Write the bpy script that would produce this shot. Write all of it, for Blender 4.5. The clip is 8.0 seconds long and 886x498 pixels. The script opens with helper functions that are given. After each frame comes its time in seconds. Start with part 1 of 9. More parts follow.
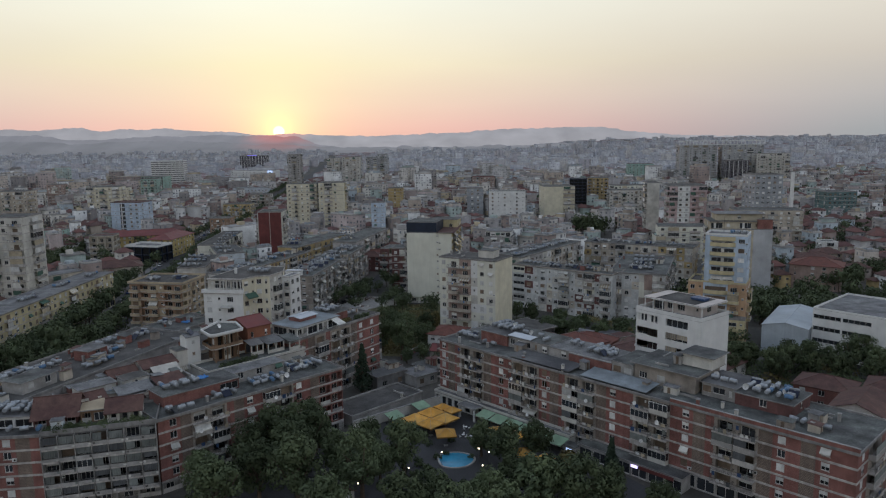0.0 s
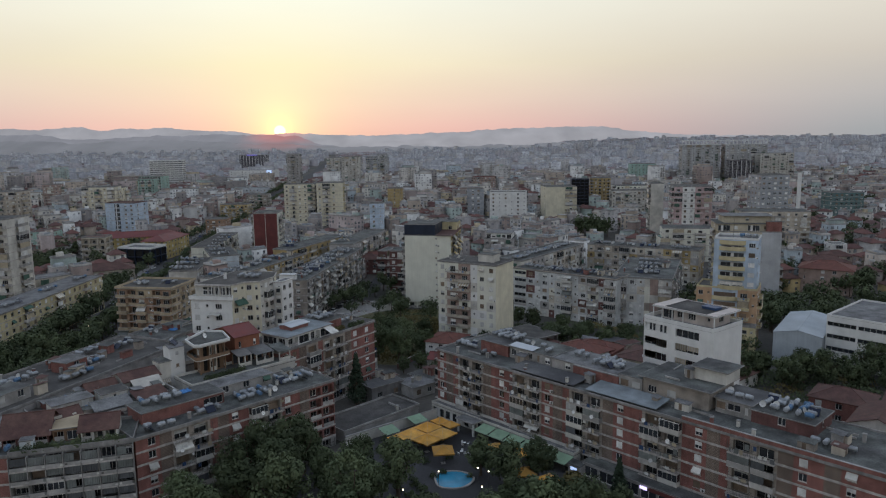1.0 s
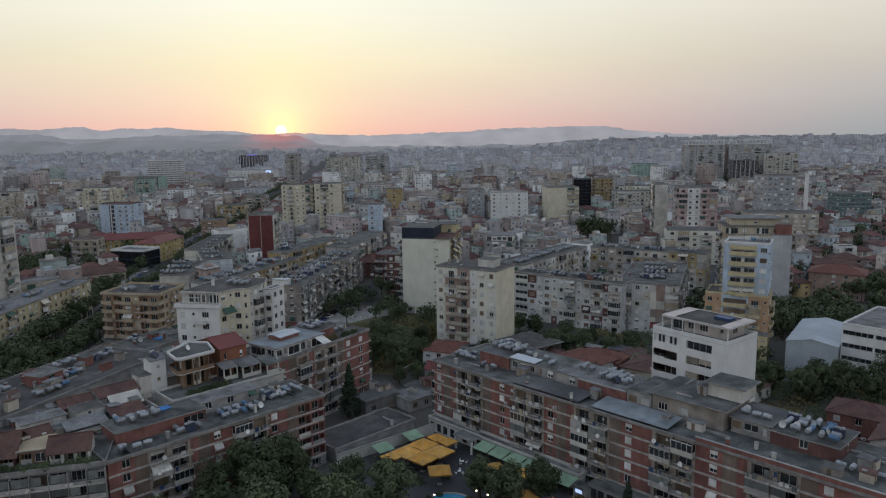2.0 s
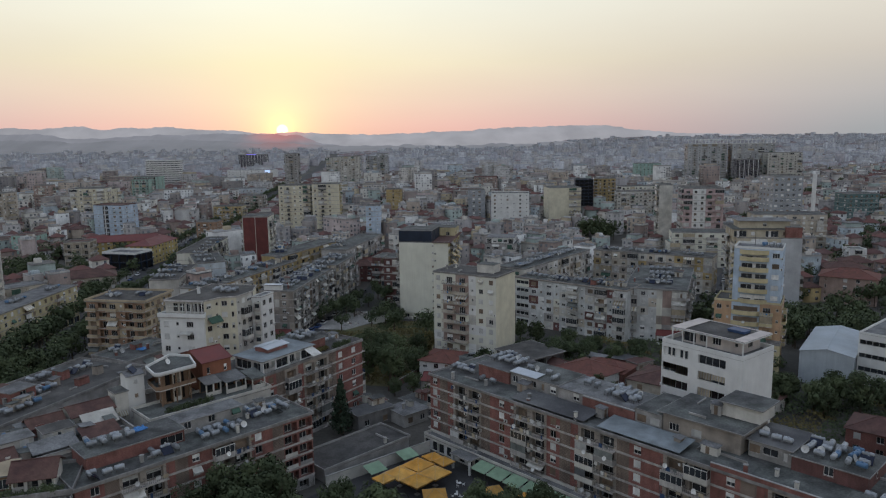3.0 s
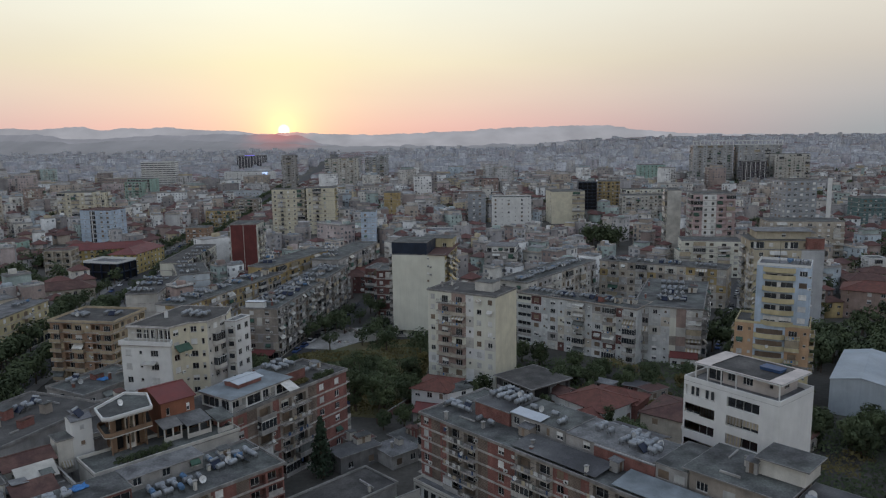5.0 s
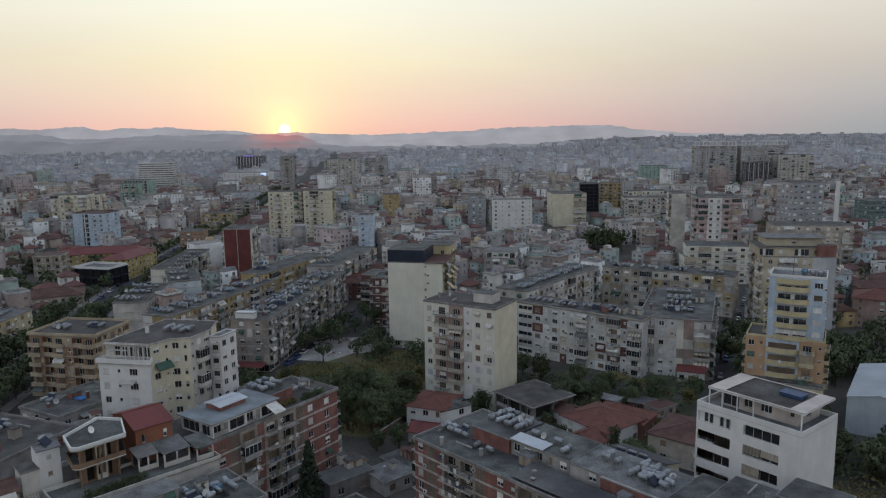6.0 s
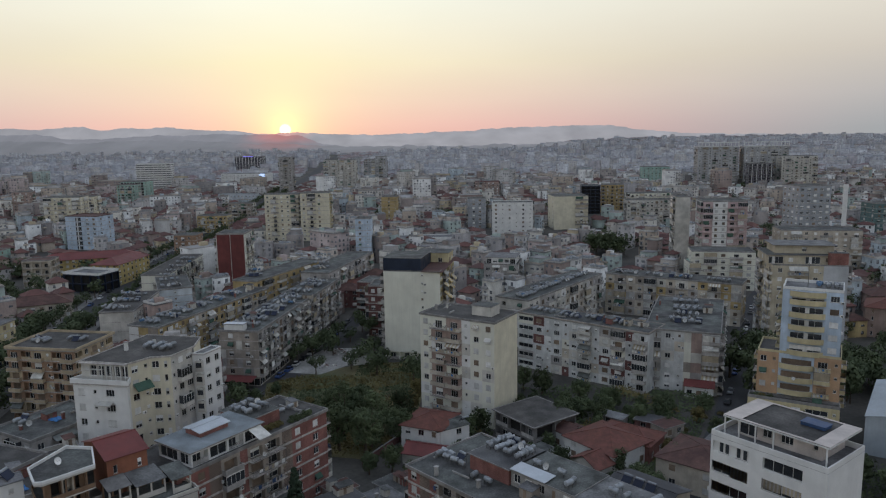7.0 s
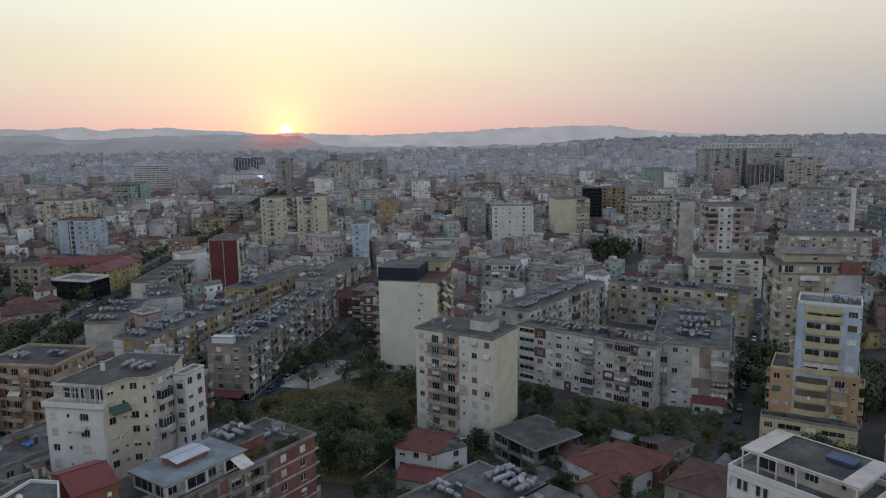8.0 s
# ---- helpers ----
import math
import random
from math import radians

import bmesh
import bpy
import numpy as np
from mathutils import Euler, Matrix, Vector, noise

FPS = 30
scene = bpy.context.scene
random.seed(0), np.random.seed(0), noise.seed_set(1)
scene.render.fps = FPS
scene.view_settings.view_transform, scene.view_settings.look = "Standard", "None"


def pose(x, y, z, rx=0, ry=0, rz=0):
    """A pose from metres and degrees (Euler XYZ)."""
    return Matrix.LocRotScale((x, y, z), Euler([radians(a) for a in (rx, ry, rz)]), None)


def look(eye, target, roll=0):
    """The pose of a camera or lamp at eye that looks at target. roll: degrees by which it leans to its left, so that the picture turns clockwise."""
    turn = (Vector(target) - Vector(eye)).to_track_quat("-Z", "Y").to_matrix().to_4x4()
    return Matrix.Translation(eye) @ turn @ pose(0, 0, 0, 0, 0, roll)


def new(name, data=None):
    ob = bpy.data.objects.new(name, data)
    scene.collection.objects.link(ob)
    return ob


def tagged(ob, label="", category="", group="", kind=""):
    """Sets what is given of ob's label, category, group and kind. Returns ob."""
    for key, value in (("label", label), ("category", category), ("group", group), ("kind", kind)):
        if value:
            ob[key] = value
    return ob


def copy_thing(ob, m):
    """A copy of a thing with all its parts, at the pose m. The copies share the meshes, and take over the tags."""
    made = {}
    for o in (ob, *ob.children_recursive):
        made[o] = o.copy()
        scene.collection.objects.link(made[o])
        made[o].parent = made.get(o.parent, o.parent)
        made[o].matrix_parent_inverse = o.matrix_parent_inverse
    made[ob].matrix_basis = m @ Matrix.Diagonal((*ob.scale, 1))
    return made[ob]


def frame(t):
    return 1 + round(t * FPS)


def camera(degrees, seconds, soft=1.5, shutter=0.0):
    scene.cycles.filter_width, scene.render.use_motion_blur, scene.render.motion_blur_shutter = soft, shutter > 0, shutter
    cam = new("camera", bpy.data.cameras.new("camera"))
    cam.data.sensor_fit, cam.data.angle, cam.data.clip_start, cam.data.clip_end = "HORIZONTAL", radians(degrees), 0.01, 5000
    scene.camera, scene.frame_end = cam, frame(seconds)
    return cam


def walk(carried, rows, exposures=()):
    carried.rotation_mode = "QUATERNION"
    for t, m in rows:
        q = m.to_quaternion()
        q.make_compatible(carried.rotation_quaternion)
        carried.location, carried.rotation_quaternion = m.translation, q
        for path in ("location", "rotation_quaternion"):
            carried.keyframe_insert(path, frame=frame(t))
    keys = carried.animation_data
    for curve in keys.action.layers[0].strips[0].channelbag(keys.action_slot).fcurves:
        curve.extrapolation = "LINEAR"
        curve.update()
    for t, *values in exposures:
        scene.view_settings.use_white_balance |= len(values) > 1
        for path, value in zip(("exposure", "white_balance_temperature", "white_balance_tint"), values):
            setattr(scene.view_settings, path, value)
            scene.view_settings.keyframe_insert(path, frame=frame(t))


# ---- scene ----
cam = camera(63.1, 8.0, soft=1.2)
METRES, EYE, TILT, LEAN, TURN = 80.0, 73.5, 1.4, -0.5, 0.0
ROWS = [
    (0.0, 0.0000, 0.0, 0.0000, -0.230, -10.260, 1.270),
    (0.5, 0.0052, 0.06, -0.0010, -0.186, -10.280, 1.258),
    (1.0, 0.0109, 0.1207, -0.0022, -0.153, -10.300, 1.255),
    (1.5, 0.0167, 0.1824, -0.0034, -0.109, -10.299, 1.252),
    (3.0, 0.0384, 0.3721, -0.0037, 0.032, -10.379, 1.305),
    (3.5, 0.0445, 0.436, -0.0020, 0.065, -10.369, 1.312),
    (4.0, 0.0511, 0.4987, 0.0014, 0.099, -10.379, 1.330),
    (4.5, 0.0573, 0.561, 0.0059, 0.123, -10.378, 1.328),
    (6.0, 0.0772, 0.7487, 0.0248, 0.204, -10.408, 1.360),
    (6.5, 0.0835, 0.8101, 0.0317, 0.227, -10.418, 1.357),
    (7.0, 0.0900, 0.871, 0.0386, 0.251, -10.417, 1.365),
    (7.5, 0.0959, 0.9321, 0.0459, 0.274, -10.407, 1.353),
    (8.0, 0.1024, 0.9925, 0.0537, 0.288, -10.407, 1.360),
]
walk(cam, [(t, pose(0, 0, EYE, TILT, LEAN, TURN) @ pose(METRES * x, METRES * y, METRES * z, 90 + pitch, roll, yaw)) for t, x, y, z, yaw, pitch, roll in ROWS])

# ---- world, sun ----
SUN_AZ, SUN_EL = -12.45, 0.53      # degrees: west of the view's axis, above the horizon
S = Vector((math.sin(radians(SUN_AZ)) * math.cos(radians(SUN_EL)), math.cos(radians(SUN_AZ)) * math.cos(radians(SUN_EL)), math.sin(radians(SUN_EL))))


def make_world():
    w = bpy.data.worlds.new("dusk_sky")
    scene.world = w
    w.use_nodes = True
    nt = w.node_tree
    nt.nodes.clear()
    N, K = nt.nodes.new, nt.links.new

    def ramp(stops, src):
        r = N("ShaderNodeValToRGB")
        el = r.color_ramp.elements
        el[0].position, el[0].color = stops[0][0], (*stops[0][1], 1)
        el[1].position, el[1].color = stops[-1][0], (*stops[-1][1], 1)
        for p, c in stops[1:-1]:
            e = el.new(p)
            e.color = (*c, 1)
        K(src, r.inputs[0])
        return r.outputs[0]

    def math_node(op, a, b=None, clamp=False):
        n = N("ShaderNodeMath")
        n.operation, n.use_clamp = op, clamp
        for i, v in enumerate((a, b)):
            if v is None:
                continue
            if isinstance(v, (int, float)):
                n.inputs[i].default_value = v
            else:
                K(v, n.inputs[i])
        return n.outputs[0]

    def mix(f, a, b, kind="MIX"):
        n = N("ShaderNodeMix")
        n.data_type, n.blend_type = "RGBA", kind
        for s, v in ((n.inputs[0], f), (n.inputs[6], a), (n.inputs[7], b)):
            if isinstance(v, (int, float)):
                s.default_value = v
            elif isinstance(v, tuple):
                s.default_value = (*v, 1)
            else:
                K(v, s)
        return n.outputs[2]

    tc = N("ShaderNodeTexCoord")
    xyz = N("ShaderNodeSeparateXYZ")
    K(tc.outputs["Generated"], xyz.inputs[0])
    up = math_node("MULTIPLY", xyz.outputs[2], 2.0, True)      # 0 at the horizon, 0.35 at 10 degrees
    away = ramp([(0.0, (0.355, 0.385, 0.40)), (0.03, (0.395, 0.41, 0.42)), (0.09, (0.49, 0.475, 0.465)), (0.19, (0.63, 0.58, 0.515)),
                 (0.36, (0.80, 0.765, 0.67)), (0.6, (0.72, 0.77, 0.83)), (1.0, (0.50, 0.585, 0.735))], up)
    near = ramp([(0.0, (0.84, 0.48, 0.44)), (0.03, (0.88, 0.54, 0.48)), (0.09, (0.89, 0.655, 0.54)), (0.19, (0.90, 0.80, 0.60)),
                 (0.36, (0.93, 0.94, 0.83)), (0.6, (0.76, 0.79, 0.83)), (1.0, (0.50, 0.585, 0.735))], up)
    dp = N("ShaderNodeVectorMath")
    dp.operation = "DOT_PRODUCT"
    K(tc.outputs["Generated"], dp.inputs[0])
    dp.inputs[1].default_value = S
    ang = math_node("ARCCOSINE", math_node("MINIMUM", dp.outputs["Value"], 0.9999999))
    side = N("ShaderNodeMapRange")
    side.interpolation_type = "SMOOTHSTEP"
    K(ang, side.inputs[0])
    side.inputs[1].default_value, side.inputs[2].default_value = 0.10, 0.84
    side.inputs[3].default_value, side.inputs[4].default_value = 1.0, 0.0
    col = mix(side.outputs[0], away, near)
    # the glow round the sun, and the disc
    g1 = math_node("POWER", 2.718, math_node("MULTIPLY", ang, -9.0))
    col = mix(g1, col, (0.26, 0.23, 0.0), "ADD")
    g2 = math_node("POWER", 2.718, math_node("MULTIPLY", ang, -42.0))
    col = mix(g2, col, (0.8, 0.50, 0.10), "ADD")
    disc = N("ShaderNodeMapRange")
    K(ang, disc.inputs[0])
    disc.inputs[1].default_value, disc.inputs[2].default_value = 0.0058, 0.0084
    disc.inputs[3].default_value, disc.inputs[4].default_value = 1.0, 0.0
    col = mix(disc.outputs[0], col, (3.0, 2.4, 1.2))
    # thin uneven veil of cloud
    tex = N("ShaderNodeTexNoise")
    mp = N("ShaderNodeMapping")
    mp.inputs["Scale"].default_value = (2.0, 2.0, 9.0)
    K(tc.outputs["Generated"], mp.inputs[0])
    K(mp.outputs[0], tex.inputs["Vector"])
    tex.inputs["Scale"].default_value, tex.inputs["Detail"].default_value = 1.6, 4.0
    veil = math_node("ADD", math_node("MULTIPLY", tex.outputs[0], 0.10), 0.95)
    col = mix(1.0, col, veil, "MULTIPLY")
    bg = N("ShaderNodeBackground")
    K(col, bg.inputs[0])
    bg.inputs[1].default_value = SKY
    out = N("ShaderNodeOutputWorld")
    K(bg.outputs[0], out.inputs[0])


SKY = 1.0
make_world()
sun = new("sun", bpy.data.lights.new("sun", "SUN"))
sun.data.energy, sun.data.color, sun.data.angle = 0.5, (1.0, 0.5, 0.26), radians(1.2)
sun.matrix_world = look(S * 100, (0, 0, 0))

# ---- materials ----
MATS = {}


def material(name, colour, rough=0.85, vary=0.25, scale=0.6, streak=0.2, bump=0.15, metal=0.0, per_object=0.0, second=None, fine=9.0, gloss=0.25):
    """Plaster, concrete, metal and the like: large stains, fine grain, runs of water, slight relief."""
    if name in MATS:
        return MATS[name]
    m = bpy.data.materials.new(name)
    m.use_nodes = True
    nt = m.node_tree
    N, K = nt.nodes.new, nt.links.new
    bsdf = nt.nodes["Principled BSDF"]
    bsdf.inputs["Metallic"].default_value = metal
    bsdf.inputs["Specular IOR Level"].default_value = gloss
    geo = N("ShaderNodeNewGeometry")

    def noise_at(sc, detail=4.0, stretch=(1, 1, 1)):
        mp = N("ShaderNodeMapping")
        mp.inputs["Scale"].default_value = stretch
        K(geo.outputs["Position"], mp.inputs[0])
        n = N("ShaderNodeTexNoise")
        n.inputs["Scale"].default_value, n.inputs["Detail"].default_value = sc, detail
        K(mp.outputs[0], n.inputs["Vector"])
        return n.outputs[0]

    def remap(src, lo, hi, a=0.3, b=0.7):
        r = N("ShaderNodeMapRange")
        for i, v in enumerate((a, b, lo, hi)):
            r.inputs[i + 1].default_value = v
        K(src, r.inputs[0])
        return r.outputs[0]

    def times(a, b):
        x = N("ShaderNodeMath")
        x.operation = "MULTIPLY"
        K(a, x.inputs[0])
        K(b, x.inputs[1])
        return x.outputs[0]

    big = noise_at(scale)
    f = times(remap(big, 1 - vary, 1 + vary * 0.5), remap(noise_at(fine, 3.0), 1 - vary * 0.5, 1 + vary * 0.4))
    if streak:
        f = times(f, remap(noise_at(1.0, 3.0, (1.6, 1.6, 0.12)), 1 - streak * 0.6, 1 + streak * 0.25))
    if per_object:
        oi = N("ShaderNodeObjectInfo")
        f = times(f, remap(oi.outputs["Random"], 1 - per_object, 1 + per_object, 0, 1))
    base = N("ShaderNodeMix")
    base.data_type = "RGBA"
    base.inputs[6].default_value = (*colour, 1)
    base.inputs[7].default_value = (*(second or tuple(c * 0.8 for c in colour)), 1)
    K(remap(noise_at(scale * 0.35, 5.0), 0, 1, 0.42, 0.62), base.inputs[0])
    mul = N("ShaderNodeMix")
    mul.data_type, mul.blend_type = "RGBA", "MULTIPLY"
    mul.inputs[0].default_value = 1.0
    K(base.outputs[2], mul.inputs[6])
    K(f, mul.inputs[7])
    K(mul.outputs[2], bsdf.inputs["Base Color"])
    K(remap(big, max(rough - 0.12, 0.05), min(rough + 0.1, 1.0)), bsdf.inputs["Roughness"])
    if bump:
        bp = N("ShaderNodeBump")
        bp.inputs["Strength"].default_value, bp.inputs["Distance"].default_value = bump, 0.05
        K(noise_at(fine * 0.6, 5.0), bp.inputs["Height"])
        K(bp.outputs[0], bsdf.inputs["Normal"])
    MATS[name] = m
    return m


def brick_material(name, colour, mortar, width=0.25, height=0.075, gap=0.012, bump=0.4):
    m = material(name, colour, 0.9, 0.3, 0.4, 0.25, 0.0)
    nt = m.node_tree
    N, K = nt.nodes.new, nt.links.new
    bsdf = nt.nodes["Principled BSDF"]
    geo = N("ShaderNodeNewGeometry")
    xyz = N("ShaderNodeSeparateXYZ")
    K(geo.outputs["Position"], xyz.inputs[0])
    side = N("ShaderNodeVectorMath")      # the level direction along the wall
    side.operation = "CROSS_PRODUCT"
    K(geo.outputs["True Normal"], side.inputs[0])
    side.inputs[1].default_value = (0, 0, 1)
    add = N("ShaderNodeVectorMath")
    add.operation = "DOT_PRODUCT"
    K(geo.outputs["Position"], add.inputs[0])
    K(side.outputs[0], add.inputs[1])
    cmb = N("ShaderNodeCombineXYZ")
    K(add.outputs["Value"], cmb.inputs[0])
    K(xyz.outputs[2], cmb.inputs[1])
    br = N("ShaderNodeTexBrick")
    br.inputs["Scale"].default_value = 1.0
    br.inputs["Brick Width"].default_value, br.inputs["Row Height"].default_value, br.inputs["Mortar Size"].default_value = width, height, gap
    br.inputs["Color1"].default_value, br.inputs["Color2"].default_value = (1.0, 1.0, 1.0, 1), (0.82, 0.8, 0.8, 1)
    br.inputs["Mortar"].default_value = (*mortar, 1)
    K(cmb.outputs[0], br.inputs["Vector"])
    old = bsdf.inputs["Base Color"].links[0].from_socket
    mul = N("ShaderNodeMix")
    mul.data_type, mul.blend_type = "RGBA", "MULTIPLY"
    mul.inputs[0].default_value = 1.0
    K(old, mul.inputs[6])
    K(br.outputs["Color"], mul.inputs[7])
    K(mul.outputs[2], bsdf.inputs["Base Color"])
    return m


def islands_material(name, stops, rough=0.9, vary=0.25):
    """One of several colours for every loose island of a mesh."""
    m = material(name, (1, 1, 1), rough, vary, 0.15, 0.15, 0.0, fine=1.5, second=(0.9, 0.9, 0.9))
    nt = m.node_tree
    N, K = nt.nodes.new, nt.links.new
    bsdf = nt.nodes["Principled BSDF"]
    geo = N("ShaderNodeNewGeometry")
    r = N("ShaderNodeValToRGB")
    r.color_ramp.interpolation = "CONSTANT"
    el = r.color_ramp.elements
    el[0].position, el[0].color = 0.0, (*stops[0], 1)
    el[1].position, el[1].color = 1.0 / len(stops), (*stops[1], 1)
    for i, c in enumerate(stops[2:]):
        e = el.new((i + 2) / len(stops))
        e.color = (*c, 1)
    K(geo.outputs["Random Per Island"], r.inputs[0])
    old = bsdf.inputs["Base Color"].links[0].from_socket
    mul = N("ShaderNodeMix")
    mul.data_type, mul.blend_type = "RGBA", "MULTIPLY"
    mul.inputs[0].default_value = 1.0
    K(old, mul.inputs[6])
    K(r.outputs[0], mul.inputs[7])
    K(mul.outputs[2], bsdf.inputs["Base Color"])
    return m


def glow_material(name, colour, strength):
    m = bpy.data.materials.new(name)
    m.use_nodes = True
    b = m.node_tree.nodes["Principled BSDF"]
    b.inputs["Base Color"].default_value = (*colour, 1)
    b.inputs["Emission Color"].default_value = (*colour, 1)
    b.inputs["Emission Strength"].default_value = strength
    return m


BRICK = brick_material("red_brick", (0.25, 0.112, 0.094), (1.15, 1.3, 1.35))
BRICK_DARK = brick_material("dark_red_brick", (0.165, 0.082, 0.074), (1.1, 1.2, 1.25))
VENT = brick_material("pierced_brick", (0.28, 0.225, 0.19), (0.5, 0.48, 0.46), 0.3, 0.3, 0.05)
CONC = material("grey_concrete", (0.34, 0.33, 0.315), 0.9, 0.35, 0.35, 0.13)
EDGE = material("weathered_roof_edge", (0.27, 0.26, 0.25), 0.92, 0.35, 0.5, 0.3)
CONC_DARK = material("dark_concrete", (0.20, 0.195, 0.19), 0.92, 0.3, 0.5, 0.3)
BAND = material("weathered_band", (0.46, 0.43, 0.40), 0.9, 0.3, 0.8, 0.35)
WHITE = material("white_render", (0.65, 0.65, 0.63), 0.85, 0.09, 0.4, 0.06, second=(0.60, 0.60, 0.585))
OFFWHITE = material("offwhite_render", (0.56, 0.54, 0.49), 0.88, 0.2, 0.4, 0.12)
CREAM = material("cream_render", (0.62, 0.58, 0.45), 0.88, 0.12, 0.4, 0.1, second=(0.57, 0.53, 0.41))
PALE = material("pale_grey_render", (0.64, 0.635, 0.55), 0.88, 0.07, 0.3, 0.10, second=(0.60, 0.59, 0.51))
COOLWHITE = material("cool_white_render", (0.58, 0.59, 0.58), 0.88, 0.25, 0.35, 0.2)
BEIGE = material("beige_render", (0.50, 0.45, 0.375), 0.88, 0.22, 0.4, 0.12)
OCHRE = material("ochre_render", (0.42, 0.32, 0.16), 0.88, 0.2, 0.4, 0.2)
YELLOW = material("yellow_render", (0.54, 0.47, 0.29), 0.88, 0.15, 0.4, 0.2)
ORANGE = material("orange_render", (0.325, 0.212, 0.145), 0.88, 0.2, 0.4, 0.2)
TAN = material("tan_render", (0.44, 0.36, 0.25), 0.88, 0.2, 0.4, 0.12)
PEACH = material("peach_render", (0.48, 0.32, 0.20), 0.88, 0.2, 0.4, 0.12)
DARKDECK = material("old_roof_felt", (0.098, 0.093, 0.088), 0.93, 0.5, 0.3, 0.0, 0.3, second=(0.07, 0.068, 0.066), fine=3.0)
SALMON = material("salmon_render", (0.36, 0.27, 0.235), 0.88, 0.2, 0.4, 0.2)
BLUSH = material("blush_white_render", (0.56, 0.50, 0.46), 0.88, 0.15, 0.4, 0.1)
PINK = material("pink_render", (0.50, 0.38, 0.375), 0.88, 0.2, 0.4, 0.2)
BLUE = material("light_blue_render", (0.47, 0.56, 0.66), 0.88, 0.15, 0.4, 0.2)
TEAL = material("teal_cladding", (0.10, 0.165, 0.165), 0.6, 0.2, 0.4, 0.1)
PALEBLUE = material("bluish_white_render", (0.56, 0.61, 0.64), 0.88, 0.15, 0.4, 0.08)
GREEN = material("mint_green_render", (0.32, 0.46, 0.40), 0.88, 0.15, 0.4, 0.2)
GREYWALL = material("grey_render", (0.38, 0.365, 0.35), 0.9, 0.3, 0.4, 0.14)
TAUPE = material("taupe_render", (0.34, 0.30, 0.26), 0.9, 0.3, 0.4, 0.14)
HUTBROWN = material("brown_render", (0.24, 0.155, 0.10), 0.85, 0.25, 0.5, 0.15)
HUTORANGE = material("rust_orange_render", (0.255, 0.108, 0.067), 0.88, 0.2, 0.4, 0.15)
REDPANEL = material("red_cladding", (0.16, 0.050, 0.047), 0.7, 0.2, 0.3, 0.15)
NAVY = material("navy_cladding", (0.025, 0.035, 0.06), 0.45, 0.2, 0.4, 0.1)
# Dark glass of far blocks, its colour lifted to include the haze.
HOTEL = material("hazed_dark_glass", (0.10, 0.085, 0.12), 0.3, 0.2, 0.1, 0.0, 0.0, gloss=0.9)
HAZEGREY = material("cool_grey_render", (0.44, 0.45, 0.46), 0.9, 0.2, 0.2, 0.1, 0.0)
SCHOOL = material("school_yellow_render", (0.43, 0.335, 0.145), 0.88, 0.15, 0.4, 0.1)
DUNCREAM = material("dun_cream_render", (0.47, 0.42, 0.32), 0.88, 0.18, 0.4, 0.15)
GLAZED = material("grey_glazed_cladding", (0.34, 0.36, 0.38), 0.5, 0.2, 0.3, 0.1, 0.0)
SHUTTER = material("white_shutter", (0.62, 0.62, 0.60), 0.6, 0.15, 1.0, 0.2, per_object=0.3)
SHUTTER_D = material("brown_shutter", (0.20, 0.15, 0.11), 0.7, 0.2, 1.0, 0.2, per_object=0.35)
WFRAME = material("window_joinery", (0.60, 0.595, 0.57), 0.6, 0.15, 1.0, 0.1, 0.0, per_object=0.35)
PANE = material("window_pane", (0.030, 0.034, 0.040), 0.12, 0.25, 0.5, 0.0, 0.0, per_object=0.5, gloss=0.9)
# Near-black backing: the shade inside openings is put into the colour.
DARK = material("interior_shade", (0.022, 0.021, 0.020), 0.95, 0.25, 0.8, 0.0, 0.0)
PARAPET = material("balcony_front", (0.43, 0.41, 0.385), 0.85, 0.2, 0.8, 0.35, per_object=0.25)
RAIL = material("painted_iron", (0.10, 0.095, 0.09), 0.6, 0.2, 1.0, 0.0, 0.0, metal=0.3)
DECK = material("flat_roof_screed", (0.118, 0.125, 0.118), 0.93, 0.6, 0.3, 0.0, 0.3, second=(0.08, 0.08, 0.08), fine=3.0)
DECK_L = material("pale_roof_screed", (0.178, 0.18, 0.18), 0.9, 0.55, 0.3, 0.0, 0.3, second=(0.15, 0.15, 0.155), fine=3.0)
DECK_B = material("bitumen_roof", (0.075, 0.075, 0.08), 0.9, 0.35, 0.25, 0.0, 0.3, second=(0.14, 0.14, 0.14), fine=3.0)
BLUEDECK = material("blue_grey_sheet_roof", (0.20, 0.228, 0.245), 0.7, 0.4, 0.3, 0.0, 0.1, second=(0.155, 0.178, 0.19))
SHEET = material("white_sheet_metal", (0.47, 0.50, 0.535), 0.5, 0.15, 0.25, 0.1, 0.05, second=(0.40, 0.435, 0.47))
TILE = material("red_clay_tile", (0.155, 0.066, 0.054), 0.85, 0.3, 0.6, 0.2, 0.4, second=(0.15, 0.065, 0.05), fine=5.0)
TILE_D = material("old_clay_tile", (0.098, 0.054, 0.048), 0.88, 0.35, 0.6, 0.2, 0.4, second=(0.125, 0.072, 0.06), fine=5.0)
REDROOF = material("red_sheet_roof", (0.165, 0.048, 0.044), 0.6, 0.2, 0.5, 0.1, 0.1)
WAREHOUSE = material("blue_white_cladding", (0.37, 0.41, 0.44), 0.6, 0.15, 0.25, 0.12, 0.05, second=(0.32, 0.36, 0.39))
TANK = material("galvanised_tank", (0.31, 0.33, 0.35), 0.5, 0.2, 1.2, 0.2, 0.1, metal=0.35, per_object=0.25)
TANK_B = material("blue_plastic_tank", (0.09, 0.17, 0.28), 0.5, 0.15, 1.0, 0.1, 0.05)
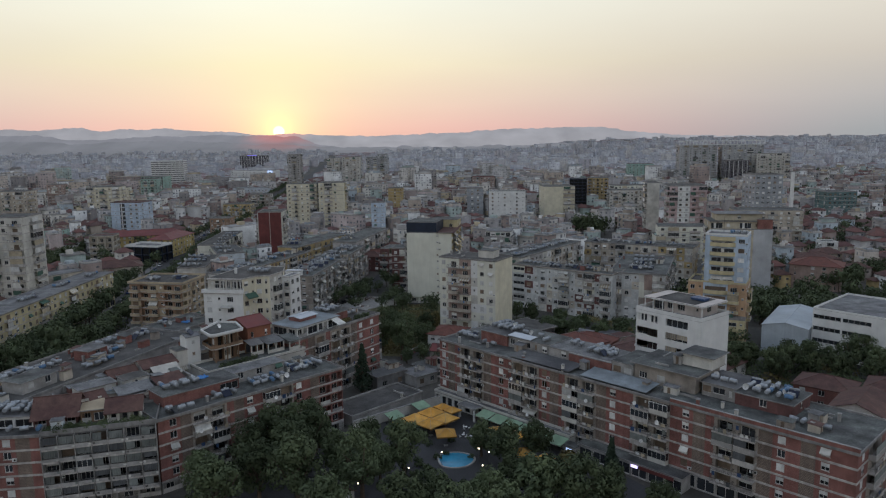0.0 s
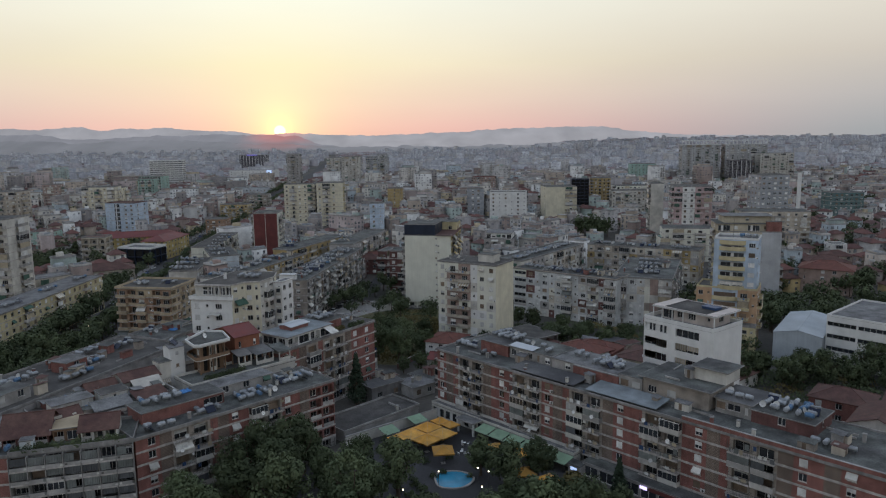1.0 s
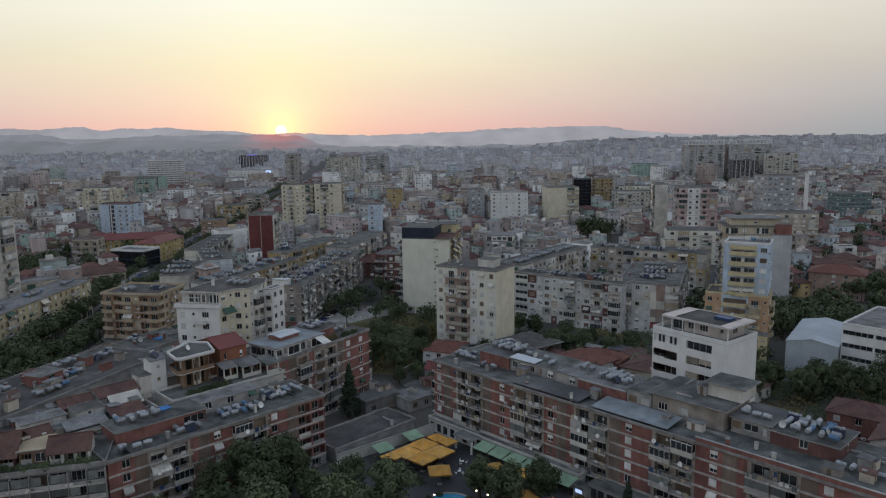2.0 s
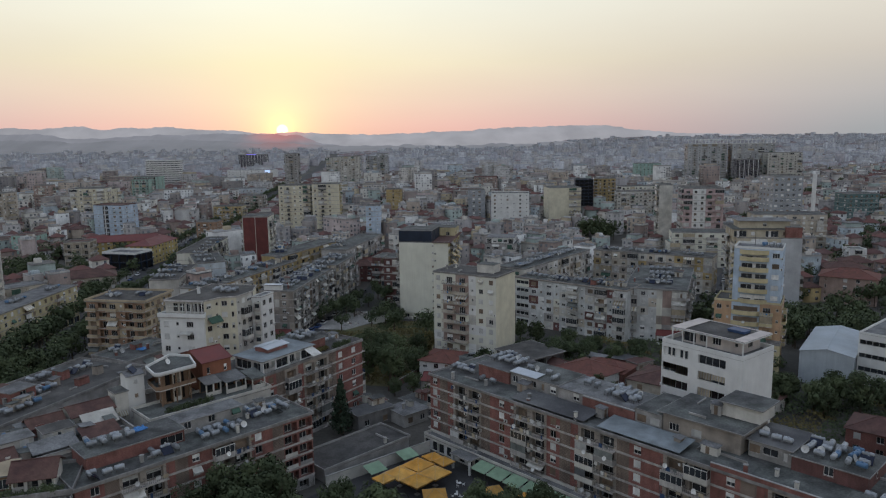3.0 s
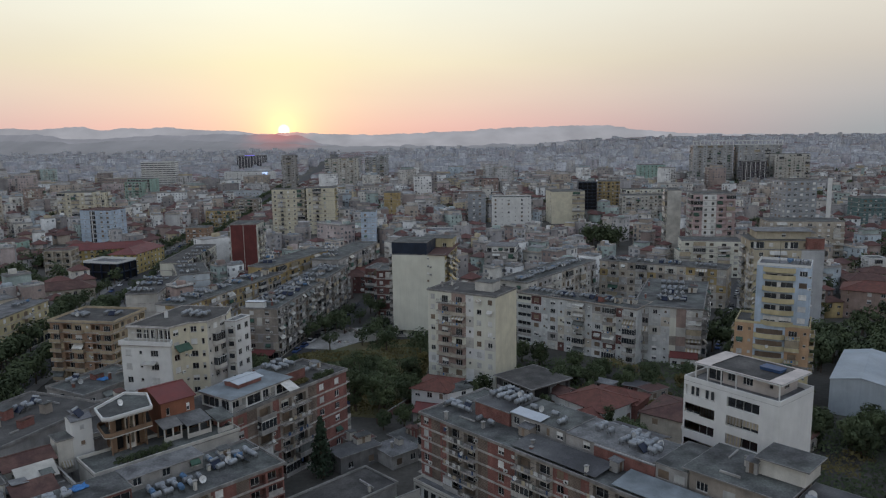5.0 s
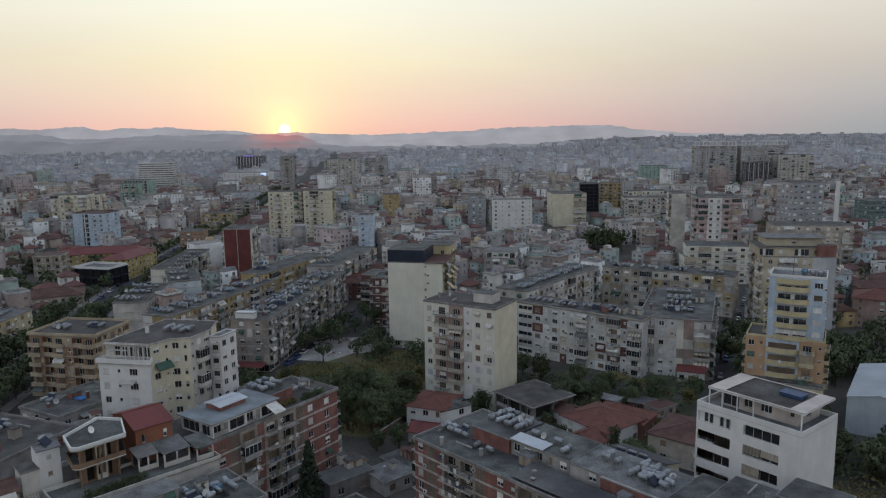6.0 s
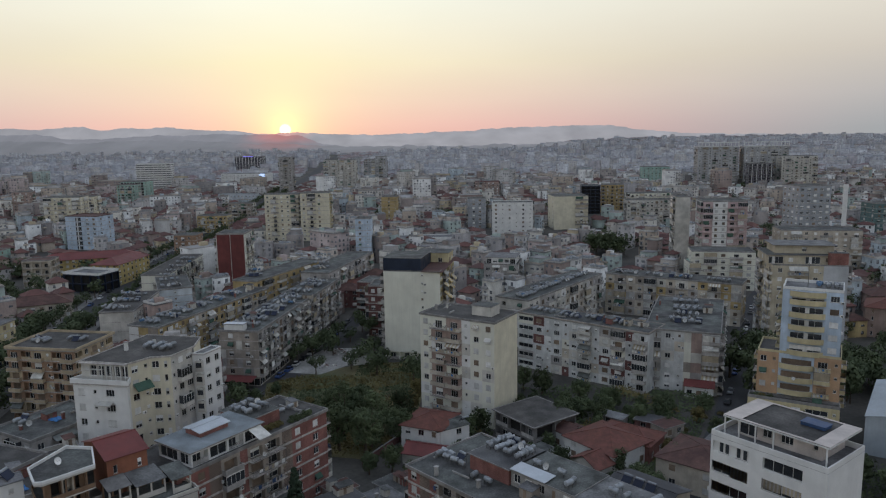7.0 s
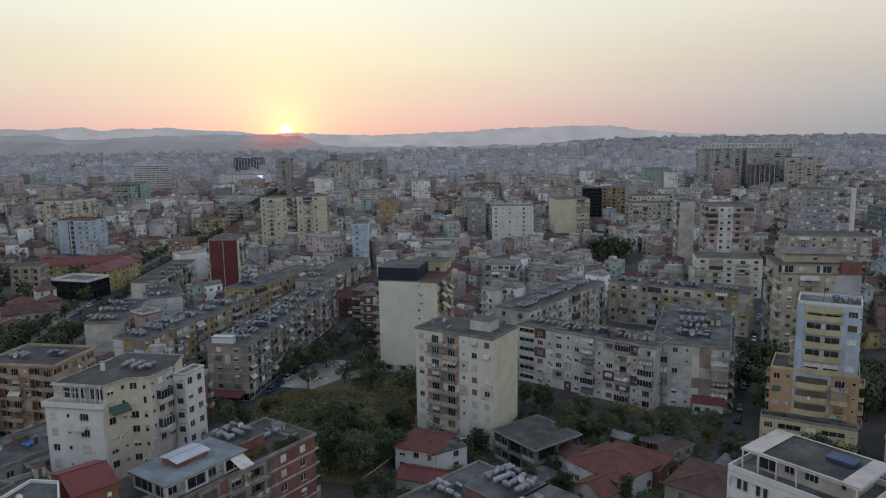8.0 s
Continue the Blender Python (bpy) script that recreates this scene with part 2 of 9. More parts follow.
CANVAS = material("orange_canvas", (0.54, 0.31, 0.085), 0.85, 0.3, 0.5, 0.0, 0.3, per_object=0.25, second=(0.55, 0.27, 0.05))
CANVAS_G = material("green_canvas", (0.24, 0.35, 0.24), 0.85, 0.15, 0.8, 0.0, 0.2)
AWN_W = material("white_awning", (0.58, 0.57, 0.53), 0.85, 0.2, 0.8, 0.15, per_object=0.25)
AWN_T = material("tan_awning", (0.42, 0.36, 0.26), 0.85, 0.2, 0.8, 0.15, per_object=0.25)
AWN_G = material("green_awning", (0.07, 0.13, 0.10), 0.85, 0.2, 0.8, 0.15, per_object=0.25)
AWN_S = material("grey_green_cloth", (0.20, 0.215, 0.205), 0.88, 0.25, 0.8, 0.2, per_object=0.3)
AWN_D = material("dark_cloth", (0.10, 0.105, 0.11), 0.88, 0.25, 0.8, 0.2, per_object=0.3)
AWN_Y = material("yellow_awning", (0.48, 0.33, 0.075), 0.85, 0.2, 0.8, 0.1, per_object=0.2)
TARP = material("blue_tarpaulin", (0.06, 0.20, 0.46), 0.6, 0.2, 1.5, 0.0, 0.3)
BLUEBOX = material("dark_blue_sheet", (0.04, 0.075, 0.16), 0.5, 0.2, 1.0, 0.0, 0.1)
ASPHALT = material("asphalt", (0.060, 0.060, 0.063), 0.9, 0.3, 0.15, 0.0, 0.2, fine=2.5)
PAVING = material("pavement_slabs", (0.20, 0.195, 0.185), 0.92, 0.3, 0.25, 0.0, 0.2, fine=2.5)
YARD = material("worn_yard_concrete", (0.38, 0.37, 0.35), 0.95, 0.45, 0.12, 0.0, 0.3, second=(0.27, 0.26, 0.245), fine=1.5)
EARTH = material("bare_earth", (0.095, 0.088, 0.078), 0.95, 0.4, 0.06, 0.0, 0.3, second=(0.055, 0.055, 0.05), fine=0.9)
SCRUB = material("dry_grass", (0.155, 0.135, 0.07), 0.95, 0.4, 0.12, 0.0, 0.4, second=(0.08, 0.095, 0.045), fine=2.0)
LEAF = material("foliage", (0.087, 0.108, 0.056), 0.8, 0.25, 0.5, 0.0, 0.0, per_object=0.35, second=(0.063, 0.081, 0.045), fine=2.5, gloss=0.1)
LEAF_D = material("conifer_needles", (0.034, 0.050, 0.032), 0.8, 0.3, 0.5, 0.0, 0.0, per_object=0.2, fine=2.5, gloss=0.1)
LEAF_O = material("autumn_foliage", (0.155, 0.132, 0.058), 0.8, 0.35, 0.5, 0.0, 0.0, per_object=0.3, fine=2.5, gloss=0.1)
BARK = material("bark", (0.10, 0.075, 0.055), 0.95, 0.3, 2.0, 0.0, 0.3)
POOL = material("pool_water", (0.05, 0.27, 0.42), 0.08, 0.15, 0.5, 0.0, 0.2)
TYRE = material("tyre_rubber", (0.02, 0.02, 0.02), 0.9, 0.1, 2.0, 0.0, 0.0)
CARGLASS = material("car_glass", (0.015, 0.017, 0.02), 0.08, 0.1, 1.0, 0.0, 0.0)
PV = material("solar_panel", (0.012, 0.018, 0.04), 0.15, 0.2, 1.0, 0.0, 0.0)
SCREEN = glow_material("lit_screen", (0.50, 0.66, 1.0), 0.9)
SIGN = glow_material("lit_sign", (0.72, 0.62, 1.0), 1.5)
NEON = glow_material("violet_neon", (0.30, 0.26, 1.0), 0.55)
BULB = glow_material("lamp_light", (1.0, 0.86, 0.62), 4.0)
PAINTS = [material("car_paint_" + n, c, 0.3, 0.06, 1.0, 0.0, 0.0, metal=0.2) for n, c in
          (("white", (0.6, 0.6, 0.6)), ("silver", (0.35, 0.36, 0.38)), ("black", (0.02, 0.02, 0.022)), ("blue", (0.05, 0.09, 0.22)), ("grey", (0.14, 0.145, 0.15)))]


# ---- mesh helpers ----
class Geo:
    """Vertices, faces and a material for each face."""

    def __init__(self):
        self.v, self.f, self.m = [], [], []

    def add(self, verts, faces, mat, mx=None):
        n = len(self.v)
        self.v += [tuple(mx @ Vector(p)) for p in verts] if mx is not None else [tuple(p) for p in verts]
        self.f += [tuple(i + n for i in q) for q in faces]
        self.m += [mat] * len(faces)

    def quad(self, a, b, c, d, mat, mx=None):
        self.add((a, b, c, d), ((0, 1, 2, 3),), mat, mx)

    def box(self, x0, x1, y0, y1, z0, z1, mat, mx=None):
        v = [(x, y, z) for z in (z0, z1) for x, y in ((x0, y0), (x1, y0), (x1, y1), (x0, y1))]
        self.add(v, ((3, 2, 1, 0), (4, 5, 6, 7), (0, 1, 5, 4), (1, 2, 6, 5), (2, 3, 7, 6), (3, 0, 4, 7)), mat, mx)

    def prism(self, pts, z0, z1, side, top, mx=None):
        n = len(pts)
        v = [(x, y, z0) for x, y in pts] + [(x, y, z1) for x, y in pts]
        self.add(v, [(i, (i + 1) % n, n + (i + 1) % n, n + i) for i in range(n)], side, mx)
        self.add([(x, y, z1) for x, y in pts], [tuple(range(n))], top, mx)

    def tube(self, a, b, r0, r1, mat, n=8, caps=True, mx=None):
        a, b = Vector(a), Vector(b)
        q = (b - a).to_track_quat("Z", "Y")
        v = []
        for p, r in ((a, r0), (b, r1)):
            v += [p + q @ Vector((r * math.cos(2 * math.pi * i / n), r * math.sin(2 * math.pi * i / n), 0)) for i in range(n)]
        f = [(i, (i + 1) % n, n + (i + 1) % n, n + i) for i in range(n)]
        if caps:
            f += [tuple(range(n - 1, -1, -1)), tuple(range(n, 2 * n))]
        self.add(v, f, mat, mx)

    def mesh(self, name):
        me = bpy.data.meshes.new(name)
        me.from_pydata(self.v, [], self.f)
        slots = []
        idx = []
        for m in self.m:
            if m not in slots:
                slots.append(m)
            idx.append(slots.index(m))
        for m in slots:
            me.materials.append(m)
        me.polygons.foreach_set("material_index", idx)
        me.update()
        SOURCE[me.name] = self
        return me


SOURCE = {}


def fix(name, me, house, mx, far):
    """A repeated piece: a part of its own, or, on a building far off, joined with its like."""
    if far is None:
        return part(name, me, house, mx=mx)
    g = far.setdefault({"window": "windows", "balcony": "balconies"}.get(name, "fittings"), Geo())
    src = SOURCE[me.name]
    n = len(g.v)
    g.v += [tuple(mx @ Vector(p)) for p in src.v]
    g.f += [tuple(i + n for i in q) for q in src.f]
    g.m += src.m
    return None


def part(name, geo, parent, label="", mx=None):
    """Links a mesh as one part under a thing or under a part."""
    ob = new(name, geo.mesh(name) if isinstance(geo, Geo) else geo)
    ob.parent = parent
    if mx is not None:
        ob.matrix_local = mx
    if label:
        ob["label"] = label
    return ob


def thing(name, m, label, category, group="", kind=""):
    return tagged_at(new(name), m, label, category, group, kind)


def tagged_at(ob, m, label, category, group="", kind=""):
    ob.matrix_world = m
    return tagged(ob, label, category, group, kind)


def along(p, q, z=0.0):
    """The pose of a front that runs from p to q; x along it, y into the building."""
    return pose(p[0], p[1], z, 0, 0, math.degrees(math.atan2(q[1] - p[1], q[0] - p[0])))


def span(p, q):
    return math.hypot(q[0] - p[0], q[1] - p[1])


# ---- windows, balconies and other repeated pieces of a facade ----
CACHE = {}


def window_mesh(w, h, style):
    key = ("win", round(w, 1), round(h, 1), style)
    if key in CACHE:
        return CACHE[key]
    g, d = Geo(), 0.16
    t = 0.07
    ring = [(sx * (w / 2 - o), y, (o if sz < 0 else h - o)) for y in (d - 0.05, d + 0.03) for o in (0.0, t) for sx, sz in ((-1, -1), (1, -1), (1, 1), (-1, 1))]
    fs = []
    for k in range(4):
        n = (k + 1) % 4
        fs += [(k, n, 4 + n, 4 + k), (4 + k, 4 + n, 12 + n, 12 + k), (n, k, 8 + k, 8 + n)]
    g.add(ring, fs, WFRAME)
    for i in range(1, max(1, round(w / 0.75)) if w < 2.6 else round(w / 1.7)):
        u = -w / 2 + i * w / (max(1, round(w / 0.75)) if w < 2.6 else round(w / 1.7))
        g.box(u - 0.035, u + 0.035, d - 0.04, d + 0.03, t, h - t, WFRAME)
    if w > 4.0 and h > 2.0:
        u = -w / 2 + round(w / 3.4) * w / round(w / 1.7)
        g.box(u - 0.5, u + 0.5, d - 0.06, d + 0.0, t, h - t, SHUTTER)
    g.quad((-w / 2 + t, d + 0.02, t), (w / 2 - t, d + 0.02, t), (w / 2 - t, d + 0.02, h - t), (-w / 2 + t, d + 0.02, h - t), PANE)
    g.box(-w / 2 - 0.08, w / 2 + 0.08, -0.07, 0.05, -0.07, -0.004, BAND)
    if style in ("shut", "half", "brown"):
        k = {"shut": 0.05, "half": h * 0.5, "brown": 0.05}[style]
        sm = SHUTTER_D if style == "brown" else SHUTTER
        n = 6
        rows = []
        for i in range(n):
            za, zb = k + (h - k) * i / n, k + (h - k) * (i + 1) / n
            rows += [(0.03, za), (0.03, zb - 0.03), (0.06, zb - 0.015)]
        rows.append((0.06, h - 0.01))
        v = [(s * (w / 2 - 0.02), y, z) for y, z in rows for s in (-1, 1)]
        g.add(v, [(2 * i, 2 * i + 1, 2 * i + 3, 2 * i + 2) for i in range(len(rows) - 1)], sm)
    elif style == "leaf":
        for s in (-1, 1):
            g.box(*sorted((s * (w / 2 + 0.02), s * (w / 2 + 0.55))), -0.07, -0.03, 0.02, h - 0.02, SHUTTER_D)
    CACHE[key] = g.mesh("window")
    return CACHE[key]


def balcony_mesh(w, style, fh, tone):
    key = ("bal", round(w, 1), style, round(fh, 1), tone.name)
    if key in CACHE:
        return CACHE[key]
    g, d, x = Geo(), 1.25, w / 2 - 0.05
    g.box(-x, x, -d if style != "curved" else -0.5, 0.0, -0.16, -0.02 if style == "curved" else 0.0, BAND)
    if style == "curved":
        n, sag = 10, 1.0
        pts = [(-x + 2 * x * i / n, -0.5 - sag * math.sin(math.pi * i / n) ** 0.7) for i in range(n + 1)]
        for (xa, ya), (xb, yb) in zip(pts, pts[1:]):
            for z0, z1, m in ((-0.35, 1.0, tone), (1.0, 1.07, BAND)):
                o = 0.0 if m is tone else 0.04
                v = [(xa, ya - o, z0), (xb, yb - o, z0), (xb, yb + 0.12, z0), (xa, ya + 0.12, z0)]
                g.add(v + [(u, w2, z1) for u, w2, _ in v], ((3, 2, 1, 0), (4, 5, 6, 7), (0, 1, 5, 4), (2, 3, 7, 6)), m)
        g.add([(u, w2, -0.01) for u, w2 in pts] + [(x, 0, -0.01), (-x, 0, -0.01)], [tuple(range(n + 3))], BAND)
        for s in (-x, x - 0.1):
            g.box(s, s + 0.1, -0.5, 0, -0.16, 0.95, tone)
    elif style[:4] == "hung":
        r = random.Random(style)
        g.box(-x - 0.02, x + 0.02, -d - 0.03, -d + 0.06, -0.24, 0.12, BAND)
        for s in (-x, x - 0.05):
            g.box(s, s + 0.05, -d, 0, 0.98, 1.03, RAIL)
        g.box(-x, x, -d, -d + 0.05, 0.98, 1.03, RAIL)
        for i in range(int(w / 0.36) + 1):
            u = -x + i * (2 * x - 0.03) / int(w / 0.36)
            g.box(u, u + 0.03, -d, -d + 0.03, 0.12, 0.98, RAIL)
        g.box(-x, x, -d + 0.07, -d + 0.11, fh - 0.28, fh - 0.24, RAIL)
        for s in (-x, x - 0.05):
            g.box(s, s + 0.05, -d + 0.04, -d + 0.09, 1.0, fh - 0.24, RAIL)
        u = -x + r.uniform(0.0, 0.4)
        while u < x - 0.4:
            cw = r.uniform(0.35, 0.95)
            cm = r.choice((AWN_W, AWN_S, AWN_D, AWN_S, AWN_D, AWN_T, SHUTTER, BLUEBOX))
            if r.random() < 0.5:
                g.box(u, min(u + cw, x), -d - 0.03, -d + 0.012, r.uniform(0.1, 0.5), 1.04, cm)
            elif r.random() < 0.5:
                top = fh - 0.25
                g.box(u, min(u + cw, x), -d + 0.08, -d + 0.1, top - r.uniform(0.4, 1.2), top, cm)
            u += cw + r.uniform(0.1, 0.6)
    elif style[:5] == "ledge":
        g.box(-x, x, -d - 0.06, -d + 0.1, -0.2, 0.12, BAND)
        g.box(-x, x, -d, -d + 0.11, 0.1, 0.74, tone)
        for s in (-x, x - 0.1):
            g.box(s, s + 0.1, -d + 0.1, 0, 0.0, 0.74, tone)
        r = random.Random(style)
        for i in range(int(w)):
            u = -x + 0.2 + i * (2 * x - 0.6) / max(1, int(w) - 1)
            if r.random() < 0.45:
                g.box(u, u + r.uniform(0.3, 0.6), -d - 0.04, -d + 0.01, 0.2, r.uniform(0.5, 0.8), r.choice((AWN_D, AWN_S, AWN_W, RAIL)))
        cm = {"1": AWN_S, "2": AWN_D, "3": AWN_S, "4": None, "5": AWN_D, "6": AWN_S, "7": None}[style[5]]
        if cm:
            g.box(-x, x, -d + 0.17, -d + 0.23, fh - 0.26, fh - 0.2, RAIL)
            for s in (-x, x - 0.06):
                g.box(s, s + 0.06, -d + 0.06, -d + 0.2, 0.7, fh - 0.2, RAIL)
            lo, x1 = r.uniform(0.75, 1.3), x * r.choice((0.95, 0.95, 0.3))
            n, v = 12, []
            for i in range(n + 1):
                u = -x + 0.1 + (x1 + x - 0.15) * i / n
                v += [(u, -d + 0.16 + (0.06 if i % 2 else 0.0) + 0.1 * r.random(), lo + 0.08 * r.random()), (u, -d + 0.2, fh - 0.22)]
            g.add(v, [(2 * i, 2 * i + 2, 2 * i + 3, 2 * i + 1) for i in range(n)], cm)
    elif style == "bars":
        g.box(-x, x, -d, -d + 0.05, 0.98, 1.03, RAIL)
        g.box(-x, x, -d, -d + 0.04, 0.08, 0.12, RAIL)
        for s in (-x, x - 0.05):
            g.box(s, s + 0.05, -d, 0, 0.98, 1.03, RAIL)
        for i in range(int(w / 0.28) + 1):
            u = -x + i * (2 * x - 0.03) / int(w / 0.28)
            g.box(u, u + 0.03, -d, -d + 0.03, 0.0, 0.98, RAIL)
    else:
        g.box(-x, x, -d, -d + 0.1, 0.0, 0.95, tone)
        for s in (-x, x - 0.1):
            g.box(s, s + 0.1, -d + 0.1, 0, 0.0, 0.95, tone)
        g.box(-x - 0.03, x + 0.03, -d - 0.03, -d + 0.13, 0.95, 1.0, BAND)
    if style == "glazed":
        n = max(2, int(w / 0.9))
        for i in range(n + 1):
            u = -x + i * (2 * x - 0.06) / n
            g.box(u, u + 0.06, -d + 0.01, -d + 0.07, 1.0, fh - 0.18, WFRAME)
        g.box(-x, x, -d + 0.01, -d + 0.07, fh - 0.30, fh - 0.18, WFRAME)
        g.box(-x + 0.06, x - 0.06, -d + 0.03, -d + 0.05, 1.0, fh - 0.3, PANE)
        for s in (-x + 0.01, x - 0.03):
            g.box(s, s + 0.02, -d + 0.07, 0, 1.0, fh - 0.2, PANE)
    if style[:7] == "curtain":
        cm = {"1": AWN_T, "2": AWN_W, "3": AWN_G, "4": SHUTTER, "5": AWN_S, "6": AWN_D}[style[7]]
        n = 14
        x1 = x * (0.95 if style[7] in "145" else 0.2)
        v = []
        for i in range(n + 1):
            u = -x + (x1 + x) * i / n
            y = -d + 0.04 + (0.05 if i % 2 else 0.0)
            v += [(u, y, 1.0 + (0.25 if style[7] == "3" else 0)), (u, y, fh - 0.2)]
        g.add(v, [(2 * i, 2 * i + 2, 2 * i + 3, 2 * i + 1) for i in range(n)], cm)
        g.box(-x, x, -d + 0.02, -d + 0.08, fh - 0.22, fh - 0.16, RAIL)
        for s in (-x, x - 0.05):
            g.box(s, s + 0.05, -d + 0.02, -d + 0.07, 0.98, fh - 0.18, RAIL)
    if style == "screen":
        n = 7
        for i in range(n):
            z0 = 1.05 + i * (fh - 1.35) / n
            g.box(-x, x * 0.3, -d + 0.01, -d + 0.05, z0 + 0.02, z0 + (fh - 1.35) / n, SHUTTER)
        for s in (-x + 0.1, x * 0.3 - 0.15):
            g.box(s, s + 0.05, -d + 0.03, -d + 0.08, 0.98, fh - 0.3, SHUTTER)
    if style == "laundry":
        for i in range(4):
            u = -x + 0.2 + i * (2 * x - 0.5) / 4
            g.box(u, u + 0.5, -d - 0.3, -d - 0.27, 0.15 + 0.1 * (i % 3), 0.9, (AWN_W, SHUTTER, TARP, AWN_T)[i])
        g.box(-x, x, -d - 0.30, -d - 0.27, 0.88, 0.93, RAIL)
        for s in (-x, x - 0.04):
            g.box(s, s + 0.04, -d - 0.28, -d + 0.02, 0.88, 0.92, RAIL)
    CACHE[key] = g.mesh("balcony")
    return CACHE[key]


def awning_mesh(w, tone, drop=1.1, out=1.5):
    key = ("awn", round(w, 1), tone.name, drop)
    if key in CACHE:
        return CACHE[key]
    g, n = Geo(), 8
    x = w / 2 - 0.1
    stripe = AWN_W if tone in (AWN_T, AWN_Y) else tone
    v = []
    for i in range(n + 1):
        u = -x + 2 * x * i / n
        v += [(u, -0.02, 0), (u, -out, -drop), (u, -out, -drop - 0.25), (u, -0.02, -0.03)]
    for i in range(n):
        a, b = 4 * i, 4 * i + 4
        g.f += [(a, a + 1, b + 1, b), (a + 1, a + 2, b + 2, b + 1), (a + 2, a + 3, b + 3, b + 2)]
        g.m += [tone if i % 2 == 0 else stripe] * 3
    g.v += v
    for s in (-x, x):
        g.tube((s, -0.02, -0.6), (s, -out, -drop), 0.02, 0.02, RAIL, 4)
    CACHE[key] = g.mesh("awning")
    return CACHE[key]


def blind_mesh(w, drop, tone):
    """A let-down blind: pale and dark stripes of cloth on a roller."""
    key = ("blind", round(w, 1), drop, tone.name)
    if key not in CACHE:
        g = Geo()
        n = max(4, int(w / 0.3))
        for i in range(n):
            x = -w / 2 + i * w / n
            lean = 0.12 + 0.03 * (i % 2)
            g.add([(x, 0, 0), (x + w / n, 0, 0), (x + w / n, -lean, -drop), (x, -lean, -drop)], ((0, 1, 2, 3), (3, 2, 1, 0)), tone if i % 2 or tone is SHUTTER else BAND)
        g.tube((-w / 2, 0, 0), (w / 2, 0, 0), 0.06, 0.06, WFRAME, 6)
        CACHE[key] = g.mesh("blind")
    return CACHE[key]


def aircon_mesh():
    if "ac" not in CACHE:
        g = Geo()
        g.box(-0.42, 0.42, -0.36, -0.04, 0, 0.58, SHUTTER)
        g.tube((0.12, -0.365, 0.29), (0.12, -0.36, 0.29), 0.22, 0.22, DARK, 10)
        for s in (-0.3, 0.3):
            g.box(s - 0.02, s + 0.02, -0.36, 0.0, -0.05, 0.0, RAIL)
        CACHE["ac"] = g.mesh("air_conditioner")
    return CACHE["ac"]


def dish_mesh():
    if "dish" not in CACHE:
        g = Geo()
        n, rings = 12, [(0.02, 0.0), (0.25, 0.04), (0.45, 0.14)]
        for off, flip in ((0.0, False), (-0.03, True)):
            v = [(r * math.cos(2 * math.pi * i / n), r * math.sin(2 * math.pi * i / n), z + off) for r, z in rings for i in range(n)]
            f = [(k * n + i, k * n + (i + 1) % n, (k + 1) * n + (i + 1) % n, (k + 1) * n + i) for k in range(2) for i in range(n)]
            g.add(v, [q[::-1] for q in f] if not flip else f, SHUTTER, pose(0, -0.3, 0.2, 65, 0, 0))
        g.tube((0, -0.3, 0.2), (0, 0.0, 0.0), 0.03, 0.03, RAIL, 5)
        g.tube((0, -0.42, 0.05), (0.0, -0.72, 0.45), 0.012, 0.012, RAIL, 4)
        CACHE["dish"] = g.mesh("satellite_dish")
    return CACHE["dish"]


BAYW = {"w": 3.0, "W": 3.6, "s": 2.2, "x": 1.6, "v": 2.4, "b": 4.0, "g": 4.0, "l": 3.4, "n": 3.2, "p": 3.6, "d": 3.4, "q": 5.2, "k": 6.8, "c": 8.4}


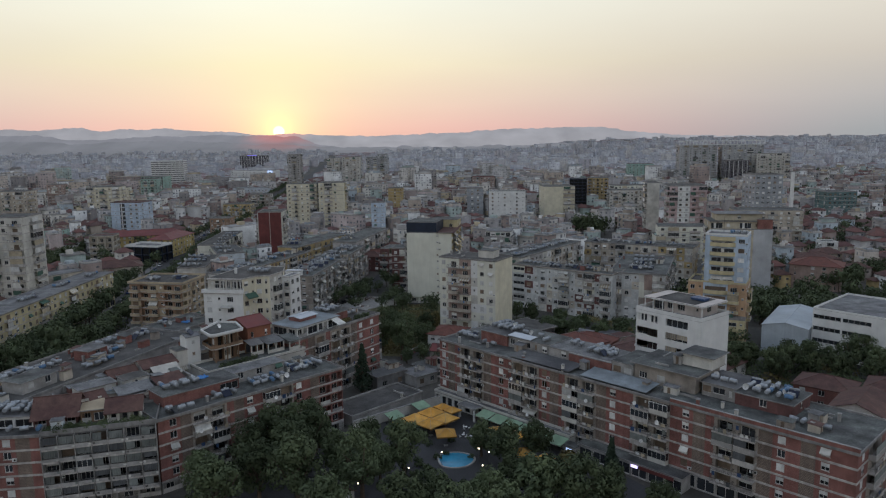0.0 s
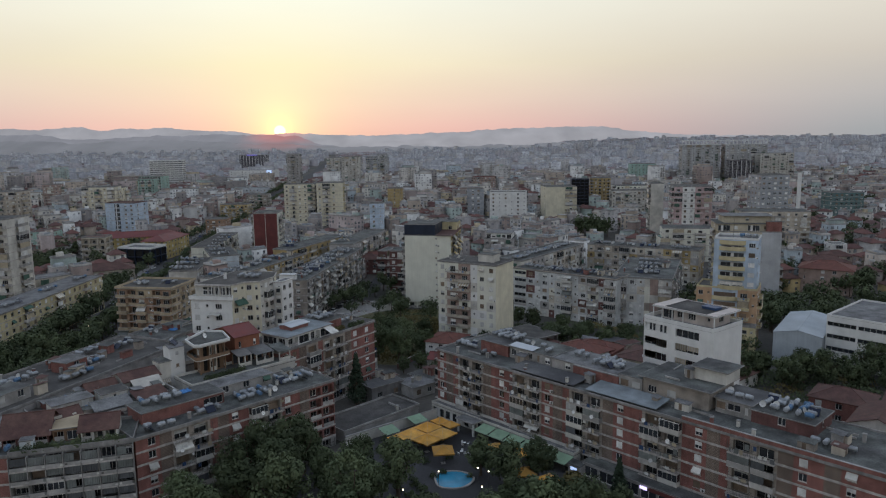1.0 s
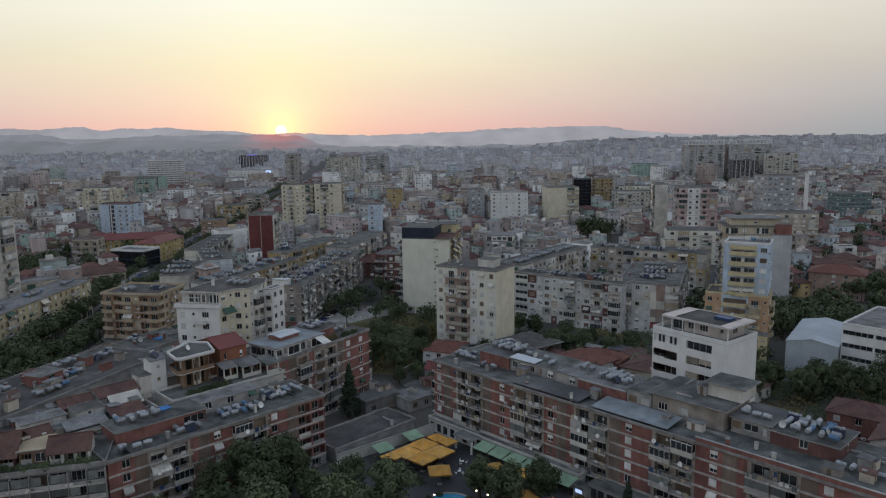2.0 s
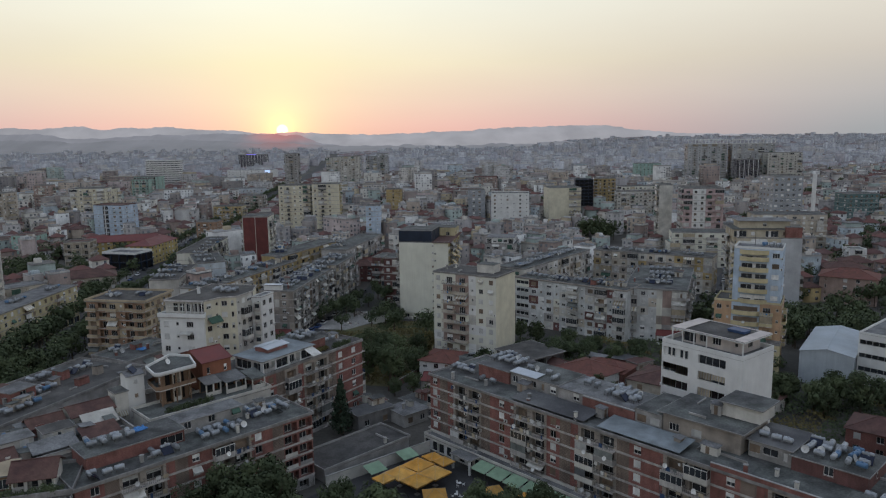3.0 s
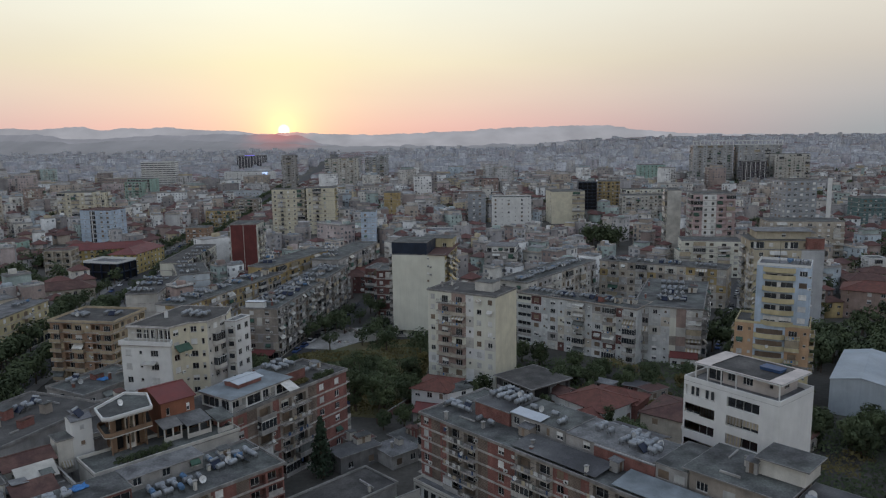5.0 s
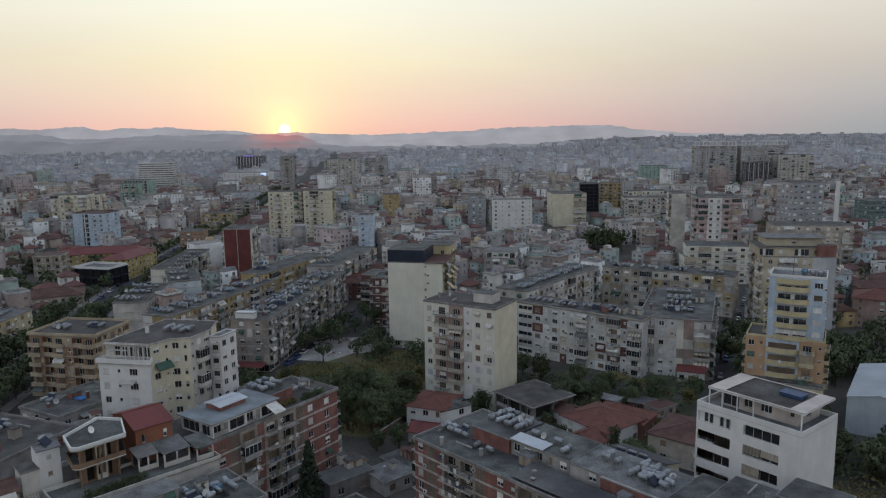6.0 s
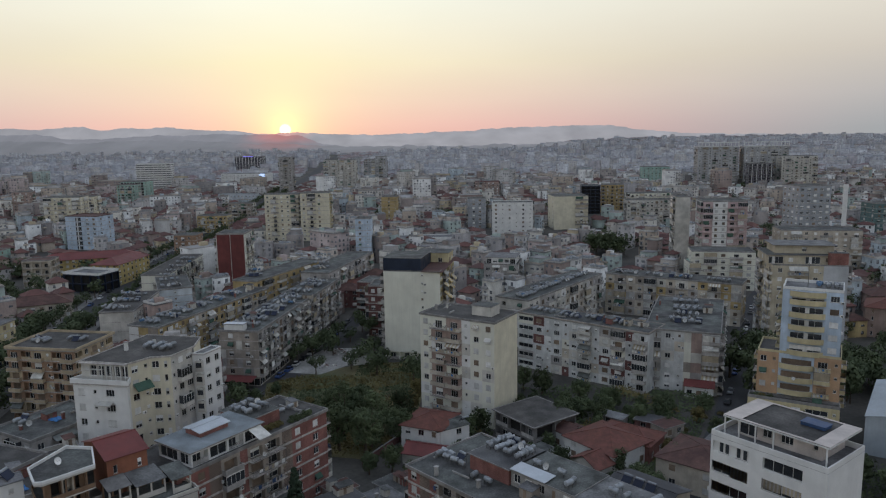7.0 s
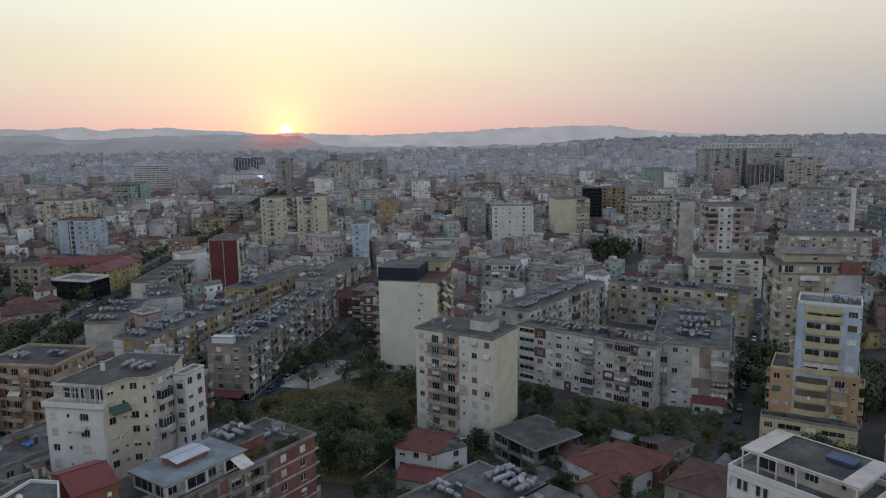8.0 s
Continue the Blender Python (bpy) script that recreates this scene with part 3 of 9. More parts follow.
def facade(body, house, m, length, bays, floors, z0, fh, wall, rng, tones=None, band=True, extras=0.5, styles=None, balcony=None, alt=None, far=None, front_tone=None):
    """One face of a building: the wall with its openings goes into body; windows, balconies and the rest become parts of house.
    m: the pose of the face (x along, y inwards). bays: one letter each; tones: a wall material for single letters."""
    tones = tones or {}
    k = length / sum(BAYW[c] for c in bays)
    styles = styles or ("dark", "dark", "half", "shut", "brown")
    balcony = balcony or ("solid", "bars", "bars", "laundry", "laundry", "solid", "glazed", "screen", "curtain1", "curtain3", "curtain2")
    u = 0.0
    for ci, c in enumerate(bays):
        bw = BAYW[c] * k
        mat = tones.get(c, wall)
        ptone = front_tone or rng.choice((PARAPET, PARAPET, OFFWHITE, CONC))
        for fl in range(floors):
            zb, zt = z0 + fl * fh, z0 + (fl + 1) * fh
            wm = mat if not (alt and rng.random() < alt[1]) else rng.choice(alt[0]) if isinstance(alt[0], list) else alt[0]
            if c in "xv":
                body.quad((u, 0, zb), (u + bw, 0, zb), (u + bw, 0, zt), (u, 0, zt), wm, m)
                continue
            ow, oh, sill, deep = {"w": (1.5, 1.5, 0.85, 0.2), "W": (2.0, 1.5, 0.85, 0.2), "s": (0.75, 0.8, 1.35, 0.2), "b": (min(bw - 0.5, 3.1), 2.25, 0.02, 1.1) if mat in (TAUPE, CONC_DARK) else (min(bw - 0.5, 2.2), 2.2, 0.02, 0.2),
                                  "g": (min(bw - 0.5, 2.6), 2.2, 0.02, 0.2), "l": (bw - 0.5, fh - 0.55, 0.02, 1.3), "d": (bw - 0.35, fh - 0.6, 0.1, 1.0), "n": (0.7, 1.5, 0.8, 0.2), "p": (bw - 0.4, fh - 0.7, 0.15, 0.35), "q": (bw - 0.5, 1.35, 1.0, 0.25), "k": (bw - 0.7, 1.95, 0.8, 0.5), "c": (bw - 1.2, 2.2, 0.02, 0.2)}[c]
            ow = min(ow, bw - 0.3)
            cx = u + bw / 2
            a, b, lo, hi = cx - ow / 2, cx + ow / 2, zb + sill, zb + sill + oh
            for q in (((u, zb), (a, zb), (a, zt), (u, zt)), ((b, zb), (u + bw, zb), (u + bw, zt), (b, zt)), ((a, zb), (b, zb), (b, lo), (a, lo)), ((a, hi), (b, hi), (b, zt), (a, zt))):
                body.quad(*[(x, 0, z) for x, z in q], wm, m)
            for q in (((a, 0, lo), (b, 0, lo), (b, deep, lo), (a, deep, lo)), ((a, deep, hi), (b, deep, hi), (b, 0, hi), (a, 0, hi)),
                      ((a, 0, hi), (a, 0, lo), (a, deep, lo), (a, deep, hi)), ((b, 0, lo), (b, 0, hi), (b, deep, hi), (b, deep, lo))):
                body.quad(*q, wm, m)
            place = m @ Matrix.Translation((cx, 0, lo))
            if c in "wWsnq":
                st = rng.choice(styles) if c != "q" else "dark"
                fix("window", window_mesh(ow, oh, st), house, place, far)
                if rng.random() < extras * 0.22:
                    fix("air_conditioner", aircon_mesh(), house, m @ Matrix.Translation((cx + ow / 2 + 0.6, 0, lo - 0.3)), far)
                elif rng.random() < extras * 0.10 and c in "wW":
                    fix("awning", awning_mesh(ow + 0.5, rng.choice((AWN_W, AWN_T, AWN_G)), 0.8, 0.9), house, m @ Matrix.Translation((cx, 0, hi + 0.1)), far)
            elif c == "d":
                # A dark sheet closes the opening and stands in for its shade.
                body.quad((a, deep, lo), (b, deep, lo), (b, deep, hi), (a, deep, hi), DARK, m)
            elif c in "lpk":
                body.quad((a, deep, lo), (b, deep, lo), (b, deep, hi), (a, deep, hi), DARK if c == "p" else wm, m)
                if c == "l":
                    fix("window", window_mesh(min(ow - 0.6, 1.8), 2.0, "dark"), house, m @ Matrix.Translation((cx, deep - 0.2, lo + 0.05)), far)
                    fix("balustrade", loggia_rail(ow, ptone if rng.random() < 0.6 else RAIL), house, place, far)
                elif c == "k":
                    if fl == floors - 1 and ci == 0:
                        for side in (-0.28, -0.12, 0.2, 0.38):
                            fix("window", window_mesh(0.8, oh - 0.1, "dark"), house, m @ Matrix.Translation((cx + side * ow, deep - 0.24, lo + 0.04)), far)
                    else:
                        fix("window", window_mesh(ow - 0.1, oh - 0.05, "dark"), house, m @ Matrix.Translation((cx, deep - 0.24, lo)), far)
                    for side in (-1, 1):
                        if fl < floors - 1 and (side < 0 or fl % 2 == 0):
                            fix("blind", blind_mesh(ow / 2 - 0.1, rng.choice((1.2, 1.5, 1.9)), rng.choice((AWN_T, AWN_T, AWN_W))), house, m @ Matrix.Translation((cx + side * ow / 4, 0.1, hi)), far)
                else:
                    fix("window", window_mesh(ow - 0.1, oh - 0.05, "dark"), house, m @ Matrix.Translation((cx, deep - 0.24, lo)), far)
            else:
                fix("window", window_mesh(ow, oh, rng.choice(("dark", "dark", "half", "brown"))), house, place @ Matrix.Translation((0, deep - 0.2, 0)), far)
                st = "glazed" if c == "g" else "curved" if c == "c" else rng.choice(balcony)
                if c == "c":
                    ptone = front_tone or mat
                hung = fix("balcony", balcony_mesh(bw - 0.1, st, fh, ptone), house, m @ Matrix.Translation((cx, 0, zb + 0.02)), far)
                base = Matrix.Identity(4) if hung else m @ Matrix.Translation((cx, 0, zb + 0.02))
                if st in ("solid", "bars", "laundry", "screen") and rng.random() < extras * 0.5:
                    fix("awning", awning_mesh(bw - 0.4, rng.choice((AWN_W, AWN_T, AWN_S, AWN_S, AWN_T, AWN_W, AWN_G)), rng.choice((0.8, 1.3))), hung or house, base @ Matrix.Translation((0, 0, fh - 0.27)), far)
                if rng.random() < extras * 0.2:
                    fix("satellite_dish", dish_mesh(), hung or house, base @ Matrix.Translation((rng.uniform(-1, 1), -1.3, rng.uniform(0.6, 1.2))), far)
                if rng.random() < extras * 0.3:
                    fix("air_conditioner", aircon_mesh(), house, m @ Matrix.Translation((cx + rng.choice((-1, 1)) * (ow / 2 + 0.45), 0, zb + 1.5)), far)
        u += bw
    if band:
        for fl in range(floors):
            z = z0 + fl * fh
            g = Geo() if far is None else far.setdefault("fittings", Geo())
            g.box(-0.05, length + 0.05, -0.07, 0.0, z - (0.2 if wall in (BRICK, BRICK_DARK) else 0.12), z + (0.22 if wall in (BRICK, BRICK_DARK) else 0.14), BAND, m)
            if far is None:
                part("floor_band", g, house)


def loggia_rail(w, tone):
    key = ("rail", round(w, 1), tone.name)
    if key not in CACHE:
        g = Geo()
        if tone is RAIL:
            for z in (0.1, 1.0):
                g.box(-w / 2, w / 2, 0.05, 0.09, z, z + 0.04, RAIL)
            for i in range(int(w / 0.25)):
                x = -w / 2 + (i + 0.5) * w / int(w / 0.25)
                g.box(x - 0.012, x + 0.012, 0.055, 0.08, 0.1, 1.0, RAIL)
        else:
            g.box(-w / 2, w / 2, 0.03, 0.13, 0.0, 0.95, tone)
        CACHE[key] = g.mesh("balustrade")
    return CACHE[key]


def faces_of(w, d):
    """The poses and lengths of the four faces: front, right, back, left."""
    return ((Matrix.Identity(4), w), (pose(w, 0, 0, 0, 0, 90), d), (pose(w, d, 0, 0, 0, 180), w), (pose(0, d, 0, 0, 0, 270), d))


def block(name, label, p, q, d, h, floors, walls, seed, z0=0.0, ground=None, gh=3.6, ground_wall=None, roof=DECK, parapet=0.5, tones=None, cornice=0.0, extras=0.5, group="",
          styles=None, balcony=None, alt=None, wall=CONC, sides=None, band=True, category="building", cap=None, far=None, ptone=None):
    """A flat-roofed building. walls: the bays of front, right, back and left; None for a plain face."""
    rng = random.Random(seed)
    w = span(p, q)
    far = {} if far or (far is None and math.hypot(*p) > 312) else None
    house = thing(name, along(p, q, z0), label, category, group)
    body = Geo()
    z = 0.0
    sides = sides or {}
    if ground is not None:
        for i, (m, ln) in enumerate(faces_of(w, d)):
            gb = ground if i in (0, 1, 3) else None
            if gb and walls[i]:
                n = max(1, int(ln / 4.2))
                facade(body, house, m, ln, gb * n if len(gb) == 1 else gb, 1, 0.0, gh, ground_wall or wall, rng, None, False, 0.2, ("dark", "half", "shut"), far=far)
            else:
                body.quad((0, 0, 0), (ln, 0, 0), (ln, 0, gh), (0, 0, gh), ground_wall or wall, m)
        z = gh
    fh = (h - z) / floors
    for i, (m, ln) in enumerate(faces_of(w, d)):
        wl = sides.get(i, wall)
        if walls[i]:
            facade(body, house, m, ln, walls[i], floors, z, fh, wl, rng, tones, band, extras, styles, balcony, alt, far, ptone)
        else:
            body.quad((0, 0, z), (ln, 0, z), (ln, 0, h), (0, 0, h), wl, m)
    part("wall", body, house)
    for key, g in (far or {}).items():
        part(key, g, house)["kind"] = "stuff"
    r = Geo()
    o = cornice
    if o:
        r.box(-o, w + o, -o, d + o, h, h + 0.22, EDGE)
    else:
        r.box(0, w, 0, d, h, h + 0.05, EDGE)
    top = h + (0.226 if o else 0.056)
    r.quad((-o + 0.3, -o + 0.3, top), (w + o - 0.3, -o + 0.3, top), (w + o - 0.3, d + o - 0.3, top), (-o + 0.3, d + o - 0.3, top), roof)
    part("roof", r, house)
    if parapet:
        pg = Geo()
        e = 0.22
        hh = h + (0.22 if o else 0.05)
        mt = EDGE if cap in (CONC, None) and wall not in (WHITE, NAVY) else cap or wall
        for x0, x1, y0, y1 in ((-o, w + o, -o, -o + e), (-o, w + o, d + o - e, d + o), (-o, -o + e, -o + e, d + o - e), (w + o - e, w + o, -o + e, d + o - e)):
            pg.box(x0, x1, y0, y1, hh, hh + parapet, mt)
        part("parapet", pg, house)
    return house


def grown(pts, o):
    """A convex or nearly convex outline moved outwards by o."""
    out = []
    n = len(pts)
    for i in range(n):
        a, b, c = Vector(pts[i - 1]), Vector(pts[i]), Vector(pts[(i + 1) % n])
        d1, d2 = (b - a).normalized(), (c - b).normalized()
        n1, n2 = Vector((d1.y, -d1.x)), Vector((d2.y, -d2.x))
        k = (n1 + n2) / max(0.35, 1 + n1.dot(n2))
        out.append(tuple(b + k * o))
    return out


def rim_wall(g, pts, z0, z1, thick, mat):
    """A low wall along an outline."""
    inner = grown(pts, -thick)
    n = len(pts)
    for i in range(n):
        k = (i + 1) % n
        q = [pts[i], pts[k], inner[k], inner[i]]
        v = [(*p, z) for z in (z0, z1) for p in q]
        g.add(v, ((4, 5, 6, 7), (0, 1, 5, 4), (2, 3, 7, 6)), mat)


def poly_block(name, label, hp, pts, z0, h, floors, bays, seed, wall, roof, sides=None, parapet=0.2, cap=None, over=0.25, extras=0.3, styles=None, tones=None, category="building", ptone=None, band=False):
    """A flat-roofed building on any outline, given anticlockwise in the pose hp."""
    rng = random.Random(seed)
    house = thing(name, hp @ pose(0, 0, z0), label, category)
    body = Geo()
    n = len(pts)
    for i in range(n):
        p, q = pts[i], pts[(i + 1) % n]
        wl = (sides or {}).get(i, wall)
        if bays[i]:
            facade(body, house, along(p, q), span(p, q), bays[i], floors, 0, h / floors, wl, rng, tones, band, extras, styles, None, None, None, ptone)
        else:
            body.quad((*p, 0), (*q, 0), (*q, h), (*p, h), wl)
    part("wall", body, house)
    r = Geo()
    rim = grown(pts, over)
    r.prism(rim, h, h + 0.22, BAND, EDGE)
    r.add([(x, y, h) for x, y in rim], [tuple(range(n))[::-1]], BAND)
    r.add([(x, y, h + 0.226) for x, y in grown(rim, -0.25)], [tuple(range(n))], roof)
    part("roof", r, house)
    if parapet:
        g = Geo()
        rim_wall(g, rim, h + 0.22, h + 0.22 + parapet, 0.22, cap or wall)
        part("parapet", g, house)
    return house


# ---- roof things ----
def make_tank(mat, seed):
    rng = random.Random(seed)
    t = new("water_tank")
    g = Geo()
    n = 12
    prof = [(-0.85, 0.12), (-0.82, 0.36), (-0.72, 0.46), (0.72, 0.46), (0.82, 0.36), (0.85, 0.12)]
    v = [(x, r * math.cos(2 * math.pi * i / n), 0.95 + r * math.sin(2 * math.pi * i / n)) for x, r in prof for i in range(n)]
    f = [(k * n + i, k * n + (i + 1) % n, (k + 1) * n + (i + 1) % n, (k + 1) * n + i) for k in range(len(prof) - 1) for i in range(n)]
    f += [tuple(range(n - 1, -1, -1)), tuple(range((len(prof) - 1) * n, len(prof) * n))]
    g.add(v, [q[::-1] for q in f], mat)
    g.tube((0, 0, 1.38), (0, 0, 1.5), 0.14, 0.14, mat, 8)
    part("tank", g, t)
    s = Geo()
    prof = [(-0.4, 0), (-0.34, 0), (-0.34, 0.5), (0.34, 0.5), (0.34, 0), (0.4, 0), (0.4, 0.58), (-0.4, 0.58)]
    for x in (-0.55, 0.55):
        v = [(x + o, y, z) for o in (-0.03, 0.03) for y, z in prof]
        s.add(v, [tuple(range(8))[::-1], tuple(range(8, 16))] + [(i, (i + 1) % 8, 8 + (i + 1) % 8, 8 + i) for i in range(8)], RAIL)
    part("stand", s, t)
    return tagged(t, "grey galvanised water tank on an iron stand on a flat roof" if mat is TANK else "blue plastic water tank on an iron stand on a flat roof", "water tank", "roof tanks")


def make_solar():
    t = new("solar_water_heater")
    g = Geo()
    g.box(-1.0, 1.0, -0.9, 0.9, 0.0, 0.09, PV, pose(0, 0, 0.75, 42, 0, 0))
    part("panel", g, t, "dark glazed solar panel")
    s = Geo()
    s.tube((-0.9, 0.75, 1.45), (0.9, 0.75, 1.45), 0.27, 0.27, TANK, 12)
    part("tank", s, t)
    leg = Geo()
    for x in (-0.9, 0.9):
        leg.tube((x, 0.7, 0), (x, 0.7, 1.3), 0.03, 0.03, RAIL, 5)
        leg.tube((x, -0.62, 0), (x, -0.62, 0.3), 0.03, 0.03, RAIL, 5)
        leg.tube((x, -0.66, 0.05), (x, 0.74, 0.05), 0.03, 0.03, RAIL, 5)
    leg.tube((-0.94, 0.7, 0.5), (0.94, 0.7, 0.5), 0.03, 0.03, RAIL, 5)
    part("stand", leg, t)
    return tagged(t, "solar water heater with a dark panel and tank on a roof", "solar heater", "roof heaters")


def make_roof_dish():
    t = new("roof_dish")
    part("dish", dish_mesh(), t, mx=Matrix.Translation((0, 0, 0.7)) @ Matrix.Scale(1.5, 4))
    s = Geo()
    s.tube((0, 0, 0), (0, 0, 0.9), 0.035, 0.035, RAIL, 6)
    part("mast", s, t)
    return tagged(t, "white satellite dish on a short mast on a roof", "satellite dish", "roof dishes")


PROTO = {"tank": make_tank(TANK, 1), "blue": make_tank(TANK_B, 2), "solar": make_solar(), "dish": make_roof_dish()}
HOMES = dict.fromkeys(PROTO, True)


FAR_ROOFS = Geo()


def put(kind, m):
    if m.translation.y > 262:      # too far off to pick out singly
        for c in PROTO[kind].children:
            src = SOURCE[c.data.name]
            n = len(FAR_ROOFS.v)
            FAR_ROOFS.v += [tuple(m @ c.matrix_basis @ Vector(p)) for p in src.v]
            FAR_ROOFS.f += [tuple(i + n for i in q) for q in src.f]
            FAR_ROOFS.m += src.m
        return None
    if HOMES[kind]:
        HOMES[kind] = False
        PROTO[kind].matrix_world = m
        return PROTO[kind]
    return copy_thing(PROTO[kind], m)


def clutter(house_pose, z, spots, seed, blue=0.04):
    """Clusters of tanks and the like on a roof. spots: rows of x, y, length, depth, how many."""
    rng = random.Random(seed)
    for x, y, lx, ly, n in spots:
        nx = max(1, min(n, int(lx / 1.9)))
        for i in range(n):
            px = x + (i % nx + 0.5) * lx / nx + rng.uniform(-0.2, 0.2)
            py = y + (i // nx + 0.5) * min(ly / max(1, -(-n // nx)), 1.6) + rng.uniform(-0.15, 0.15)
            r = rng.random()
            kind = "blue" if r < blue else "tank" if r < 0.84 else "dish" if r < 0.93 else "solar"
            put(kind, house_pose @ pose(px, py, z, 0, 0, rng.choice((0, 90)) + rng.uniform(-12, 12)))


def roof_junk(house_pose, z, x0, x1, y0, y1, n, seed):
    """Ducts, sheds and patched slabs of one flat roof, as a thing of its own each."""
    rng = random.Random(seed)
    for i in range(n):
        x, y = rng.uniform(x0, x1), rng.uniform(y0, y1)
        k = rng.random()
        m = house_pose @ pose(x, y, z, 0, 0, rng.choice((0, 90)) + rng.uniform(-4, 4))
        g = Geo()
        if k < 0.35:
            ob = thing("chimney", m, "square rendered chimney with a slab cap on a roof", "chimney", "chimneys")
            hh = rng.uniform(0.8, 1.6)
            g.box(-0.3, 0.3, -0.25, 0.25, 0, hh, rng.choice((CONC, BRICK, OFFWHITE)))
            part("shaft", g, ob)
            c = Geo()
            c.box(-0.4, 0.4, -0.35, 0.35, hh + 0.15, hh + 0.23, CONC)
            for s in (-0.25, 0.25):
                c.box(s - 0.05, s + 0.05, -0.2, 0.2, hh, hh + 0.15, CONC)
            part("cap", c, ob)
        elif k < 0.7:
            ob = thing("roof_shed", m, "low rendered shed with a sheet roof on a flat roof", "shed", "roof sheds")
            w, d, h = rng.uniform(1.5, 3.5), rng.uniform(1.2, 2.4), rng.uniform(1.2, 2.2)
            g.box(0, w, 0, d, 0, h, rng.choice((CONC, BRICK, OFFWHITE, TAUPE, BEIGE)))
            part("wall", g, ob)
            c = Geo()
            c.add([(-0.2, -0.2, h), (w + 0.2, -0.2, h), (w + 0.2, d + 0.2, h + 0.25), (-0.2, d + 0.2, h + 0.25), (-0.2, -0.2, h + 0.06), (w + 0.2, -0.2, h + 0.06), (w + 0.2, d + 0.2, h + 0.31), (-0.2, d + 0.2, h + 0.31)],
                  ((3, 2, 1, 0), (4, 5, 6, 7), (0, 1, 5, 4), (1, 2, 6, 5), (2, 3, 7, 6), (3, 0, 4, 7)), rng.choice((DECK_L, DECK, TILE_D, DECK)))
            part("roof", c, ob)
            dr = Geo()
            dr.box(w * 0.3, w * 0.3 + 0.7, -0.04, -0.004, 0.05, h - 0.2, SHUTTER_D)
            part("door", dr, ob)
        else:
            ob = thing("roof_curb", m, "raised concrete curb across a flat roof", "curb", "roof curbs")
            g.box(0, rng.uniform(2, 6), 0, 0.25, 0, rng.uniform(0.25, 0.5), CONC)
            part("curb", g, ob)

# ---- ground, roads, hills ----
def terrain(x, y):
    """Flat town; beyond it the land climbs on the north side."""
    k = min(max((y - 1300) / 2300, 0), 1) * min(max((x - 0.08 * y) / 700, 0), 1)
    return 36 * k * k * (3 - 2 * k)


def make_ground():
    g = Geo()
    xs = [-4800, -3000, -2000, -1300, -800, -500, -300, -150, -60, 0, 60, 150, 300, 500, 800, 1100, 1500, 2000, 2600, 3400, 4800]
    ys = [-600, -100, 60, 150, 250, 350, 500, 700, 1000, 1300, 1600, 1900, 2200, 2500, 2800, 3100, 3400, 3700, 4100, 4700]
    v = [(x, y, terrain(x, y)) for y in ys for x in xs]
    n = len(xs)
    g.add(v, [(j * n + i, j * n + i + 1, (j + 1) * n + i + 1, (j + 1) * n + i) for j in range(len(ys) - 1) for i in range(n - 1)], EARTH)
    ob = new("ground", g.mesh("ground"))
    tagged(ob, "bare grey-brown earth under the whole town", "ground", kind="structure")


def ribbon(name, pts, width, z, mat, label, category, height=0.0):
    """A strip along a line of points; with height, a real step."""
    g = Geo()
    rows = []
    for i, p in enumerate(pts):
        a, b = Vector(pts[max(i - 1, 0)]), Vector(pts[min(i + 1, len(pts) - 1)])
        t = (b - a).normalized()
        nrm = Vector((-t.y, t.x))
        rows.append((Vector(p) + nrm * width / 2, Vector(p) - nrm * width / 2))
    for (a, b), (c, d) in zip(rows, rows[1:]):
        za, zc = terrain(*a) + z, terrain(*c) + z
        g.add([(*b, za), (*d, zc), (*c, zc), (*a, za)], ((0, 1, 2, 3),), mat)
        if height:
            g.add([(*b, za - height), (*d, zc - height), (*d, zc), (*b, za)], ((0, 1, 2, 3),), mat)
            g.add([(*a, za), (*c, zc), (*c, zc - height), (*a, za - height)], ((0, 1, 2, 3),), mat)
    ob = new(name, g.mesh(name))
    return tagged(ob, label, category, kind="structure")


BOULEVARD = [(-112, 90), (-122, 180), (-131, 250), (-137, 300), (-152, 364), (-174, 500), (-190, 690), (-222, 1030), (-268, 1530), (-450, 3100)]
SIDE_STREET = [(60, 215), (84, 258), (100, 292), (116, 324), (142, 384), (175, 440)]
G_STREET = [(-58, 262), (-46, 300), (-36, 345), (-30, 400), (-25, 460)]
make_ground()
ribbon("road", BOULEVARD, 15, 0.03, ASPHALT, "dark asphalt boulevard running out of the town", "road")
ribbon("pavement", [(x - 9.2, y) for x, y in BOULEVARD[:7]], 3.4, 0.14, PAVING, "grey slab pavement beside the boulevard", "pavement", 0.14)
ribbon("pavement", [(x + 9.2, y) for x, y in BOULEVARD[:7]], 3.4, 0.14, PAVING, "grey slab pavement beside the boulevard", "pavement", 0.14)
ribbon("road", SIDE_STREET, 9, 0.03, ASPHALT, "narrow asphalt side street with parked cars", "road")
ribbon("road", G_STREET, 7, 0.035, ASPHALT, "narrow asphalt street beside a long block", "road")
ribbon("road", [(-20, 244), (20, 236), (60, 214), (100, 170)], 6, 0.04, ASPHALT, "narrow lane behind the brick block", "road")


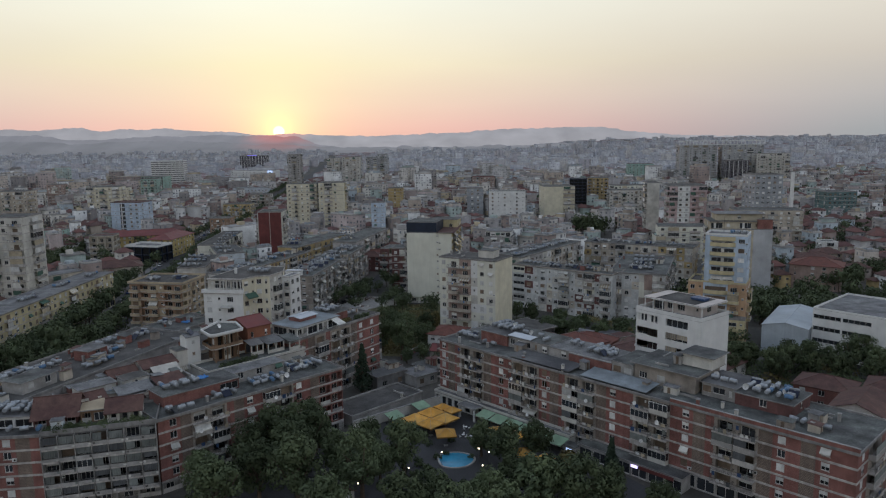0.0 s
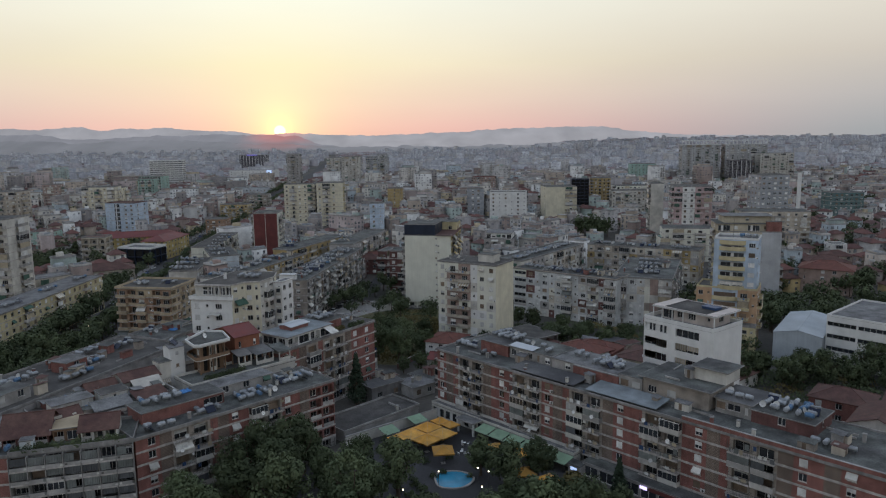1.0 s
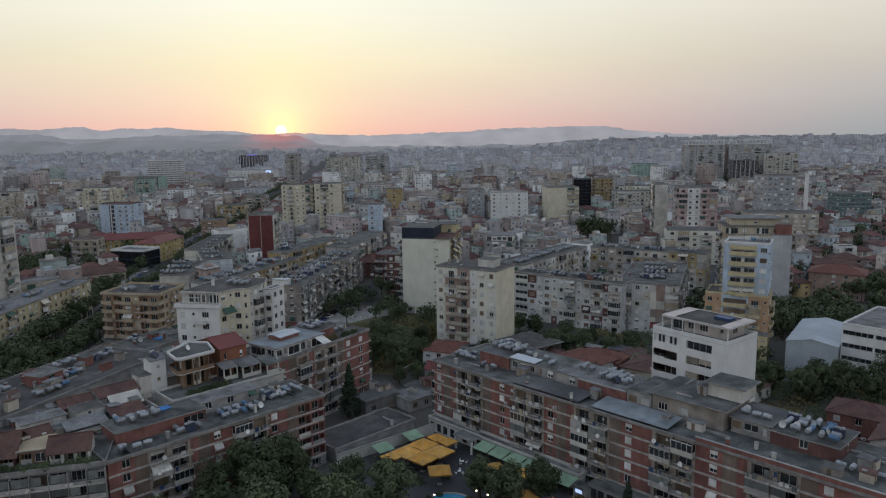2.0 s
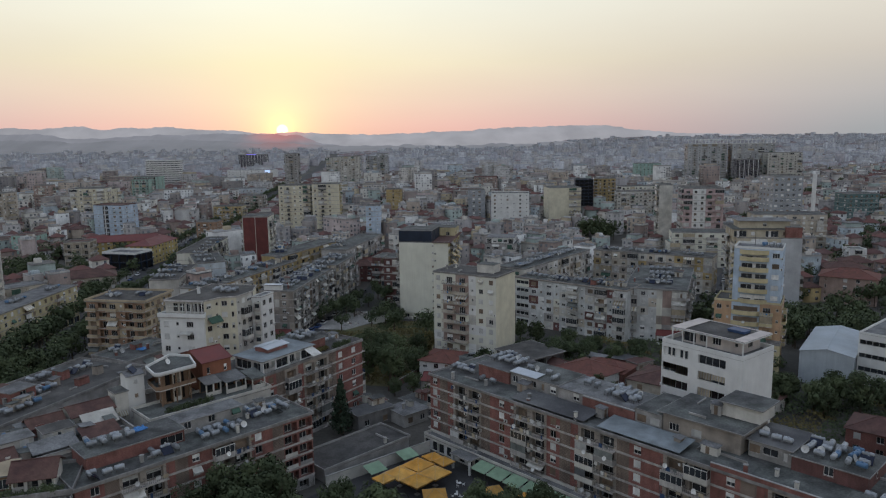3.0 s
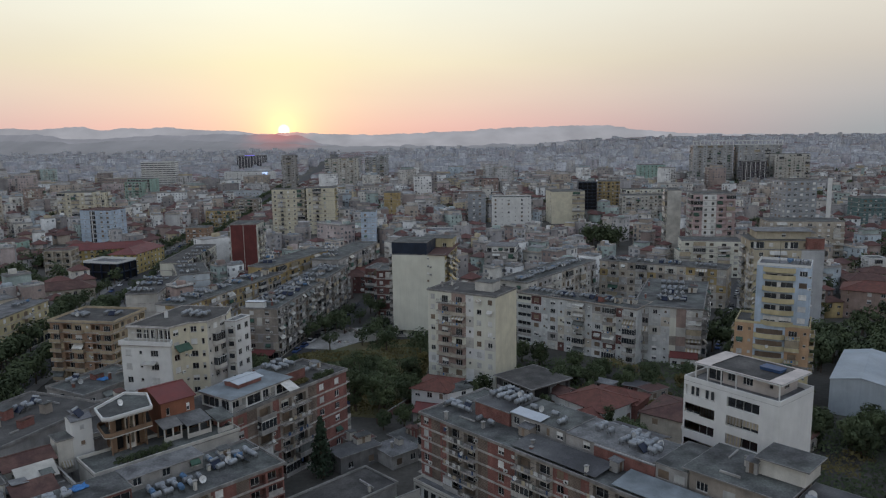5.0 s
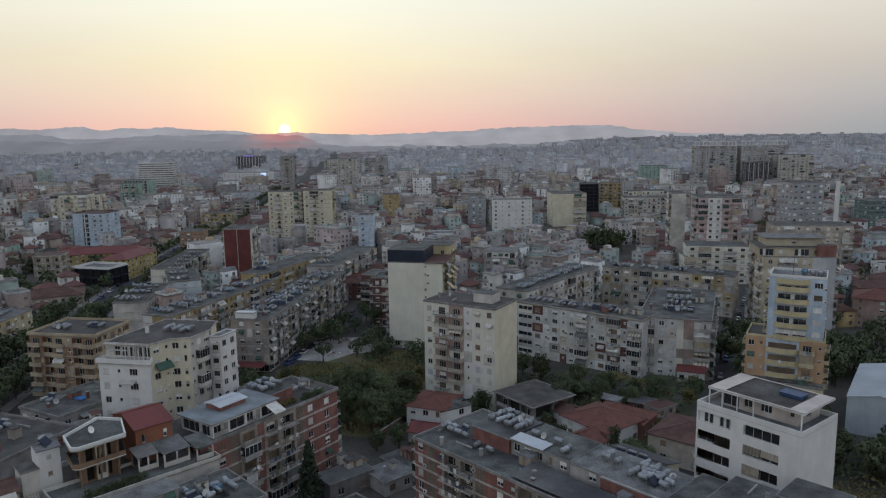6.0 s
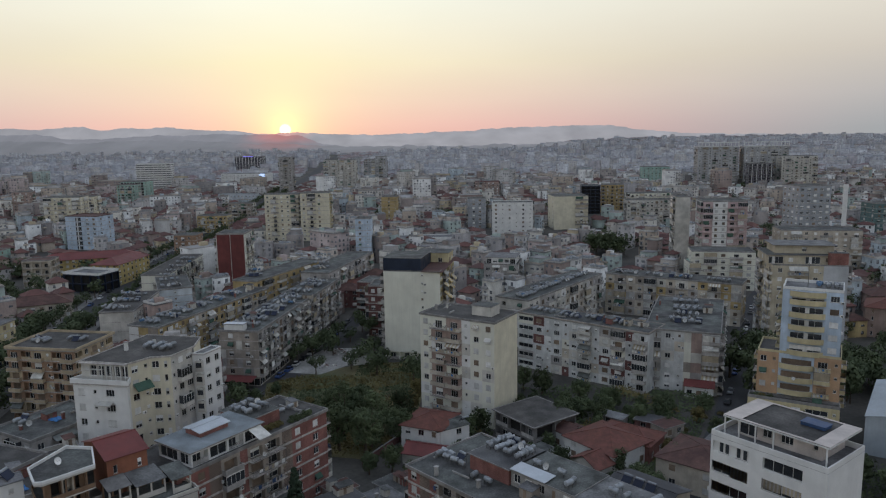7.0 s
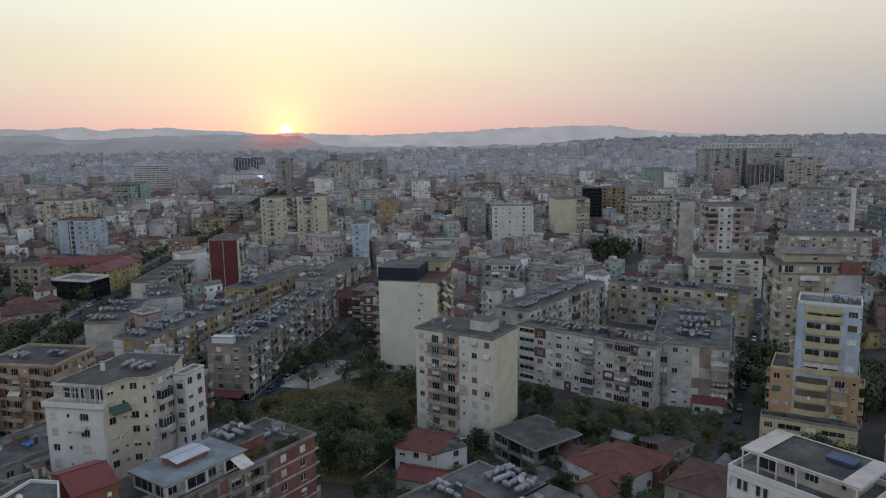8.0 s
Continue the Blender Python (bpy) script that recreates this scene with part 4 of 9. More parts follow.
def hills(name, y, crest, depth, colour, tint, label):
    """A far ridge with the evening haze put into its emission; crest: rows of x, z."""
    g = Geo()
    n = 420
    x0, x1 = crest[0][0], crest[-1][0]
    xs = np.linspace(x0, x1, n)
    zs = np.interp(xs, [c[0] for c in crest], [c[1] for c in crest])
    rows = []
    for dy, k in ((-depth, 0.0), (-depth * 0.45, 0.55), (0.0, 1.0), (depth * 0.3, 0.2)):
        rows.append([(x, y + dy + 60 * noise.noise((x * 0.002, dy * 0.003, 7)), max(0.0, z * k + k * 9 * noise.noise((x * 0.006, k * 2, y * 0.01)) + k * 6 * noise.noise((x * 0.02, k, 3)) + k * 7 * max(0.0, noise.noise((x * 0.009, k, y + 2))) + k * 5 * abs(noise.noise((x * 0.011, 4, y))) + k * 3 * noise.noise((x * 0.05, 8, y)))) for x, z in zip(xs, zs)])
    v = [p for r in rows for p in r]
    f = [(j * n + i, j * n + i + 1, (j + 1) * n + i + 1, (j + 1) * n + i) for j in range(len(rows) - 1) for i in range(n - 1)]
    m = bpy.data.materials.new(name + "_haze")
    m.use_nodes = True
    nt = m.node_tree
    N, K = nt.nodes.new, nt.links.new
    bsdf = nt.nodes["Principled BSDF"]
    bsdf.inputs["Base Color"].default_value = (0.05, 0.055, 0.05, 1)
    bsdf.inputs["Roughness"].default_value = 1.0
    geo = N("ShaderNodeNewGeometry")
    # Sunset glow painted in: the emission turns to tint close to the sun.
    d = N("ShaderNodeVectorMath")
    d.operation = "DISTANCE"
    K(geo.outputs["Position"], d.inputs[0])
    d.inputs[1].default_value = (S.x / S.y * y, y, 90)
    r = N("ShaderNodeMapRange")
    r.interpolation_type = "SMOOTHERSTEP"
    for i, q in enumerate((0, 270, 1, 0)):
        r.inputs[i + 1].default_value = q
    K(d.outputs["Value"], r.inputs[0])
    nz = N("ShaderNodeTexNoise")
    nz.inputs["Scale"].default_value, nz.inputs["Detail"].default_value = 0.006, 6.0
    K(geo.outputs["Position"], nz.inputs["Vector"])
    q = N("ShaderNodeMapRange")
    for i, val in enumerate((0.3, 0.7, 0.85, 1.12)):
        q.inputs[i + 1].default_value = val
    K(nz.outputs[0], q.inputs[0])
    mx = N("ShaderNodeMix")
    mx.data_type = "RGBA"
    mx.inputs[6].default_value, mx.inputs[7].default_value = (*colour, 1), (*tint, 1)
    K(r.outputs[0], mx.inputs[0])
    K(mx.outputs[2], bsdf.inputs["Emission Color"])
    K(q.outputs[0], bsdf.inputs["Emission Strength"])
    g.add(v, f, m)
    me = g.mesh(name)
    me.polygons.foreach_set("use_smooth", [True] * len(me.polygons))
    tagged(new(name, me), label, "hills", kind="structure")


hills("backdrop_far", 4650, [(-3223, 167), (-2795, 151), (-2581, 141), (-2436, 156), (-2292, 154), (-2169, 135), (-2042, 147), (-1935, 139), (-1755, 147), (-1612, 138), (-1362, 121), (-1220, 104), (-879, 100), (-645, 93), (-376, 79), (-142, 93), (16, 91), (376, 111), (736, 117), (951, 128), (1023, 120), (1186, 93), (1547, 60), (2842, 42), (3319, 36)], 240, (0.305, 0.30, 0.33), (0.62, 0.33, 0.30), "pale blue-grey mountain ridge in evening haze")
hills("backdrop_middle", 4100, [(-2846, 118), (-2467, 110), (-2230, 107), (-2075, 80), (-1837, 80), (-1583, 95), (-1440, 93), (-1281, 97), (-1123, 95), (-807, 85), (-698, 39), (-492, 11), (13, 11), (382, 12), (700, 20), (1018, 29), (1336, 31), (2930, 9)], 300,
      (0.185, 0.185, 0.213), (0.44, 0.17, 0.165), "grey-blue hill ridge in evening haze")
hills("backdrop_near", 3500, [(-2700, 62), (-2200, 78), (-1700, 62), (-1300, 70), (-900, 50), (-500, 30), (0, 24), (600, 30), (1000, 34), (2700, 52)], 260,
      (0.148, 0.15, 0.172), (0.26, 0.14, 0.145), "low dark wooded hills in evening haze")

# ---- near brick blocks ----
R_P, R_Q = (-1.0, 196.5), (72.8, 119.6)
RT = {"v": VENT, "b": TAUPE, "g": CONC}
CROWDED = ("hung1", "hung2", "hung3", "hung4", "hung5", "hung6", "hung7", "hung8", "bars", "solid", "glazed", "curtain5", "curtain6", "screen", "hung9")
SHUTTERED = ("dark", "half", "shut", "shut", "half", "brown", "dark")
RX = along(R_P, R_Q)
r_front = "wvx" + "bb" + "vxwx" + "bb" + "wvx" + "bb" + "vwxx" + "bb" + "xwvx" + "bb" + "vwxvwx" + "x"
block("brick_apartment_block", "long five-storey red brick apartment block with balconies over shops", R_P, R_Q, 20.0, 17.0, 5, (r_front, "wbw", None, "bwb"), 11,
      ground="p", gh=3.4, ground_wall=CONC, roof=DECK, parapet=0.35, tones=RT, wall=BRICK, cornice=0.35, extras=0.8, cap=CONC, balcony=CROWDED, styles=SHUTTERED)
L_P, L_Q = (-59.3, 142.1), (-25.7, 175.2)
LX = along(L_P, L_Q)
block("brick_apartment_block", "red brick apartment block with grey bands and awninged balconies", L_P, L_Q, 14.0, 16.0, 5, ("xwvbbxvwxbbwxvll", "wl", None, None), 21,
      ground="l", gh=2.6, ground_wall=CONC, roof=DECK, parapet=0.4, tones={"v": VENT, "b": TAUPE, "l": BRICK}, wall=BRICK, cornice=0.35, extras=0.8, cap=CONC, balcony=CROWDED, styles=SHUTTERED)
LC_P, LC_Q = (-80.0, 135.8), (-59.6, 141.9)
# Balcony bays take a darker wall: the voids' shade is put into its colour.
block("balcony_apartment_block", "pale corner apartment block with rows of glazed and open balconies", LC_P, LC_Q, 12.0, 15.92, 5, ("bbbbbbb", None, None, None), 22, tones={"b": CONC_DARK},
      ground="l", gh=2.6, ground_wall=CONC, roof=DECK, parapet=0.7, wall=TAUPE, ptone=CONC, cornice=0.2, extras=0.15, balcony=("ledge1", "ledge2", "ledge3", "ledge4", "ledge5", "ledge6", "ledge7", "ledge1", "glazed"), cap=CONC)
for i in range(8):
    g = Geo()
    g.box(-0.05, 0.05, -1.34, -0.01, 2.6, 15.9, CONC)
    part("fin", g, bpy.data.objects["balcony_apartment_block"], "pale fin between balconies", Matrix.Translation((i * span(LC_P, LC_Q) / 7, 0, 0)))
LL_P, LL_Q = (-118.0, 131.5), (-80.4, 135.7)
block("brick_apartment_block", "red brick apartment block with pierced brick stair strips", LL_P, LL_Q, 13.0, 15.84, 5, ("xwvbbxwvxwwvx", None, None, "wbw"), 23,
      ground="l", gh=2.6, ground_wall=CONC, roof=DECK, parapet=0.4, tones={"v": VENT, "b": CONC}, wall=BRICK, cornice=0.35, extras=0.8, cap=CONC)
# the wing faces the boulevard, so its front runs the other way
block("grey_apartment_block", "grey rendered apartment block with a wide flat roof along the boulevard", (-90.5, 207.5), (-114.0, 145.0), 21.0, 18.5, 6, ("wbwwbwwbwwbwwbww", None, None, "wbwbw"), 24,
      roof=DARKDECK, parapet=0.45, wall=GREYWALL, cornice=0.3, extras=0.6, cap=CONC)
L2_P, L2_Q = (-41.5, 189.3), (-20.2, 220.7)
L2X = along(L2_P, L2_Q)
block("brick_apartment_block", "red brick apartment block with awnings and roof terraces", L2_P, L2_Q, 15.0, 18.6, 6, ("wwvbxbbvwxwx", "bwb", None, None), 25,
      roof=DARKDECK, parapet=0.45, tones={"v": VENT, "b": TAUPE}, wall=BRICK, cornice=0.3, extras=0.7, cap=CONC, balcony=CROWDED, styles=SHUTTERED)


def storey(name, label, hp, x0, x1, y0, y1, z0, h, wall, roof, bays, seed, over=0.35, tones=None, parapet=0.0, extras=0.3, category="roof house"):
    """A set-back house or hall on a roof: given in the pose of the block below it."""
    rng = random.Random(seed)
    a, b = hp @ Vector((x0, y0, 0)), hp @ Vector((x1, y0, 0))
    ob = thing(name, along(a, b, z0), label, category)
    g = Geo()
    w, d = x1 - x0, y1 - y0
    for i, (m, ln) in enumerate(faces_of(w, d)):
        if bays[i]:
            facade(g, ob, m, ln, bays[i], 1, 0, h, wall, rng, tones, False, extras)
        else:
            g.quad((0, 0, 0), (ln, 0, 0), (ln, 0, h), (0, 0, h), wall, m)
    part("wall", g, ob)
    r = Geo()
    r.box(-over, w + over, -over, d + over, h, h + 0.2, WHITE if wall is BLUSH else EDGE)
    r.quad((-over + 0.1, -over + 0.1, h + 0.206), (w + over - 0.1, -over + 0.1, h + 0.206), (w + over - 0.1, d + over - 0.1, h + 0.206), (-over + 0.1, d + over - 0.1, h + 0.206), roof)
    part("roof", r, ob)
    if parapet:
        pg = Geo()
        e, o = 0.2, over
        for xa, xb, ya, yb in ((-o, w + o, -o, -o + e), (-o, w + o, d + o - e, d + o), (-o, -o + e, -o + e, d + o - e), (w + o - e, w + o, -o + e, d + o - e)):
            pg.box(xa, xb, ya, yb, h + 0.2, h + 0.2 + parapet, wall)
        part("parapet", pg, ob)
    return ob


def slope_roof(name, label, hp, x0, x1, y0, y1, z0, z1, mat):
    """A lean-to sheet roof that rises from front to back."""
    a, b = hp @ Vector((x0, y0, 0)), hp @ Vector((x1, y0, 0))
    ob = thing(name, along(a, b, 0), label, "canopy")
    w, d = x1 - x0, y1 - y0
    g = Geo()
    v = [(0, 0, z0), (w, 0, z0), (w, d, z1), (0, d, z1)]
    g.add(v + [(x, y, z + 0.1) for x, y, z in v], ((3, 2, 1, 0), (4, 5, 6, 7), (0, 1, 5, 4), (1, 2, 6, 5), (2, 3, 7, 6), (3, 0, 4, 7)), mat)
    part("roof", g, ob)
    return ob


# roof storeys of the long block: terraces in front, halls behind
ZR = 17.226
storey("roof_house", "set-back brick roof storey with a flat roof", RX, 9.0, 18.5, 7.5, 17.5, ZR, 2.9, BRICK, DECK_B, ("xxxxx", None, "w", None), 31)
storey("roof_house", "grey rendered roof storey with windows and a flat roof", RX, 18.6, 32.0, 8.0, 17.5, ZR, 2.9, CONC, DECK, ("wwwnw", "w", "ww", None), 32)
storey("roof_house", "grey roof storey with a brick front and flat roof", RX, 32.1, 51.0, 8.0, 17.5, ZR, 2.7, GREYWALL, DECK_L, ("xwwxxx", None, "www", None), 33)
storey("roof_house", "brick-fronted roof storey under a screed roof", RX, 39.0, 51.2, 7.2, 7.9, ZR, 2.6, BRICK, CONC, ("xxxx", None, None, None), 34, 0.1)
storey("roof_house", "tall beige roof hall with an overhanging flat roof", RX, 57.0, 72.0, 8.0, 19.5, ZR, 4.1, TAUPE, DECK, ("WWxxx", "x", None, None), 35, 0.9)
storey("roof_house", "grey roof storey between two halls", RX, 51.2, 56.9, 7.6, 19.0, ZR, 3.2, CONC, DECK, ("WW", None, None, None), 135, 0.2)
storey("stair_house", "pale stair house with an overhanging slab on a roof hall", RX, 66.0, 73.0, 13.5, 19.8, 21.55, 2.7, OFFWHITE, DECK, (None, None, None, None), 36, 0.7)
storey("roof_house", "grey roof storey with white shutters and tanks on top", RX, 72.9, 80.2, 9.3, 19.0, ZR, 2.9, CONC, DECK_B, ("Wqn", None, None, None), 37)
storey("roof_house", "low brick roof storey with a flat roof", RX, 80.4, 92.0, 8.8, 18.5, ZR, 2.5, BRICK_DARK, DECK, ("xxwxx", "n", "ww", None), 38)
slope_roof("sheet_canopy", "blue-grey sheet roof over a closed terrace", RX, 47.2, 64.5, 0.4, 6.4, 17.7, 18.3, BLUEDECK)
slope_roof("sheet_canopy", "dark felt roof over a roof terrace", RX, 25.0, 44.0, 0.4, 6.6, 17.7, 18.1, DECK_B)
slope_roof("sheet_canopy", "white sheet roof over a roof terrace", RX, 18.8, 26.5, 7.4, 10.5, 20.5, 20.75, SHEET)
clutter(RX, ZR, [(0.5, 6, 8, 3, 7), (11, 4.5, 6, 1.6, 2), (92, 6, 8, 6, 4)], 41)
clutter(RX, 17.226 + 3.1, [(9.3, 11, 9, 6, 22), (20, 11, 8, 4, 3), (28.5, 9, 3, 2, 2)], 42, 0.0)
clutter(RX, 17.226 + 2.9, [(42, 10, 8, 6, 18), (35, 12, 5, 3, 3), (73.5, 11, 6, 6, 4)], 43, 0.05)
clutter(RX, 17.226 + 2.7, [(81, 10.0, 10.5, 7, 24)], 44, 0.12)
roof_junk(RX, ZR, 1, 100, 1.0, 6.0, 22, 45)
roof_junk(RX, 21.54, 58, 65, 9, 18, 4, 46)
g = Geo()
g.box(70.6, 106.9, -0.32, -0.05, 17.222, 18.3, BRICK)
g.box(70.55, 106.95, -0.38, 0.02, 18.3, 18.42, CONC)
tagged_at(new("terrace_parapet", g.mesh("terrace_parapet")), RX, "brick terrace parapet with a concrete coping on a roof edge", "parapet")
roof_junk(RX, ZR, 92, 106, 3, 16, 6, 47)

# the brick block across the garden: roof halls, a red hut, terraces
ZL = 16.226
storey("roof_house", "low brick roof storey with a dark wide opening", LX, 4.0, 22.0, 6.0, 13.6, ZL, 2.4, BRICK, DECK, ("xxxxxxp", None, None, None), 51, 0.3)
storey("roof_house", "long grey roof storey with a flat screed roof", LX, 22.5, 36.0, 9.0, 13.8, ZL, 2.4, CONC, DECK_L, ("wxwxw", None, None, None), 52, 0.3)
storey("courtyard_hall", "pale low hall with strip windows between two blocks", LX, 20.0, 47.6, 17.0, 26.0, 0.0, 17.35, OFFWHITE, DECK, ("xxpxxxxx", "x", None, None), 53, 0.2, None, 0.6)


def terrace_house():
    """Two storeys of loggias under a flat roof with a chamfered, white-rimmed slab."""
    rim = [(24.2, 23.4), (25.0, 22.7), (32.9, 23.2), (35.0, 30.6), (32.1, 34.2), (25.0, 29.6)]
    walls = grown(rim, -1.3)
    ob = thing("terrace_house", LX @ pose(0, 0, 17.6), "brown two-storey roof house with loggias and a white-rimmed slab roof", "roof house")
    g = Geo()
    rng = random.Random(54)
    for i in range(6):
        p, q = walls[i], walls[(i + 1) % 6]
        bays = {1: "xdld", 2: "dw", 5: "dw"}.get(i)
        if bays:
            facade(g, ob, along(p, q), span(p, q), bays, 2, 0.0, 3.55, HUTBROWN, rng, {"l": BEIGE}, False, 0.2)
        else:
            g.quad((*p, 0), (*q, 0), (*q, 7.1), (*p, 7.1), HUTBROWN)
    part("wall", g, ob)
    f = Geo()
    f.prism(grown(rim, 0.1), 3.5, 3.72, OFFWHITE, DECK)
    f.add([(x, y, 3.5) for x, y in grown(rim, 0.1)], [(5, 4, 3, 2, 1, 0)], OFFWHITE)
    part("floor_slab", f, ob, "pale terrace slab")
    rail = Geo()
    rim_wall(rail, grown(rim, 0.05), 3.72, 4.5, 0.08, HUTBROWN)
    part("balustrade", rail, ob, "brown board balustrade")
    r = Geo()
    r.prism(grown(rim, 0.25), 6.9, 7.2, OFFWHITE, DECK)
    r.add([(x, y, 6.9) for x, y in grown(rim, 0.25)], [(5, 4, 3, 2, 1, 0)], OFFWHITE)
    part("roof", r, ob)
    w = Geo()
    rim_wall(w, grown(rim, 0.3), 7.2, 7.7, 0.28, WHITE)
    part("parapet", w, ob, "white roof parapet")
    for x, y in ((25.3, 23.3), (28.6, 23.4), (31.8, 23.6)):
        c = Geo()
        c.box(x - 0.12, x + 0.12, y - 0.12, y + 0.12, 0, 6.9, HUTBROWN)
        part("post", c, ob)
    put("dish", LX @ pose(28.5, 28.0, 24.8, 0, 0, 30))


def veranda(label, x0, x1, y0, y1, z, h, roof, posts):
    """An open lean-to on white posts before a roof house."""
    ob = thing("veranda", LX @ pose(x0, y0, z), label, "veranda")
    w, d = x1 - x0, y1 - y0
    g = Geo()
    v = [(-0.2, -0.2, h), (w + 0.2, -0.2, h), (w + 0.2, d, h + 0.8), (-0.2, d, h + 0.8)]
    g.add(v + [(x, y, q + 0.12) for x, y, q in v], ((3, 2, 1, 0), (4, 5, 6, 7), (0, 1, 5, 4), (1, 2, 6, 5), (2, 3, 7, 6), (3, 0, 4, 7)), roof)
    part("roof", g, ob)
    for i in range(posts):
        p = Geo()
        x = i * (w - 0.25) / (posts - 1)
        p.box(x, x + 0.25, 0, 0.25, 0, h, OFFWHITE)
        part("post", p, ob)
    b = Geo()
    b.box(0, w, 0.05, 0.2, 0, 0.9, OFFWHITE)
    part("balustrade", b, ob)
    k = Geo()
    k.box(0.1, w - 0.1, d - 0.15, d - 0.05, 0, h, HUTBROWN)
    for i in range(posts - 1):
        x = 0.4 + i * (w - 0.5) / (posts - 1)
        k.box(x, x + 0.9 * (w - 1.0) / (posts - 1), d - 0.2, d - 0.151, 0.1, h - 0.3, PANE)
    part("back_wall", k, ob, "brown wall with dark glazed doors")


terrace_house()
veranda("open veranda with white posts and a grey-green sheet roof", 34.4, 38.0, 21.6, 25.3, 17.6, 2.7, CONC_DARK, 3)
veranda("open veranda with white posts and a pale sheet roof", 38.5, 43.4, 20.2, 25.3, 17.6, 2.6, DECK_L, 3)
veranda("low veranda with white posts under a grey sheet roof", 43.9, 47.2, 18.4, 23.5, 17.6, 2.5, DECK, 2)


def gable_hut(name, label, hp, x0, x1, y0, y1, z0, h, rise, wall, roof, bays, seed, over=0.4, ridge="x", category="house", kind="", far=None):
    """A house under a gabled roof, its ridge along x or y."""
    rng = random.Random(seed)
    a, b = hp @ Vector((x0, y0, 0)), hp @ Vector((x1, y0, 0))
    ob = thing(name, along(a, b, z0), label, category)
    w, d = x1 - x0, y1 - y0
    g = Geo()
    for i, (m, ln) in enumerate(faces_of(w, d)):
        if bays[i]:
            facade(g, ob, m, ln, bays[i], max(1, round(h / 3.0)), 0, h / max(1, round(h / 3.0)), wall, rng, None, False, 0.2, far=far)
        else:
            g.quad((0, 0, 0), (ln, 0, 0), (ln, 0, h), (0, 0, h), wall, m)
        if ridge != "hip" and (i in (1, 3)) == (ridge == "x"):
            g.add([(0, 0, h), (ln, 0, h), (ln / 2, 0, h + rise)], ((0, 1, 2),), wall, m)
    part("wall", g, ob)
    for key, fg in (far or {}).items():
        part(key, fg, ob)["kind"] = "stuff"
    r, o, t = Geo(), over, 0.14
    if ridge == "x":
        s = rise / (d / 2)
        pr = [(-o, h - o * s), (d / 2, h + rise), (d + o, h - o * s)]
        for (ya, za), (yb, zb) in zip(pr, pr[1:]):
            v = [(-o, ya, za), (w + o, ya, za), (w + o, yb, zb), (-o, yb, zb)]
            r.add(v + [(x, y, z + t) for x, y, z in v], ((3, 2, 1, 0), (4, 5, 6, 7), (0, 1, 5, 4), (1, 2, 6, 5), (2, 3, 7, 6), (3, 0, 4, 7)), roof)
        r.box(-o, w + o, d / 2 - 0.14, d / 2 + 0.14, h + rise + 0.06, h + rise + 0.22, roof)
    elif ridge == "y":
        s = rise / (w / 2)
        pr = [(-o, h - o * s), (w / 2, h + rise), (w + o, h - o * s)]
        for (xa, za), (xb, zb) in zip(pr, pr[1:]):
            v = [(xa, -o, za), (xb, -o, zb), (xb, d + o, zb), (xa, d + o, za)]
            r.add(v + [(x, y, z + t) for x, y, z in v], ((3, 2, 1, 0), (4, 5, 6, 7), (0, 1, 5, 4), (1, 2, 6, 5), (2, 3, 7, 6), (3, 0, 4, 7)), roof)
        r.box(w / 2 - 0.14, w / 2 + 0.14, -o, d + o, h + rise + 0.06, h + rise + 0.22, roof)
    else:
        k = min(w, d) / 2
        c = [(-o, -o, h), (w + o, -o, h), (w + o, d + o, h), (-o, d + o, h)]
        if w >= d:
            tip = [(k, d / 2, h + rise), (w - k, d / 2, h + rise)]
            fs = ((0, 1, 9, 8), (2, 3, 8, 9), (1, 2, 9), (3, 0, 8))
        else:
            tip = [(w / 2, k, h + rise), (w / 2, d - k, h + rise)]
            fs = ((1, 2, 9, 8), (3, 0, 8, 9), (0, 1, 8), (2, 3, 9))
        low = [(x, y, z - t) for x, y, z in c]
        r.add(c + low + tip, fs + ((0, 4, 5, 1), (1, 5, 6, 2), (2, 6, 7, 3), (3, 7, 4, 0), (4, 7, 6, 5)), roof)
        r.tube(tip[0], tip[1], 0.14, 0.14, roof, 5)
        for q, tp in ((0, 0), (3, 0), (1, 1), (2, 1)) if w >= d else ((0, 0), (1, 0), (2, 1), (3, 1)):
            r.tube(c[q], tip[tp], 0.1, 0.1, roof, 5)
    part("roof", r, ob)
    return ob


gable_hut("roof_hut", "orange rendered roof hut under a red sheet roof", LX, 35.7, 42.6, 25.5, 36.6, 17.0, 7.2, 1.7, HUTORANGE, REDROOF, ("nxn", "x", None, None), 55, 0.35, "x")
def kerb_wall(hp, x, y, w, d, z, h, label):
    """A low parapet round a terrace, open inside."""
    ob = thing("terrace_parapet", hp @ pose(x, y, z), label, "parapet")
    for nm, bx in (("front", (0, w, 0, 0.25)), ("back", (0, w, d - 0.25, d)), ("side", (0, 0.25, 0.25, d - 0.25)), ("side", (w - 0.25, w, 0.25, d - 0.25))):
        g = Geo()
        g.box(*bx, 0, h, OFFWHITE)
        g.box(bx[0] - 0.06, bx[1] + 0.06, bx[2] - 0.06, bx[3] + 0.06, h, h + 0.08, CONC)
        part(nm, g, ob)


